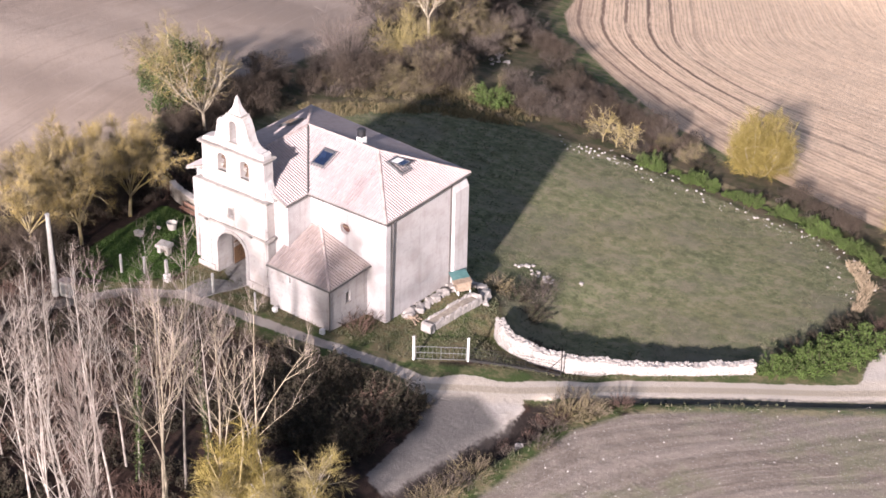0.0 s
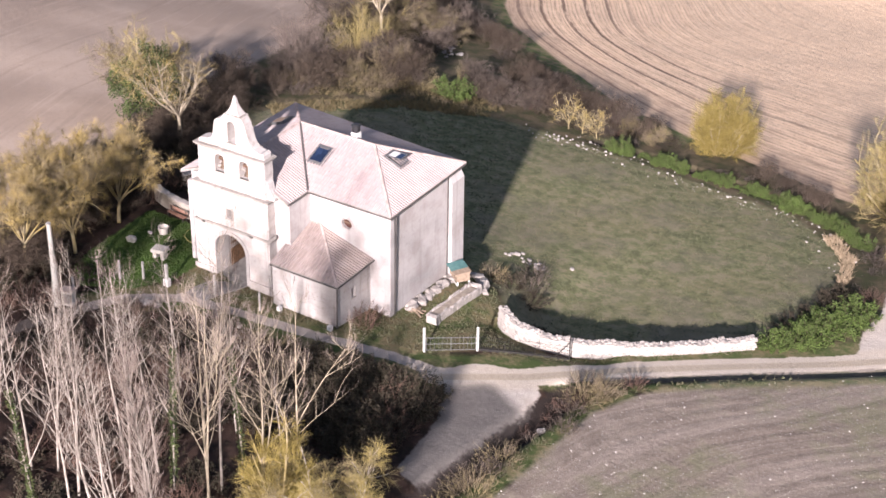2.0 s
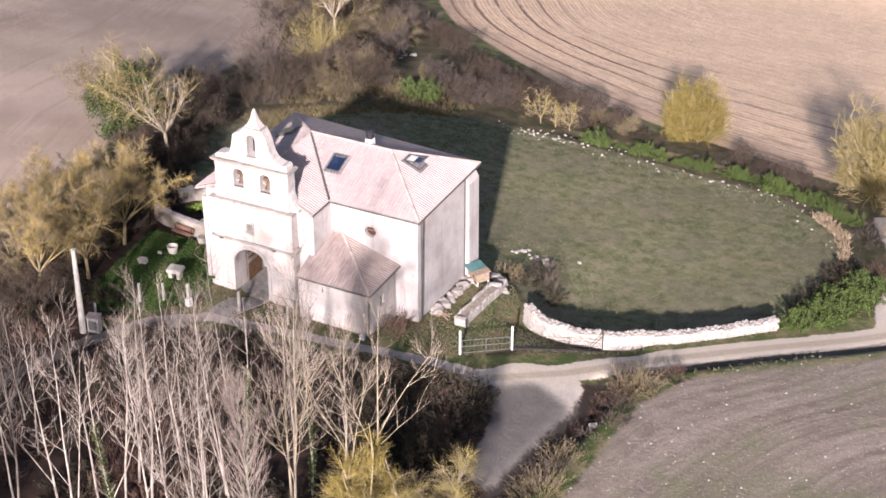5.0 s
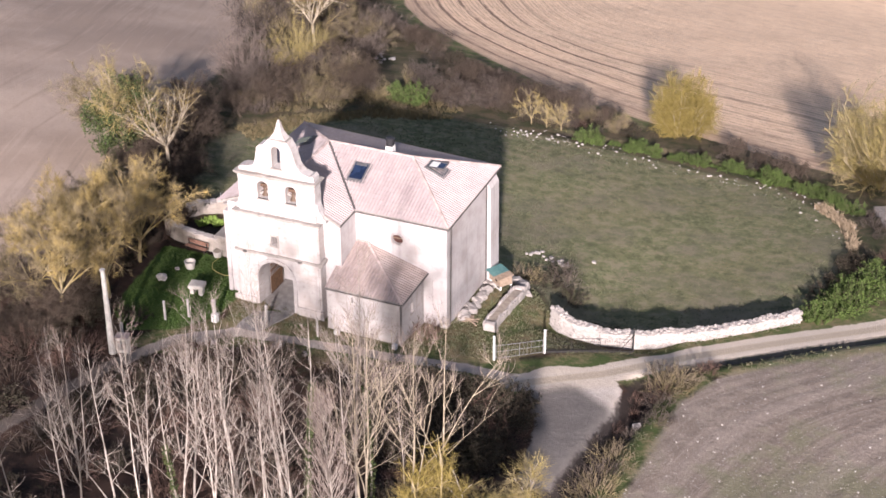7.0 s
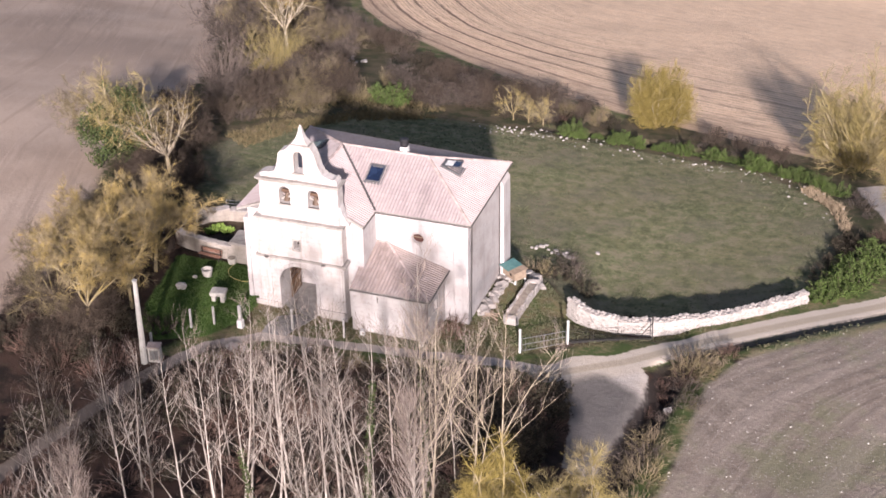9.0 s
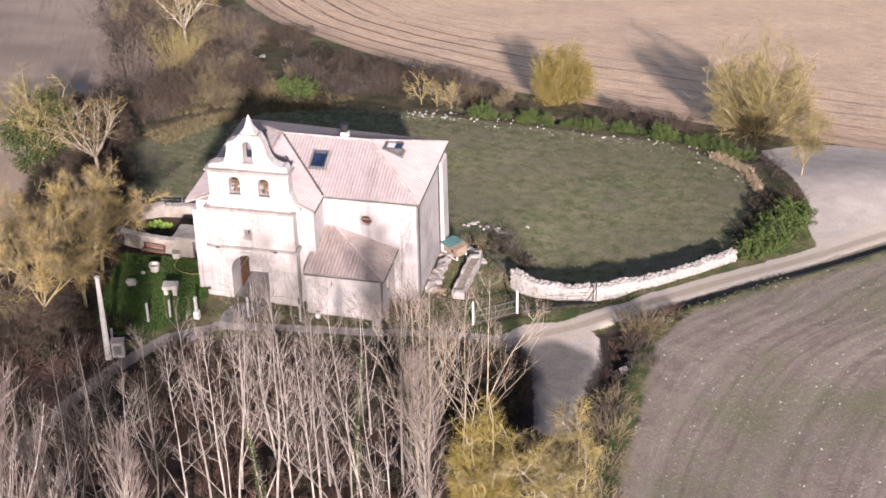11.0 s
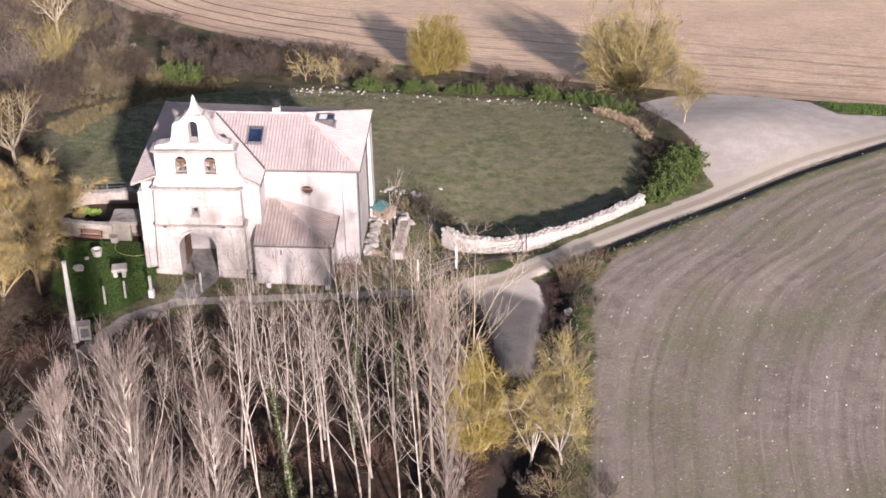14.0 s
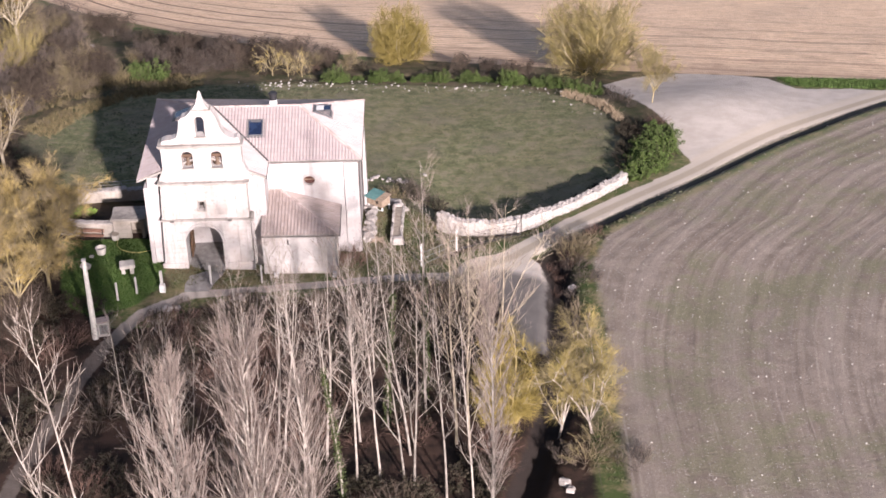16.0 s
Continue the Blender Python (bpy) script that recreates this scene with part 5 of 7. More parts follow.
def undergrowth():
    a, _ = shrub_mesh(11, 1.5, 1.6, 60)
    b, bl = shrub_mesh(12, 1.6, 1.5, 55, 5, 0.1)
    c, _ = shrub_mesh(13, 1.2, 1.9, 60)
    p1 = plant_from("bare_shrub", [("stem", a, M_GREY_TWIG)], "bare grey-brown shrub in rough ground", "shrub")
    p2 = plant_from("bramble", [("stem", b, M_BROWN_TWIG), ("leaves", bl, M_BRAMBLE)], "dark tangled bramble thicket", "shrub")
    p3 = plant_from("russet_shrub", [("stem", c, M_RED_TWIG)], "bare russet shrub with thin stems", "shrub")
    p4 = plant_from("olive_shrub", [("stem", shrub_mesh(14, 1.4, 1.8, 70)[0], M_OLIVE_TWIG)], "bare shrub with olive-yellow twigs", "shrub")
    big = []
    for k in range(3):
        st, fi = spreading_meshes(70 + k, 3.0, 1.9, 9, 5, 1.0, 0.04)
        big.append(plant_from("tall_shrub", [("trunk", st, M_GREY_TWIG), ("crown", fi, (M_GREY_TWIG, M_OLIVE_TWIG, M_BROWN_TWIG)[k])], ("tall rounded bare grey shrub", "tall rounded shrub with olive twigs", "tall dark bare thorn bush")[k], "shrub"))
    whips = []
    for k in range(3):
        w = shrub_mesh(90 + k, 1.0, 3.2, 26, 0, 0.09, 0.14)[0]
        whips.append(plant_from("sapling_clump", [("stem", w, (M_GREY_TWIG, M_RED_TWIG, M_BROWN_TWIG)[k])], ("clump of thin grey saplings", "clump of thin russet saplings", "clump of dark bare saplings")[k], "shrub"))
    for _ in range(24):
        x, y = rng.uniform(-9, 24), rng.uniform(-38, -8)
        if float(seg_distance(np.array([x]), np.array([y]), FOOTPATH)[0]) < 1.5 or float(seg_distance(np.array([x]), np.array([y]), TRACK)[0]) < 3.2 or (x > 14 and y > -15):
            continue
        plant(rng.choice(whips), x, y, rng.uniform(0.6, 1.1), rng.uniform(0, 6.3), rng.uniform(0.7, 1.2), "saplings under the poplars")
    retire(*whips)
    mound = plant_from("rounded_bush", [("stem", shrub_mesh(15, 1.6, 1.9, 170)[0], M_OLIVE_TWIG)], "dense rounded bush with olive-brown twigs", "shrub")
    fan = plant_from("upright_shrub", [("stem", shrub_mesh(16, 2.4, 5.2, 90, 0, 0.09, 0.12)[0], M_POPLAR_TWIG)], "tall bare shrub with pale fanned stems", "shrub")
    broom = plant_from("broom_bush", [("stem", shrub_mesh(17, 1.3, 5.4, 130, 0, 0.09, 0.12)[0], M_GOLD_TWIG)], "upright bush with yellow-green stems", "shrub")
    # under the poplars
    for _ in range(130):
        x, y = rng.uniform(-10, 25), rng.uniform(-38, -6.5)
        if float(seg_distance(np.array([x]), np.array([y]), FOOTPATH)[0]) < 1.7 or float(seg_distance(np.array([x]), np.array([y]), TRACK)[0]) < 3.2:
            continue
        plant(rng.choice((p2, p2, p3, p3, p2)), x, y, rng.uniform(0.6, 1.2), rng.uniform(0, 6.3), rng.uniform(0.6, 1.0), "shrubs under the poplars")
    # bramble bank between footpath and track
    for _ in range(46):
        x, y = rng.uniform(14, 23.5), rng.uniform(-14.5, -4.6)
        if float(seg_distance(np.array([x]), np.array([y]), TRACK)[0]) < 3.0:
            continue
        plant(p2, x, y, rng.uniform(0.8, 1.3), rng.uniform(0, 6.3), rng.uniform(0.7, 1.0), "brambles on the bank")
    for _ in range(30):
        x = rng.uniform(0, 20)
        y = float(np.interp(x, (-0.6, 2.5, 6.8, 11.6, 15.7, 22), (-7.6, -4.7, -4.0, -3.4, -2.5, -1.8))) - rng.uniform(1.4, 3.4)
        plant(rng.choice((p1, p1, p3, p4)), x, y, rng.uniform(0.3, 0.6), rng.uniform(0, 6.3), 0.8, "low scrub beside the footpath")
    # hedge belt round the meadow's far side
    belt = [(-20, 22), (-20, 32), (-19, 42), (-13, 48), (-6, 51), (2, 51), (10, 51.5), (18, 51), (26, 50), (33, 48.5)]
    for (ax, ay), (bx, by) in zip(belt[:-1], belt[1:]):
        for k in range(11):
            f = rng.random()
            x, y = ax + (bx - ax) * f + rng.uniform(-4.5, 3), ay + (by - ay) * f + rng.uniform(-1.5, 6)
            if y > float(np.interp(x, *FAR_EDGE)) - 1.5 or math.hypot(x - 17.5, y - 53) < 4.2 or math.hypot(x - 36.8, y - 48.5) < 5 or math.hypot(x + 7.6, y - 47.2) < 3.2:
                continue
            plant(rng.choice((p1, p2, p2, p2, big[0], big[2], big[2], big[2], big[1])), x, y, rng.uniform(0.55, 1.1) * (1.0 if x < 6 else 0.55), rng.uniform(0, 6.3), rng.uniform(0.7, 1.1), "hedge belt round the meadow")
    for _ in range(95):
        y = rng.uniform(45, 112)
        x = float(np.interp(y, (45, 60, 75, 95, 112), (-22, -24, -31, -38, -45))) + rng.uniform(-7, 8 if y < 80 else 4)
        if y > float(np.interp(x, *FAR_EDGE)) - 1.5:
            continue
        if math.hypot(x + 23, y - 56) < 7 or math.hypot(x + 22, y - 50) < 5:
            continue
        plant(rng.choice((p1, p2, big[0], big[0], big[1], big[2], big[2])), x, y, rng.uniform(0.7, 1.2), rng.uniform(0, 6.3), rng.uniform(0.7, 1.1), "scrub along the stream")
    for _ in range(75):
        x, y = rng.uniform(-6, 34), rng.uniform(49.5, 60)
        if y > float(np.interp(x, *FAR_EDGE)) - (3.2 if x < 12 else 1.5) or math.hypot(x - 17.5, y - 53) < 4.2 or math.hypot(x - 36.8, y - 48.5) < 5:
            continue
        plant(rng.choice((p3, big[2], p2, p2, p1)), x, y, rng.uniform(0.6, 1.0) * (1.0 if x < 8 else 0.5), rng.uniform(0, 6.3), rng.uniform(0.7, 1.0), "hedge belt round the meadow")
    for _ in range(52):
        x = rng.uniform(-24, 8)
        y = float(np.interp(x, *FAR_EDGE)) - rng.uniform(4.6, 12)
        plant(rng.choice((p1, p2, p2, big[0], big[2])), x, y, rng.uniform(0.5, 0.9), rng.uniform(0, 6.3), rng.uniform(0.6, 1.0), "hedge belt round the meadow")
    for x, y, s in ((-18.9, 40.2, 1.0), (-17.2, 41.6, 1.05), (-16.0, 42.8, 1.0), (-14.6, 44.6, 1.1), (-13.6, 46.4, 0.9), (-12.2, 48.4, 1.15), (-19.8, 37.6, 0.9)):
        plant(mound, x, y, s, rng.uniform(0, 6.3), 0.85, "rounded olive bushes above the meadow")
    plant(fan, -23.8, 45.2, 1.0, 0.4)
    plant(fan, -25.6, 47.6, 0.85, 2.4)
    plant(broom, -22.2, 52.0, 1.0, 1.0)
    plant(broom, -21.2, 53.6, 0.8, 3.0)
    for x, y, s in ((-14.6, 38.5, 0.5), (-12.4, 41.5, 0.6), (-10.2, 43.4, 0.5), (-13.8, 34.5, 0.45), (-7.4, 44.6, 0.55), (-11.2, 39.2, 0.4), (-15.4, 31.6, 0.5), (-4.6, 45.4, 0.5)):
        plant(p4, x, y, s, rng.uniform(0, 6.3), 0.8, "low bushes at the meadow's edge")
    # along the left side, below the garden trees
    for _ in range(70):
        y = rng.uniform(-14, 26)
        x = float(np.interp(y, (-14, 0, 12, 26), (-10, -10.5, -13.5, -20))) + rng.uniform(-4, 2.2)
        plant(rng.choice((p2, p2, p3, big[2], big[2])), x, y, rng.uniform(0.6, 1.1), rng.uniform(0, 6.3), rng.uniform(0.6, 0.95), "scrub beside the garden")
    # east end of the meadow and round the yard
    for x, y, s, p in ((38.4, 27.2, 0.75, p2), (38.9, 29.4, 0.75, p2), (37.9, 25.2, 0.7, p2), (37.2, 22.8, 0.6, p2), (39.6, 28.0, 0.75, p2), (39.0, 25.8, 0.75, p2), (38.0, 28.6, 0.6, p2), (41.0, 29.4, 0.7, p3), (39.5, 35, 0.5, p1), (38.5, 38, 0.9, p1), (37.5, 41, 1.0, p1), (30.9, 1.6, 1.1, p4), (30.4, 2.9, 0.9, p1), (31.6, 2.6, 0.9, p4), (32.8, 4.8, 0.6, p3), (30.6, 0.2, 0.7, p3), (30.3, -8.6, 0.9, p4), (28.9, -8.6, 0.6, p1), (29.3, -10.4, 0.75, p4), (28.9, -12.2, 0.8, p1), (29.6, -6.2, 0.5, p4), (30.0, -10.6, 1.0, p1), (30.6, -12.4, 0.9, p4), (29.9, -1.4, 0.5, p3), (30.4, -4.6, 0.5, p1), (29.0, -3.6, 0.4, p3), (29.9, -7.2, 0.55, p1), (28.4, -6.4, 0.4, p1), (29.0, 0.4, 0.5, p3), (30.9, -0.6, 0.7, p1), (31.6, -3.0, 0.7, p1), (37.2, 20.3, 0.6, p2), (19.2, 15.5, 0.9, p1), (18.3, 17.6, 0.8, p1), (17.8, 14.3, 0.9, p2), (20.4, 13.2, 0.7, p2), (29.2, -27.2, 0.9, p4), (30.2, -24.6, 0.8, p4), (32.0, -27.4, 0.8, p1), (27.9, -26.8, 0.7, p1), (29.6, -12, 0.8, p4), (30.6, -16, 0.9, p4), (31, -20, 0.8, p4), (14.1, 0.6, 0.95, p3), (-10.4, 8.6, 1.05, p3), (-0.4, 12.9, 0.5, p3), (16.6, 13.8, 0.8, p4)):
        plant(p, x, y, s, rng.uniform(0, 6.3), 0.85)
    # weeds in the hollow behind the road wall, also added to deepen its shadow
    for k in range(26):
        x = 23.2 + 12.6 * k / 25 + rng.uniform(-0.3, 0.3)
        y = float(np.interp(x, (22.8, 24.6, 26.8, 30.9, 33.7, 36.4), (6.95, 6.85, 7.5, 10.4, 13.3, 16.5))) + rng.uniform(1.3, 2.5)
        plant(p2, x, y, rng.uniform(0.3, 0.48), rng.uniform(0, 6.3), rng.uniform(0.5, 0.8), "weeds behind the road wall")
    retire(p1, p2, p3, p4, mound, fan, broom, *big)


undergrowth()


def hedges():
    protos = []
    for k in range(3):
        w, lv = shrub_mesh(30 + k, 1.15, 1.6, 60, 18, 0.085)
        protos.append(plant_from("evergreen_shrub", [("stem", w, M_BROWN_TWIG), ("leaves", lv, M_HEDGE)], "leafy green hedge shrub", "shrub"))
    for k in range(28):
        if k % 7 == 3:
            continue
        f = (k + rng.uniform(-0.6, 0.6)) / 27
        x = 11 + 25.5 * f
        y = float(np.interp(x, (12, 22, 30, 34, 37), (47.3, 46.7, 45.5, 43.0, 39.9))) + rng.uniform(-0.6, 0.7)
        plant(rng.choice(protos), x, y, rng.choice((0.3, 0.45, 0.6, 0.8)), rng.uniform(0, 6.3), rng.uniform(0.7, 1.5), "green hedge on the stone wall")
    for x, y, s in ((-8.1, 48.6, 1.35), (37.6, 17.6, 0.8), (38.6, 19.2, 1.0), (39.3, 20.8, 1.1), (39.9, 22.6, 1.15), (40.5, 24.4, 1.15), (41.0, 26.2, 1.05), (39.4, 23.8, 0.9), (38.6, 21.6, 0.8)):
        plant(rng.choice(protos), x, y, s, rng.uniform(0, 6.3), 0.9, "green hedge at the meadow's end")
    retire(*protos)


hedges()


def broad_trees():
    specs = (
        # name, label, bark, twigs, seed, h, r, limbs, twigs, flare, base, droop, places
        ("willow_tree", "rounded bare tree with yellow twigs", M_OCHRE_BARK, M_YELLOW_TWIG, 51, 7.2, 3.1, 40, 9, 1.0, 0.04, 0.03, ((17.5, 56.3, 1.16),)),
        ("willow_tree", "tall narrow bush-like tree with yellow twigs beside the ditch", M_OCHRE_BARK, M_YELLOW_TWIG, 61, 10.4, 2.4, 26, 8, 0.45, 0.04, 0.02, ((24.5, -23.0, 0.97),)),
        ("willow_tree", "broad tree with yellow-green lichened twigs and ivy", M_OCHRE_BARK, M_GOLD_TWIG, 52, 9.8, 4.8, 34, 9, 1.1, 0.03, 0.0, ((37.2, 51.5, 1.25),)),
        ("small_tree", "young bare tree with yellowish twigs", M_OCHRE_BARK, M_GOLD_TWIG, 53, 5.0, 2.0, 7, 5, 0.6, 0.22, 0.0, ((41.3, 35.2, 1.0), (42.5, 47.6, 0.7), (24.6, -22.6, 1.0))),
        ("lichened_tree", "bare tree with pale limbs and ochre lichen", M_OCHRE_BARK, M_OCHRE_TWIG, 54, 7.6, 2.8, 9, 9, 0.62, 0.24, 0.03, ((-7.5, -4.8, 0.98), (-8.8, 1.2, 0.98), (-9.0, -8.4, 0.95), (-11.4, -2.2, 0.95))),
        ("lichened_tree", "pale-stemmed bare tree with golden twigs beside the ditch", M_POPLAR, M_GOLD_TWIG, 59, 9.0, 2.2, 7, 8, 0.42, 0.1, 0.06, ((27.8, -23.4, 1.0), (29.8, -24.2, 0.96))),
        ("lichened_tree", "bare grey-limbed tree with ochre twigs", M_OCHRE_BARK, M_OLIVE_TWIG, 55, 7.0, 3.3, 10, 7, 0.85, 0.14, 0.0, ((-12.2, -6.6, 0.9), (-12.6, 3.6, 0.8), (-24.8, 22.5, 0.9), (-35, 80, 1.3), (-31, 76, 1.1), (-27, 68, 1.0), (-39, 88, 1.2), (-30, 64, 0.9))),
        ("bare_tree", "bare tree with tan forked limbs", M_TAN_BARK, M_OCHRE_TWIG, 56, 8.9, 2.9, 8, 3, 0.8, 0.36, 0.0, ((-15.1, 16.2, 0.98), (-36, 84, 1.3), (-30, 75.5, 1.2), (-23.2, 58.6, 1.15))),
        ("small_tree", "low bare tree with pale tan limbs", M_OCHRE_BARK, M_OCHRE_BARK, 60, 4.0, 2.0, 6, 2, 0.8, 0.16, 0.03, ((4.4, 49.2, 0.78), (6.0, 49.0, 0.6), (7.4, 49.2, 0.68))),
        ("grey_tree", "bare bushy tree with fine grey twigs", M_GREY_TWIG, M_GREY_TWIG, 57, 6.0, 3.2, 10, 6, 0.9, 0.05, 0.0, ((-31, 60, 1.0), (-27, 66, 0.9), (-31, 70, 1.0))),
    )
    for name, label, bark, twig, seed, h, r, limbs, tw, flare, base, droop, places in specs:
        stem, fine = spreading_meshes(seed, h, r, limbs, tw, flare, base, droop, 0.75 if limbs > 13 else 0.6 if seed in (53, 59) else 1.0, limbs > 13, seed in (54, 55))
        pieces = [("trunk", stem, bark), ("crown", fine, twig)]
        if seed == 52:
            left_limb = min(stem.limbs, key=lambda line: line[-1].x)
            pieces.append(("ivy", ivy_on(left_limb, 0.6, 1100, 9, 0.1, 0.95), M_IVY))
        p = plant_from(name, pieces, label, "tree")
        for x, y, s in places:
            plant(p, x, y, s, rng.uniform(0, 6.3))
        retire(p)
    # the ivy-grown tree behind the garden
    stem, fine = spreading_meshes(58, 7.6, 2.9, 8, 5, 0.65, 0.2)
    iv = Wood()
    r2 = random.Random(5)
    for _ in range(20000):
        c = Vector((0, 0, 3.2)) + unit(r2) * r2.random() ** 0.4 * 2.9
        c.z = max(0.1, 3.2 + (c.z - 3.2) * 1.3)
        if noise.noise(c * 0.75) < 0.1 + 0.08 * max(c.z - 4.5, 0):
            continue
        iv.leaf(c, unit(r2), 0.07, 0.18, r2)
    p = plant_from("ivy_tree", [("trunk", stem, M_OCHRE_BARK), ("crown", fine, M_GOLD_TWIG), ("ivy", iv, M_IVY)], "tree overgrown with dark green ivy", "tree")
    plant(p, -21.5, 19.3, 1.12)
    retire(p)


broad_trees()


# ---- walls, fences and small things ----
def stone_mesh(name, seed, sx, sy, sz, rough_by=0.16):
    """One hewn, uneven stone, its long side along x."""
    r2 = random.Random(seed)
    bm = bmesh.new()
    bmesh.ops.create_cube(bm, size=1.0)
    bmesh.ops.bevel(bm, geom=list(bm.edges), offset=0.14, segments=1, affect="EDGES")
    for v in bm.verts:
        v.co = Vector(((v.co.x + r2.uniform(-1, 1) * rough_by * 0.5) * sx, (v.co.y + r2.uniform(-1, 1) * rough_by * 0.5) * sy, (v.co.z + r2.uniform(-1, 1) * rough_by * 0.6) * sz))
    me = bpy.data.meshes.new(name)
    bm.to_mesh(me)
    bm.free()
    me.materials.append(M_STONE)
    return me


def joined_stones(name, places, kinds, parent=None, mat=None, label="", category=""):
    """Stones too many to count, in one mesh. places: matrices."""
    verts, faces = [], []
    for k, m in enumerate(places):
        me = kinds[k % len(kinds)]
        base = len(verts)
        verts += [m @ v.co for v in me.vertices]
        faces += [tuple(base + i for i in p.vertices) for p in me.polygons]
    ob = lists_object(name, verts, faces, mat or M_STONE, parent)
    if parent is None:
        tagged(ob, label, category)
    ob["kind"] = "stuff"
    return ob


STONES = [stone_mesh("stone", 200 + k, 1.0, 1.0, 1.0, 0.22) for k in range(8)]


def walk_line(line, step):
    """Points and headings every step along a polyline."""
    out, left = [], 0.0
    for (ax, ay), (bx, by) in zip(line[:-1], line[1:]):
        d = math.hypot(bx - ax, by - ay)
        s = left
        while s < d:
            out.append((ax + (bx - ax) * s / d, ay + (by - ay) * s / d, math.atan2(by - ay, bx - ax)))
            s += step
        left = s - d
    return out


def road_wall():
    line = [(20.9, 8.0), (21.7, 7.35), (22.8, 6.95), (24.6, 6.85), (26.8, 7.5), (30.9, 10.4), (33.7, 13.3), (36.4, 16.5)]
    wall = holder("stone_wall", 21, 8, 0, "rough pale dry-stone wall along the gravel road", "wall")
    wall.matrix_basis = Matrix()
    pts = walk_line(line, 0.3)
    total = len(pts)
    r2 = random.Random(3)
    tops = []
    bm = bmesh.new()
    rings = []
    for k, (x, y, a) in enumerate(pts):
        f = k / (total - 1)
        top = -0.78 - 1.75 * f ** 1.15 + 0.07 * math.sin(k * 0.7)
        tops.append(top)
        nx, ny = math.sin(a), -math.cos(a)
        base = ground_z(x, y) - 0.6
        rings.append([bm.verts.new((x + nx * o, y + ny * o, z)) for o, z in ((0.47, base), (0.335, top), (-0.3, top), (-0.45, base))])
    for p, q in zip(rings[:-1], rings[1:]):
        for i in range(4):
            bm.faces.new((p[i], p[(i + 1) % 4], q[(i + 1) % 4], q[i]))
    bm.faces.new(rings[0])
    bm.faces.new(rings[-1])
    part("core", bm, M_LIME_MORTAR, wall)
    many, count = [], 0
    for side in (1, -1):
        for k, (x, y, a) in enumerate(pts):
            nx, ny = math.sin(a) * side, -math.cos(a) * side
            low = ground_z(x + nx * 0.5, y + ny * 0.5) - 0.15
            rows = max(3, int((tops[k] - low) / 0.2))
            hgt = (tops[k] - low) / rows
            for j in range(rows):
                shift = (0.15 if j % 2 else 0.0) + r2.uniform(-0.05, 0.05)
                off = 0.13 * (1 - j / rows) + 0.17
                m = Matrix.LocRotScale((x + nx * off + math.cos(a) * shift, y + ny * off + math.sin(a) * shift, low + hgt * (j + 0.5) + r2.uniform(-0.06, 0.06)), Euler((r2.uniform(-0.08, 0.08), r2.uniform(-0.14, 0.14), a + r2.uniform(-0.08, 0.08))), (0.33 * r2.uniform(0.7, 1.25), 0.27 * r2.uniform(0.9, 1.1), hgt * r2.uniform(0.95, 1.3)))
                if side == 1 and count < 290:
                    ob = new("stone", STONES[(k * 7 + j * 3) % 8])
                    ob.parent = wall
                    ob.matrix_basis = m
                    count += 1
                else:
                    many.append(m)
    for k, (x, y, a) in enumerate(pts):
        for o in (-0.13, 0.13):
            if r2.random() < 0.9:
                s = r2.uniform(0.18, 0.34)
                many.append(Matrix.LocRotScale((x + r2.uniform(-0.12, 0.12) - math.sin(a) * o, y + r2.uniform(-0.12, 0.12) + math.cos(a) * o, tops[k] + s * 0.12), Euler((r2.uniform(-0.3, 0.3), r2.uniform(-0.3, 0.3), r2.uniform(0, 3))), (s, s * 0.8, s * 0.6)))
    joined_stones("coping_rubble", many, STONES, wall)


road_wall()


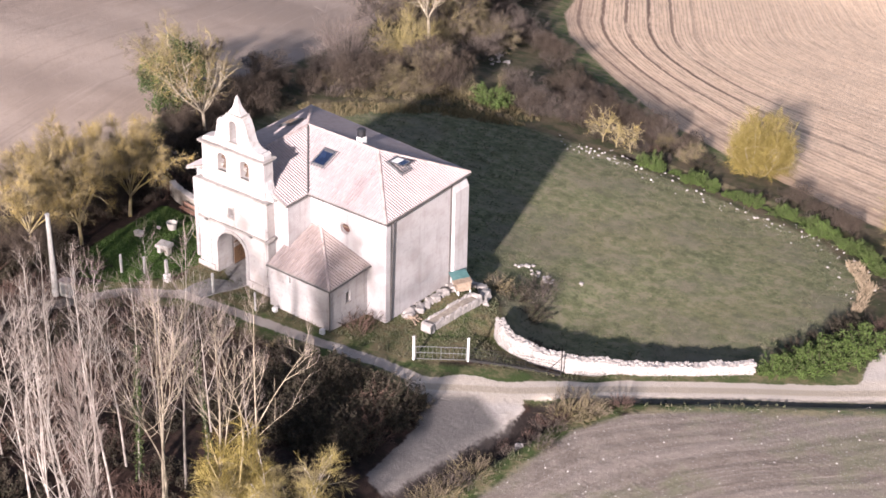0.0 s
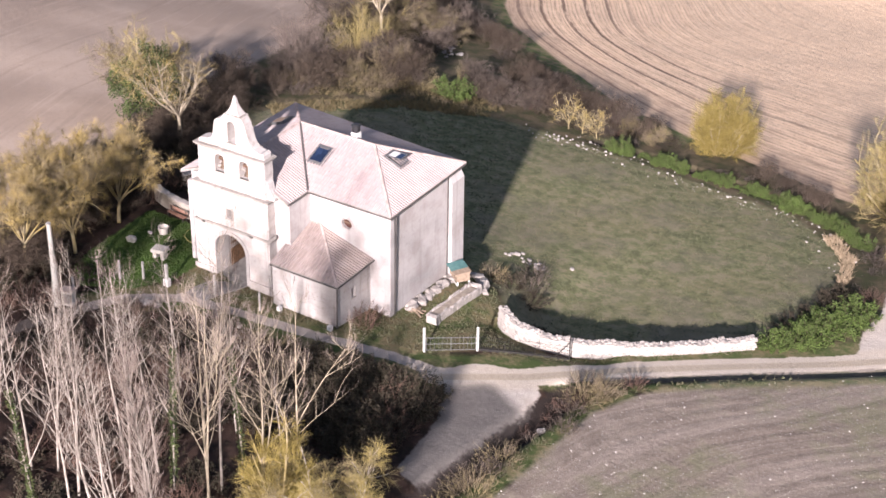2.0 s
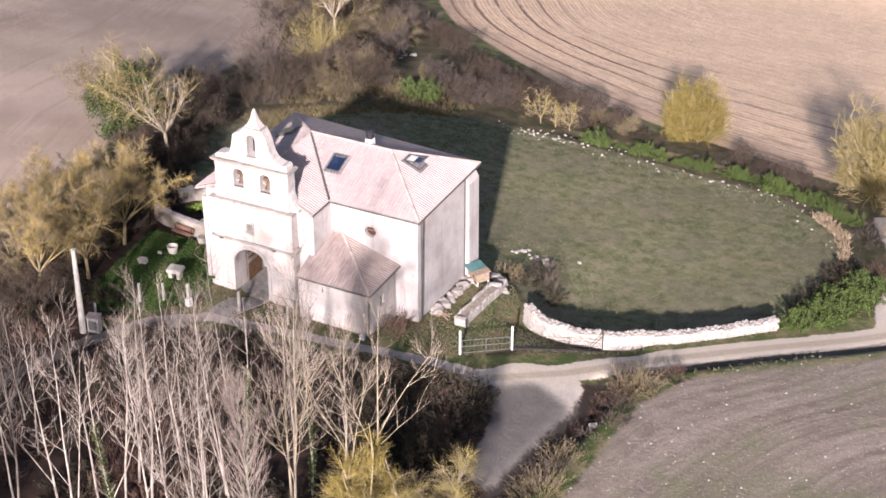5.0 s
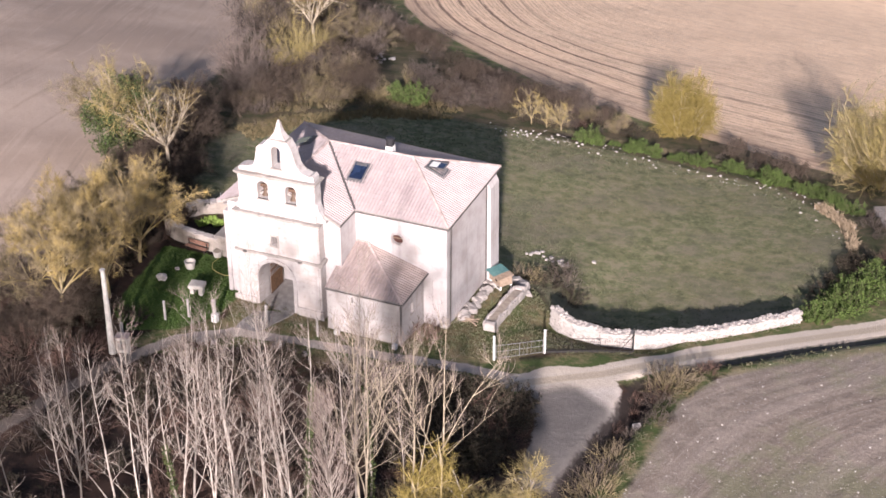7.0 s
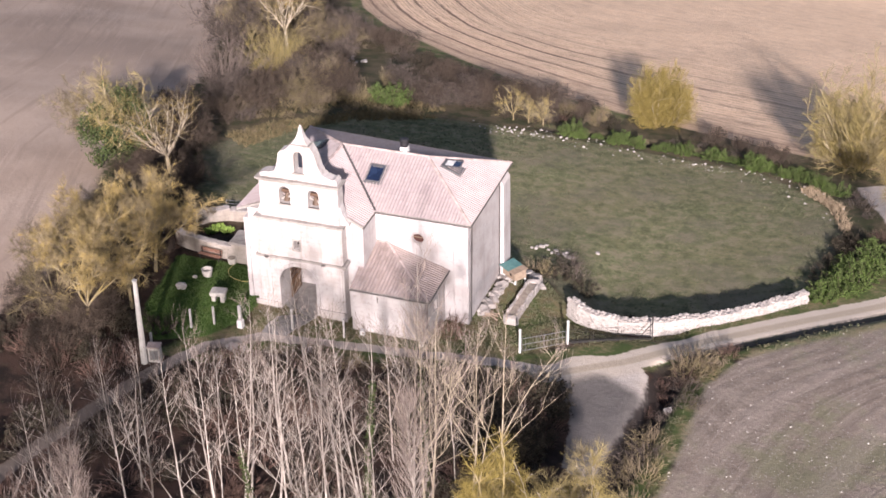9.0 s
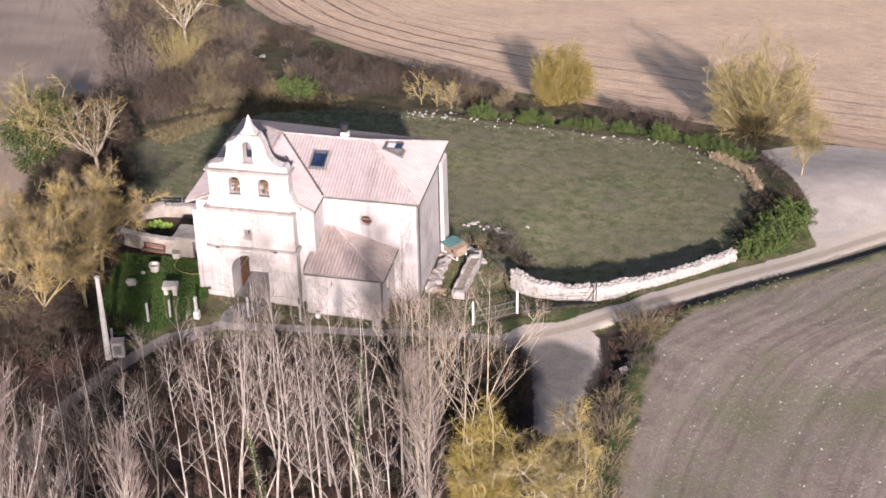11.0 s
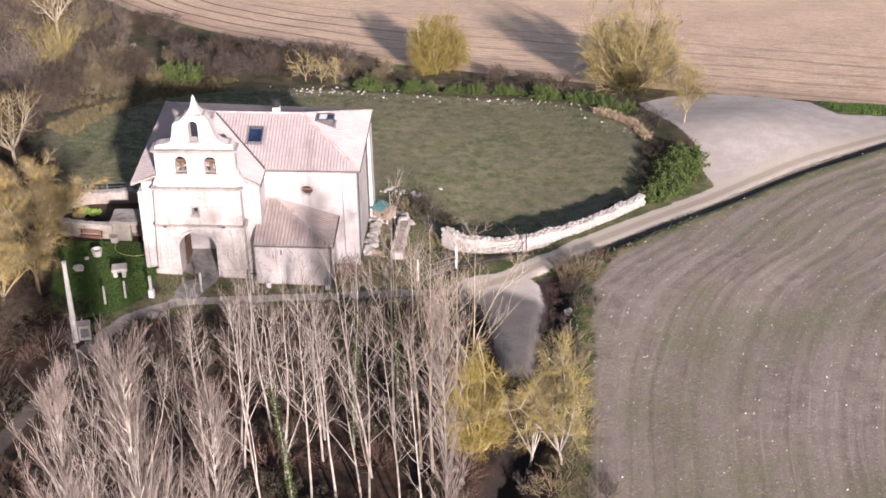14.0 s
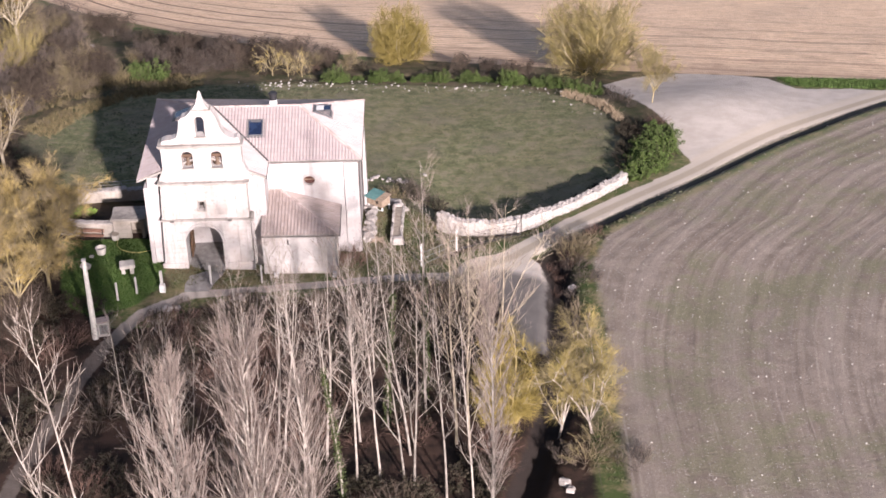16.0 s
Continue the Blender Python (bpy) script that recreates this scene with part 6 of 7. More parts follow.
def tumbled_stones():
    r2 = random.Random(4)
    line = [(2.5, 45.7), (9.6, 46.0), (15.2, 45.2), (23.6, 44.6), (29.2, 43.8), (32.5, 41.2), (35.2, 38.2), (37.0, 34.6)]
    out = []
    for x, y, a in walk_line(line, 0.05):
        if r2.random() < (0.45 if 3.5 < x < 13 else 0.74):
            continue
        s = 0.045 + 0.2 * r2.random() ** 3
        px, py = x + r2.gauss(0, 1.2), y + r2.gauss(0, 0.9) - 0.2
        out.append(Matrix.LocRotScale((px, py, ground_z(px, py) + s * 0.15), Euler((r2.uniform(-0.4, 0.4), r2.uniform(-0.4, 0.4), r2.uniform(0, 3))), (s, s * 0.8, s * 0.65)))
    joined_stones("tumbled_wall_stones", out, STONES, mat=M_LIME_MORTAR, label="line of tumbled pale wall stones in grass", category="stones")
    out = []
    for x, y, n, spread in ((15.6, 19.4, 7, 0.8), (17.2, 19.2, 9, 0.7), (17.9, 18.7, 6, 0.4), (19.6, 21.0, 2, 0.5)):
        for _ in range(n):
            s = r2.uniform(0.16, 0.4)
            px, py = x + r2.gauss(0, spread * 0.6), y + r2.gauss(0, spread * 0.4)
            out.append(Matrix.LocRotScale((px, py, ground_z(px, py) + s * 0.12), Euler((0.2, 0.1, r2.uniform(0, 3))), (s, s * 0.8, s * 0.6)))
    joined_stones("meadow_rubble", out, STONES, label="loose white stones in the meadow grass", category="stones")
    out = []
    for _ in range(2900):
        x, y = r2.uniform(32, 72), r2.uniform(-40, 38)
        ry = float(np.interp(x, [p[0] for p in ROAD], [p[1] for p in ROAD]))
        if y > ry - 3.5 or x < float(np.interp(y, (-60, -20, -8, 0, 4, 8), (30.5, 31.5, 32, 32, 33.5, 36))):
            continue
        s = 0.024 + 0.065 * r2.random() ** 4
        out.append(Matrix.LocRotScale((x, y, ground_z(x, y) + s * 0.2), Euler((r2.uniform(-0.5, 0.5), r2.uniform(-0.5, 0.5), r2.uniform(0, 3))), (s * 1.3, s, s * 0.7)))
    joined_stones("field_stones", out, STONES[:3], mat=M_WHITE_STONE, label="pale stones scattered over the bare field", category="stones")
    out = []
    for x, y, a in walk_line([(-18.6, 17.2), (-16.6, 13.2), (-14.6, 9.8), (-11.8, 7.0)], 0.09):
        s = 0.12 + 0.4 * r2.random() ** 2
        px, py = x + r2.gauss(0, 0.75), y + r2.gauss(0, 0.6)
        out.append(Matrix.LocRotScale((px, py, ground_z(px, py) + s * 0.2), Euler((r2.uniform(-0.4, 0.4), r2.uniform(-0.4, 0.4), r2.uniform(0, 3))), (s, s * 0.8, s * 0.6)))
    joined_stones("collapsed_wall_rubble", out, STONES, mat=M_RAMP, label="grey rubble of a collapsed wall among bushes", category="stones")
    out = []
    for x, y, a in walk_line([(-22.6, 71.5), (-19.5, 66.5), (-16.8, 62.6)], 0.08):
        s = 0.15 + 0.45 * r2.random() ** 2
        px, py = x + r2.gauss(0, 0.9), y + r2.gauss(0, 0.7)
        out.append(Matrix.LocRotScale((px, py, ground_z(px, py) + s * 0.2), Euler((r2.uniform(-0.4, 0.4), r2.uniform(-0.4, 0.4), r2.uniform(0, 3))), (s, s * 0.8, s * 0.6)))
    joined_stones("stream_bank_rubble", out[::4], STONES, mat=M_RAMP, label="grey stones heaped along the overgrown stream bank", category="stones")
    # rubble heaped against the church's east side
    for k in range(26):
        f = k / 25
        x, y = 15.25 + r2.uniform(-0.25, 0.35), 4.4 + 6.6 * f
        s = r2.uniform(0.35, 0.75)
        ob = new("rubble_block", STONES[k % 8])
        ob.matrix_basis = Matrix.LocRotScale((x, y, ground_z(x, y) + s * 0.18), Euler((r2.uniform(-0.3, 0.3), r2.uniform(-0.3, 0.3), r2.uniform(0, 3))), (s, s * 0.75, s * 0.6))
        tagged(ob, "loose pale building stone against the church wall", "stone", "rubble beside the church")
    for x, y, s in ((15.1, 12.2, 0.8), (15.9, 12.4, 0.7), (16.5, 12.1, 0.8), (17.1, 11.5, 0.8), (17.5, 10.9, 0.9), (17.3, 11.3, 0.6), (18.1, 10.2, 0.5), (16.9, 12.0, 0.6), (15.5, 12.0, 0.7), (30.4, -3.6, 0.6), (5.8, -5.4, 0.5), (6.4, -5.6, 0.6), (7.2, -5.7, 0.5), (8.0, -5.6, 0.4), (1.2, -7.2, 0.7), (1.9, -6.9, 0.5), (23.4, -25.2, 0.4), (23.8, -26.6, 0.45), (24.2, -23.4, 0.3), (27.6, -29.8, 0.6), (27.9, -30.6, 0.5)):
        ob = new("loose_stone", STONES[int(s * 10) % 8])
        ob.matrix_basis = Matrix.LocRotScale((x, y, ground_z(x, y) + s * 0.2), Euler((0.2, 0.1, x)), (s, s * 0.8, s * 0.7))
        tagged(ob, "single pale stone lying on the ground", "stone", "loose stones")


tumbled_stones()


def masonry_run(name, label, line, hgt, thick, drop=0.3):
    """A rough garden wall of mortared stone with a slab coping."""
    wall = holder(name, 0, 0, 0, label, "wall")
    wall.matrix_basis = Matrix()
    r2 = random.Random(int(line[0][0] * 10) + 900)
    for (ax, ay), (bx, by) in zip(line[:-1], line[1:]):
        a = math.atan2(by - ay, bx - ax)
        d = math.hypot(bx - ax, by - ay)
        top = max(ground_z(ax, ay), ground_z(bx, by)) + hgt
        low = min(ground_z(ax, ay), ground_z(bx, by)) - drop
        m = Matrix.Translation((ax, ay, 0)) @ Matrix.Rotation(a, 4, "Z")
        bm = bmesh.new()
        add_box(bm, 0, -thick / 2, low, d, thick / 2, top)
        bmesh.ops.subdivide_edges(bm, edges=bm.edges, cuts=6, use_grid_fill=True)
        rough(bm, 0.05, 1.4)
        bm.transform(m)
        part("wall_body", bm, M_RUBBLE, wall)
        n = max(2, int(d / 0.55))
        for k in range(n):
            ob = new("coping_stone", STONES[(k * 3) % 8])
            ob.parent = wall
            ob.matrix_basis = m @ Matrix.LocRotScale(((k + 0.5) * d / n, 0, top + 0.04), Euler((r2.uniform(-0.05, 0.05), r2.uniform(-0.06, 0.06), r2.uniform(-0.08, 0.08))), (d / n * 1.02, thick * 1.25, 0.17))
    return wall


M_RUBBLE = wall_material("mortared_rubble", (0.33, 0.3, 0.27), (0.17, 0.15, 0.13), (0.26, 0.23, 0.2), 0.7)
masonry_run("garden_wall", "low mortared stone wall behind the garden bench", [(-9.7, 6.7), (-8.6, 6.2), (-6.6, 5.7), (-4.5, 5.5)], 1.15, 0.4)
masonry_run("garden_wall", "pale stone wall enclosing the kitchen garden", [(-10.0, 10.2), (-9.4, 11.4), (-8.0, 12.3), (-4.6, 12.9), (-1.0, 13.4)], 0.9, 0.5)


def garden_shed():
    x, y = -3.2, 5.9
    z = ground_z(x, y)
    shed = holder("garden_outhouse", x, y, z, "small stone outhouse with a slab roof and dark doorway", "outbuilding")
    part("wall", prism([(-1.2, -0.4), (1.15, -0.4), (1.15, 1.75), (-1.2, 1.75)], -0.9, -0.6, [[(0.15, -0.02), (0.95, -0.02), (0.95, 1.55), (0.15, 1.55)]]), M_RUBBLE, shed)
    for b in ((-1.2, -0.6, -0.95, 0.8), (0.9, -0.6, 1.15, 0.8)):
        part("wall", box(b[0], b[1], -0.5, b[2], b[3], 1.75), M_RUBBLE, shed)
    part("wall", box(-0.95, 0.6, -0.6, 0.9, 0.8, 1.75), M_RUBBLE, shed)
    part("door", box(0.9, -0.6, 0.0, 0.96, 0.1, 1.54, 0.01), M_DARK_WOOD, shed, "dark wooden plank door standing open")
    part("floor_slab", box(-0.95, -0.6, -0.3, 0.9, 0.6, -0.02), M_MORTAR, shed)
    bm = box(-1.35, -1.05, 1.75, 1.3, 0.95, 1.92)
    bmesh.ops.subdivide_edges(bm, edges=bm.edges, cuts=5, use_grid_fill=True)
    rough(bm, 0.06, 1.6)
    part("roof", bm, M_CORNICE, shed, "rough grey slab roof")


garden_shed()


def kitchen_garden():
    r2 = random.Random(77)
    for x, y, n in ((-8.0, 10.2, 260), (-7.2, 10.0, 160), (-8.3, 9.4, 120)):
        lv = Wood()
        for _ in range(n):
            q = r2.uniform(0, 6.3)
            p = Vector((math.cos(q) * r2.random() * 0.45, math.sin(q) * r2.random() * 0.45, 0.02))
            lv.leaf(p, Vector((math.cos(q) * 0.7, math.sin(q) * 0.7, r2.uniform(0.5, 1.2))).normalized(), 0.06, r2.uniform(0.2, 0.45), r2)
        ob = lists_object("leafy_greens", lv.verts, lv.faces, M_SALAD)
        ob.location = (x, y, ground_z(x, y))
        tagged(ob, "bright green leafy vegetables in the walled plot", "vegetables", "greens in the kitchen garden")


M_SALAD = leaf_material("fresh_green_leaves", (0.1, 0.16, 0.03), (0.17, 0.25, 0.05), (0.12, 0.18, 0.04))
kitchen_garden()


def bench():
    x, y = -6.1, 4.9
    b = holder("garden_bench", x, y, ground_z(x, y), "red-brown wooden garden bench against a stone wall", "bench", rz=-7)
    for k in range(3):
        part("seat_slat", box(-0.95, -0.32 + 0.13 * k, 0.43, 0.95, -0.22 + 0.13 * k, 0.47, 0.008), M_RED_WOOD, b)
    for k in range(2):
        part("back_slat", box(-0.95, 0.1, 0.58 + 0.17 * k, 0.95, 0.14, 0.7 + 0.17 * k, 0.008), M_RED_WOOD, b)
    for sx in (-0.8, 0.8):
        part("leg", box(sx - 0.04, -0.3, 0, sx + 0.04, -0.22, 0.43, 0.006), M_IRON, b)
        part("leg", box(sx - 0.04, 0.06, 0, sx + 0.04, 0.1, 0.9, 0.006), M_IRON, b)


bench()


def garden_stones():
    r2 = random.Random(12)
    z = ground_z(-5.6, -0.9)
    ob = rock("boulder", r2, 0.48, M_WHITE_STONE, at=(-5.6, -0.9, z + 0.2))
    tagged(ob, "rounded white boulder on the lawn", "stone")
    # old font, hollowed
    x, y = -4.9, 1.8
    font = holder("stone_font", x, y, ground_z(x, y), "old round stone font standing on the lawn", "font")
    bm = bmesh.new()
    prof = [(0.3, -0.1), (0.32, 0.1), (0.4, 0.5), (0.42, 0.6), (0.34, 0.6), (0.28, 0.4), (0.02, 0.35)]
    rows = [[bm.verts.new((r * math.cos(2 * math.pi * j / 16), r * math.sin(2 * math.pi * j / 16), zz)) for j in range(16)] for r, zz in prof]
    for p, q in zip(rows[:-1], rows[1:]):
        for j in range(16):
            bm.faces.new((p[j], p[(j + 1) % 16], q[(j + 1) % 16], q[j]))
    part("bowl", bm, M_WHITE_STONE, font)
    x, y = -2.4, -1.5
    table = holder("stone_table", x, y, ground_z(x, y), "thick-topped pale stone table on the lawn", "table", rz=12)
    bm = box(-0.55, -0.45, 0.5, 0.55, 0.45, 0.8, 0.06)
    rough(bm, 0.05, 2.0)
    part("tabletop", bm, M_WHITE_STONE, table)
    for sx in (-0.32, 0.3):
        part("leg", box(sx - 0.15, -0.3, -0.1, sx + 0.15, 0.3, 0.5, 0.04), M_WHITE_STONE, table)
    ob = rock("small_stone", r2, 0.2, M_WHITE_STONE, at=(-5.5, 1.0, ground_z(-5.5, 1.0) + 0.16), flat=1.6)
    tagged(ob, "small upright pale stone on the lawn", "stone")
    x, y = -4.3, 4.7
    pot = holder("flower_pot", x, y, ground_z(x, y), "pale round stone planter beside the bench", "planter")
    bm = tube((0, 0, -0.05), (0, 0, 0.5), 0.26, 14, 0.34)
    part("pot", bm, M_WHITE_STONE, pot)
    part("soil", tube((0, 0, 0.5), (0, 0, 0.52), 0.28, 12), M_MORTAR, pot)
    hose = Wood()
    pts = [(-4.1, 4.5), (-4.0, 3.4), (-3.5, 2.5), (-2.9, 2.1), (-2.2, 1.95), (-1.5, 2.3), (-0.9, 2.9)]
    fine = [Vector((float(np.interp(t, range(7), [p[0] for p in pts])), float(np.interp(t, range(7), [p[1] for p in pts])), 0)) for t in np.linspace(0, 6, 31)]
    for p in fine:
        p.z = ground_z(p.x, p.y) + 0.03
    hose.tube(fine, [0.028] * len(fine), 6)
    ob = lists_object("garden_hose", hose.verts, hose.faces, M_HOSE, smooth=True)
    tagged(ob, "yellow garden hose lying on the lawn", "hose")


garden_stones()


def posts():
    for x, y, h, r in ((-2.5, -5.7, 1.5, 0.07), (-1.3, -4.6, 1.4, 0.07), (0.5, -4.2, 1.75, 0.1), (3.9, -3.1, 1.7, 0.08), (-3.8, -9.0, 1.1, 0.07), (7.6, -2.8, 1.5, 0.06)):
        p = holder("fence_post", x, y, ground_z(x, y), "weathered pale concrete fence post by the footpath", "post", "posts along the footpath")
        bm = box(-r, -r, -0.3, r, r, h, 0.015)
        part("shaft", bm, M_CONCRETE, p)
        if r == 0.1:
            part("base_block", box(-0.2, -0.2, -0.2, 0.2, 0.2, 0.6, 0.03), M_WHITE_PAINT, p, "white painted base block")
    for x, y in ((8.6, -1.9), (12.9, -1.9)):
        p = holder("planter_box", x, y, ground_z(x, y), "small white planter on the ground beside the wall", "planter", "planters by the church")
        part("pot", box(-0.16, -0.16, -0.05, 0.16, 0.16, 0.35, 0.02), M_WHITE_PAINT, p)
    # ramp of worn concrete up to the doorway
    bm = bmesh.new()
    rows = []
    for x, y, z, w in ((3.34, -0.7, -0.03, 1.35), (3.2, -1.7, ground_z(3.2, -1.7) + 0.06, 1.3), (2.9, -3.0, ground_z(2.9, -3.0) + 0.05, 1.15), (2.7, -4.2, ground_z(2.7, -4.2) + 0.03, 1.1)):
        rows.append([bm.verts.new((x + sx * w, y, z + dz)) for sx, dz in ((-1, -0.5), (-1, 0.0), (1, 0.0), (1, -0.5))])
    for p, q in zip(rows[:-1], rows[1:]):
        for j in range(3):
            bm.faces.new((p[j], p[j + 1], q[j + 1], q[j]))
    ob = mesh_object("entrance_ramp", bm, M_RAMP)
    tagged(ob, "worn grey concrete ramp to the church door", "ramp")


posts()


def utility_pole():
    x, y = -3.2, -11.2
    p = holder("utility_pole", x, y, ground_z(x, y), "tapered white concrete utility pole", "pole")
    bm = bmesh.new()
    add_tube(bm, (0, 0, -0.5), (0, 0, 6.35), 0.24, 8, 0.14)
    part("shaft", bm, M_POST, p)
    part("cap", box(-0.15, -0.15, 6.35, 0.15, 0.15, 6.42, 0.02), M_CONCRETE, p)
    x, y = -2.7, -10.6
    c = holder("meter_cabinet", x, y, ground_z(x, y), "pale masonry meter cabinet beside the pole", "cabinet", rz=15)
    part("body", box(-0.4, -0.3, -0.2, 0.4, 0.3, 1.15, 0.02), M_POST, c)
    part("lid", box(-0.46, -0.36, 1.15, 0.46, 0.36, 1.23, 0.02), M_RIDGE, c, "red tile lid")
    part("door", box(-0.28, -0.33, 0.25, 0.28, -0.3, 0.95, 0.01), M_ZINC, c)


utility_pole()


def hen_house():
    x, y = 16.0, 10.1
    h = holder("hen_house", x, y, ground_z(x, y), "small pine hen house with a teal cover", "hen house", rz=-38)
    part("body", box(-0.75, -0.5, 0.45, 0.75, 0.5, 1.2, 0.02), M_PALE_WOOD, h)
    for k in range(7):
        part("board", box(-0.74 + 0.213 * k, -0.53, 0.47, -0.56 + 0.213 * k, -0.5, 1.18), M_PALE_WOOD, h)
    # dark plate on the boards stands for the unlit hole
    part("opening", box(0.1, -0.545, 0.7, 0.36, -0.53, 0.98), M_DARK_VOID, h)
    for sx in (-0.68, 0.68):
        for sy in (-0.44, 0.44):
            part("leg", box(sx - 0.05, sy - 0.05, -0.2, sx + 0.05, sy + 0.05, 0.45), M_WHITE_PAINT, h)
    part("rail", box(-0.72, -0.5, 0.1, 0.72, -0.45, 0.18), M_WHITE_PAINT, h)
    bm = box(-0.9, -0.62, 1.2, 0.25, 0.66, 1.27)
    bm.transform(Matrix.Rotation(radians(6), 4, "X"))
    part("cover", bm, M_TEAL, h, "faded teal sheet cover")
    bm = box(0.25, -0.62, 1.2, 0.9, 0.66, 1.26)
    bm.transform(Matrix.Rotation(radians(6), 4, "X"))
    part("roof_board", bm, M_PALE_WOOD, h)


hen_house()


def stone_trough():
    """A low double-skinned wall filled with earth."""
    ax, ay, bx, by = 17.4, 4.0, 17.6, 9.6
    t = holder("raised_bed", ax, ay, 0, "long low stone-edged bed filled with dry earth", "raised bed")
    t.matrix_basis = Matrix()
    r2 = random.Random(21)
    n = 11
    for k in range(n):
        for o in (-0.36, 0.36):
            f = (k + 0.5) / n
            x, y = ax + (bx - ax) * f + o, ay + (by - ay) * f
            ob = new("edge_stone", STONES[(k * 2 + (o > 0)) % 8])
            ob.parent = t
            ob.matrix_basis = Matrix.LocRotScale((x, y, ground_z(x, y) + 0.22), Euler((0, r2.uniform(-0.05, 0.05), r2.uniform(-0.06, 0.06))), (0.2, 0.53, 0.7))
    for yy, s in ((ay - 0.1, 0.95), (by + 0.1, 0.95)):
        ob = new("end_stone", STONES[3])
        ob.parent = t
        ob.matrix_basis = Matrix.LocRotScale((17.5, yy, ground_z(17.5, yy) + 0.24), Euler((0, 0, 0.05)), (s, 0.4, 0.75))
    bm = bmesh.new()
    vs = []
    for f in (0, 0.25, 0.5, 0.75, 1):
        x, y = ax + (bx - ax) * f, ay + (by - ay) * f
        z = ground_z(x, y) + 0.5
        vs.append([bm.verts.new((x + o, y, z + dz)) for o, dz in ((-0.3, -0.7), (-0.3, 0), (0.3, 0), (0.3, -0.7))])
    for p, q in zip(vs[:-1], vs[1:]):
        for j in range(3):
            bm.faces.new((p[j], p[j + 1], q[j + 1], q[j]))
    part("earth_fill", bm, M_MORTAR, t)


stone_trough()


def gate_and_fence():
    a, b = Vector((19.35, -0.05, 0)), Vector((22.05, 2.5, 0))
    for p in (a, b):
        p.z = ground_z(p.x, p.y)
    for p in (a, b):
        g = holder("gate_post", p.x, p.y, p.z, "square white-painted gate post", "post", "gate posts")
        part("shaft", box(-0.065, -0.065, -0.3, 0.065, 0.065, 1.85, 0.012), M_WHITE_PAINT, g)
        part("cap", box(-0.08, -0.08, 1.85, 0.08, 0.08, 1.89, 0.01), M_WHITE_PAINT, g)
    g = holder("field_gate", 0, 0, 0, "galvanised tube gate with wire mesh", "gate")
    g.matrix_basis = Matrix()
    d = (b - a) * (1 / (b - a).length)
    for z in (0.12, 0.62, 1.1):
        part("rail", tube(a + d * 0.12 + Vector((0, 0, z)), b - d * 0.12 + Vector((0, 0, z)), 0.02, 7), M_ZINC, g)
    for k in range(13):
        p = a.lerp(b, (k + 0.5) / 13)
        part("bar", tube(p + Vector((0, 0, 0.12)), p + Vector((0, 0, 1.1)), 0.006 if k not in (0, 6, 12) else 0.02, 5), M_ZINC, g)
    f = holder("wire_fence", 0, 0, 0, "wire fence with dark posts along the verge", "fence")
    f.matrix_basis = Matrix()
    pts = [b, Vector((23.6, 3.5, 0)), Vector((25.3, 4.7, 0)), Vector((27.2, 6.2, 0))]
    for p in pts[1:]:
        p.z = ground_z(p.x, p.y)
        last = p is pts[-1]
        part("post", tube(p + Vector((0, 0, -0.3)), p + Vector((0, 0, 2.1 if last else 0.9)), 0.045 if last else 0.025, 7), M_IRON, f)
        if last:
            part("brace", tube(p + Vector((0, 0, 1.5)), p + Vector((-1.0, -0.8, 0.15)), 0.03, 6), M_IRON, f)
    for p, q in zip(pts[:-1], pts[1:]):
        for z in (0.3, 0.6, 0.9, 1.15):
            part("wire", tube(p + Vector((0, 0, z)), q + Vector((0, 0, z)), 0.012, 4), M_IRON, f)
        bm = bmesh.new()
        for o in range(14):
            m = p.lerp(q, o / 14)
            add_tube(bm, m + Vector((0, 0, 0.05)), m + Vector((0, 0, 1.15)), 0.007, 3)
        part("mesh_wires", bm, M_IRON, f)
        part("base_board", _plank(p, q, 0.2), M_IRON, f)
    # old fence on the garden's far side
    f2 = holder("garden_railing", 0, 0, 0, "thin metal railing on top of the garden wall", "railing")
    f2.matrix_basis = Matrix()
    top = ground_z(-8.0, 12.6) + 1.0
    for k in range(5):
        x = -8.4 + 1.7 * k
        part("post", tube((x, 12.6 + 0.18 * k, top - 0.3), (x, 12.6 + 0.18 * k, top + 0.55), 0.03, 6), M_ZINC, f2)
    for z in (0.3, 0.58):
        part("rail", tube((-8.4, 12.6, top + z), (-1.6, 13.32, top + z), 0.015, 5), M_ZINC, f2)


def _plank(p, q, h):
    bm = bmesh.new()
    s = (q - p).cross(Vector((0, 0, 1))).normalized() * 0.03
    vs = [bm.verts.new(c) for c in (p - s, q - s, q + s, p + s)]
    face = bm.faces.new(vs)
    out = bmesh.ops.extrude_face_region(bm, geom=[face])
    for g in out["geom"]:
        if isinstance(g, bmesh.types.BMVert):
            g.co.z += h
    return bm


gate_and_fence()


def firewood():
    r2 = random.Random(31)
    w = holder("firewood_pile", 15.9, 4.6, ground_z(15.9, 4.6), "small pile of split firewood and offcuts", "firewood")
    for k in range(12):
        a = r2.uniform(0, 3.1)
        c = Vector((r2.uniform(-0.35, 0.35), r2.uniform(-0.5, 0.5), 0.06 + 0.09 * (k // 5)))
        d = Vector((math.cos(a), math.sin(a), r2.uniform(-0.05, 0.15))) * 0.32
        part("log", tube(c - d, c + d, 0.06, 6), M_PALE_WOOD, w)


firewood()


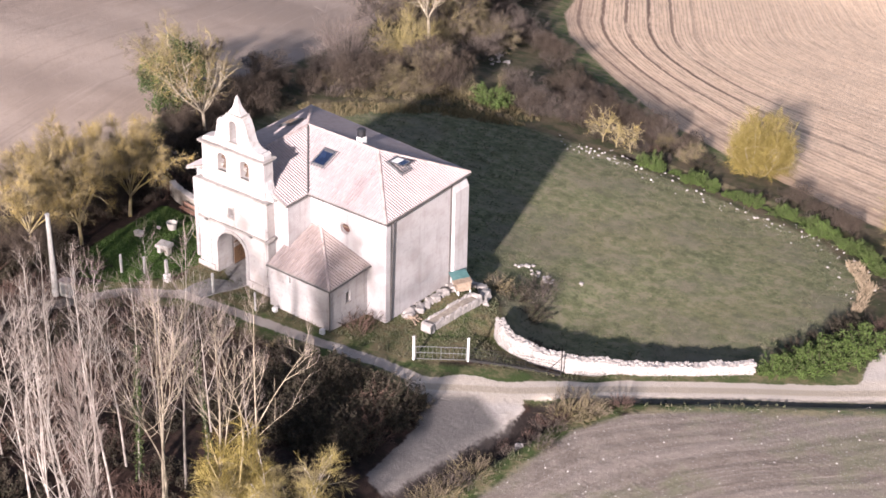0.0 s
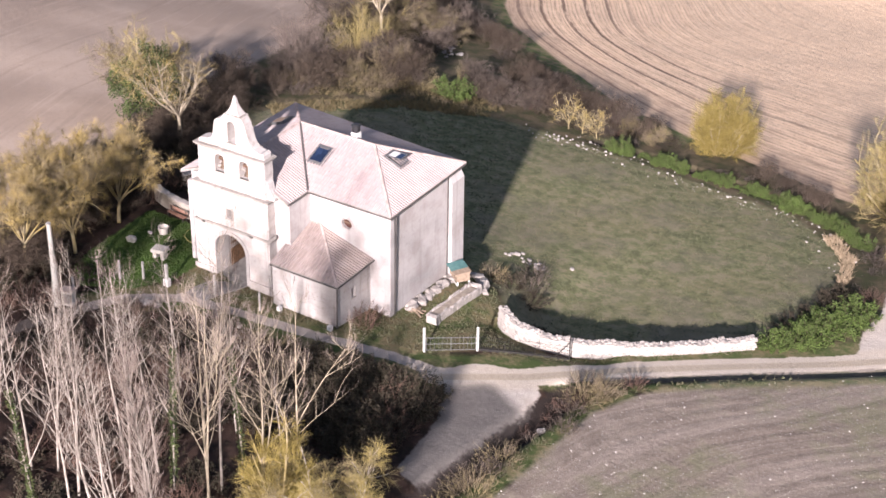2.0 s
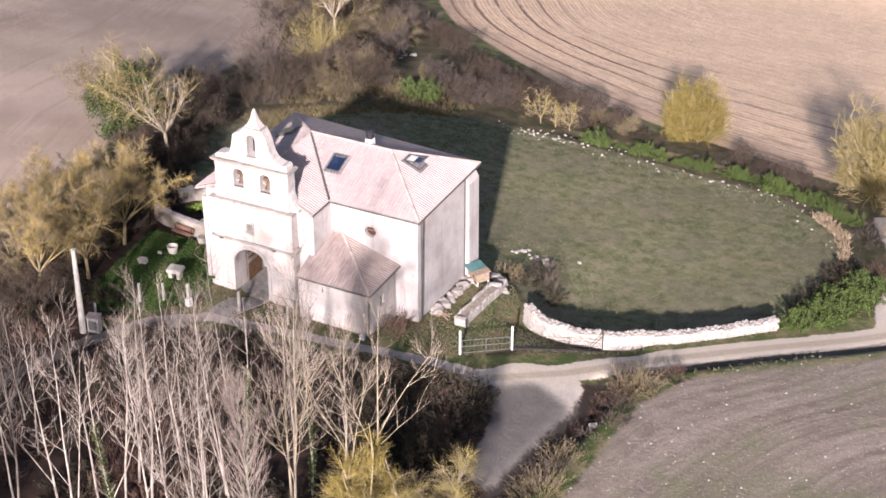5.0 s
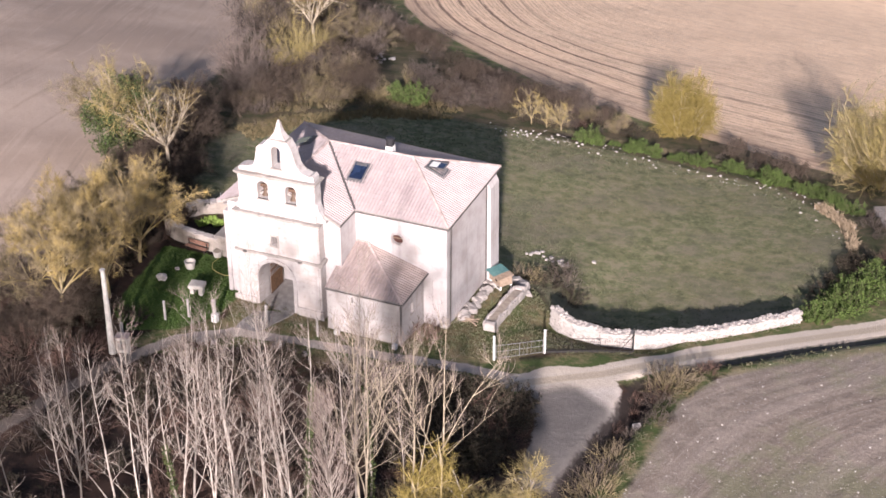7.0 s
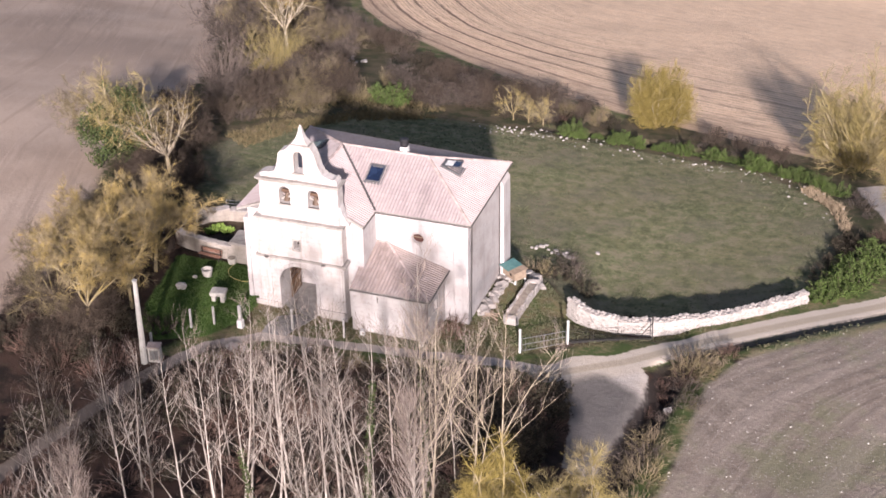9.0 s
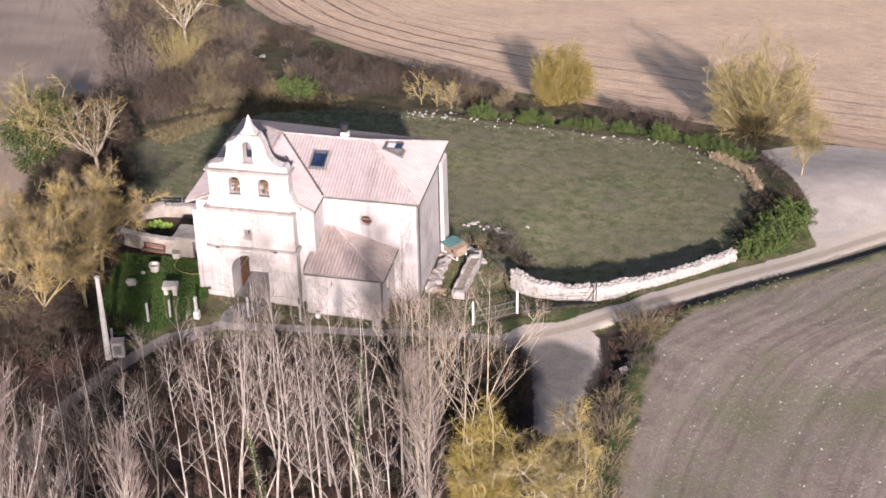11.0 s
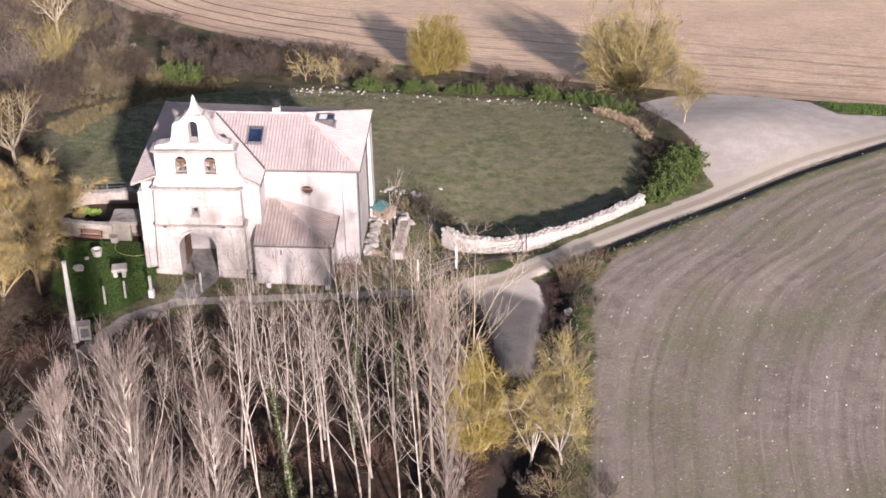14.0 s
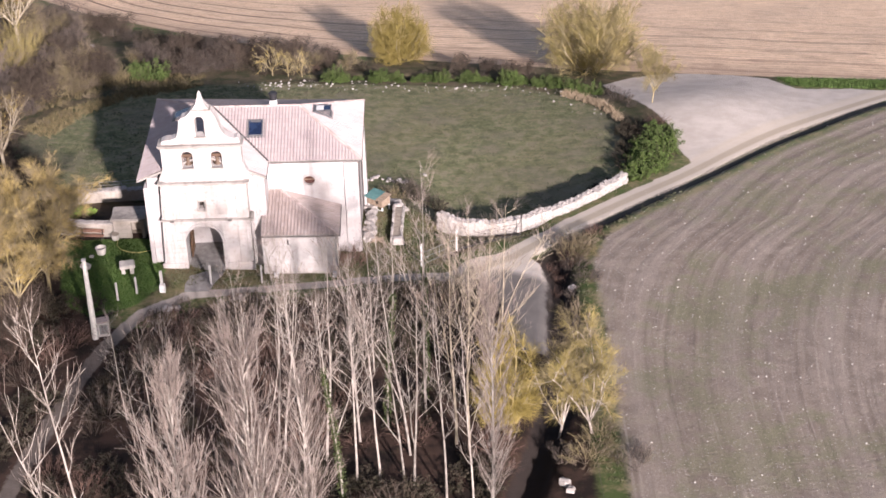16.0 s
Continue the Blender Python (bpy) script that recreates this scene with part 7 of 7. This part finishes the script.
# ---- grass and ground cover ----
def tufts(name, mat, poly, count, hgt, width, seed, label, keep=None, blades=3, clump=1):
    """Blades scattered over an outline."""
    gen = np.random.default_rng(seed)
    xs, ys = [p[0] for p in poly], [p[1] for p in poly]
    px, py = gen.uniform(min(xs), max(xs), count * 2), gen.uniform(min(ys), max(ys), count * 2)
    if clump > 1:
        px, py = (np.repeat(c[: len(c) // clump], clump) + gen.normal(0, 0.24, len(c) // clump * clump) for c in (px, py))
    ok = inside(px, py, list(poly)) > 0.05
    if keep is not None:
        ok &= keep(px, py)
    px, py = px[ok][:count], py[ok][:count]
    n = len(px)
    pz = height(px, py)
    verts = np.zeros((n * blades * 3, 3))
    for b in range(blades):
        a = gen.uniform(0, 2 * np.pi, n)
        hh = hgt * gen.uniform(0.5, 1.2, n)
        ox, oy = gen.normal(0, width * 1.5, n), gen.normal(0, width * 1.5, n)
        lx, ly = gen.normal(0, 0.45, n) * hh, gen.normal(0, 0.45, n) * hh
        for j, (sx, up) in enumerate(((-1, 0), (1, 0), (0, 1))):
            verts[b * 3 + j :: blades * 3, 0] = px + ox + np.cos(a) * width * sx + lx * up
            verts[b * 3 + j :: blades * 3, 1] = py + oy + np.sin(a) * width * sx + ly * up
            verts[b * 3 + j :: blades * 3, 2] = pz - 0.01 + hh * up
    k = n * blades
    me = bpy.data.meshes.new(name)
    me.vertices.add(k * 3)
    me.vertices.foreach_set("co", verts.ravel())
    me.loops.add(k * 3)
    me.loops.foreach_set("vertex_index", np.arange(k * 3))
    me.polygons.add(k)
    me.polygons.foreach_set("loop_start", np.arange(0, k * 3, 3))
    me.polygons.foreach_set("loop_total", np.full(k, 3))
    me.update()
    me.materials.append(mat)
    return tagged(new(name, me), label, "grass", kind="stuff")


tufts("meadow_grass", M_GRASS, MEADOW, 13000, 0.13, 0.03, 1, "short dull green winter meadow grass in tussocks", clump=4)
tufts("churchyard_grass", M_GRASS, CHURCHYARD, 5000, 0.16, 0.04, 2, "short green grass round the church")
tufts("lawn_grass", M_LAWN, GARDEN, 6000, 0.1, 0.035, 3, "mown green lawn grass in the garden")
tufts("dry_grass", M_STRAW, [(-17.5, 35), (-12, 43), (-4, 46), (-2, 49), (-6, 51), (-12, 50), (-19, 44)], 1500, 0.45, 0.035, 4, "tall tan dry grass below the hedge")
tufts("dry_grass", M_PALE_STRAW, [(33, 40.5), (36, 36.5), (37.6, 31), (38.4, 31.5), (37, 37.5), (33.8, 41.8)], 900, 0.5, 0.04, 5, "tan dry grass along the meadow's edge")
tufts("verge_grass", M_GRASS, [(22.5, 2), (27, 5.2), (32, 10.2), (37, 15.5), (36.4, 16), (31, 11), (27, 7.0), (22.5, 4)], 2000, 0.16, 0.04, 6, "rough verge grass at the foot of the wall")
tufts("verge_grass", M_GRASS, [(30.2, -30), (31.6, -30), (32, -8), (32.2, 2), (34, 5), (40, 11), (41.5, 13.5), (40, 14), (33, 7.2), (30.4, 2), (30.4, -10)], 1800, 0.2, 0.03, 7, "rough grass strip between field and track")
tufts("verge_grass", M_LAWN, [(56.8, 42.9), (55.4, 46.2), (60, 46.0), (66, 45.3), (69, 44.6), (66, 42.3), (62, 42.7)], 2500, 0.3, 0.06, 8, "bright green grass verge beside the gravel yard")
tufts("dry_grass", M_STRAW, [(-17, 30), (-15, 36), (-8, 45), (-2, 46), (-4, 43.4), (-9, 40), (-12, 35), (-14, 28)], 3200, 0.45, 0.035, 9, "brown dry grass at the meadow's corner")
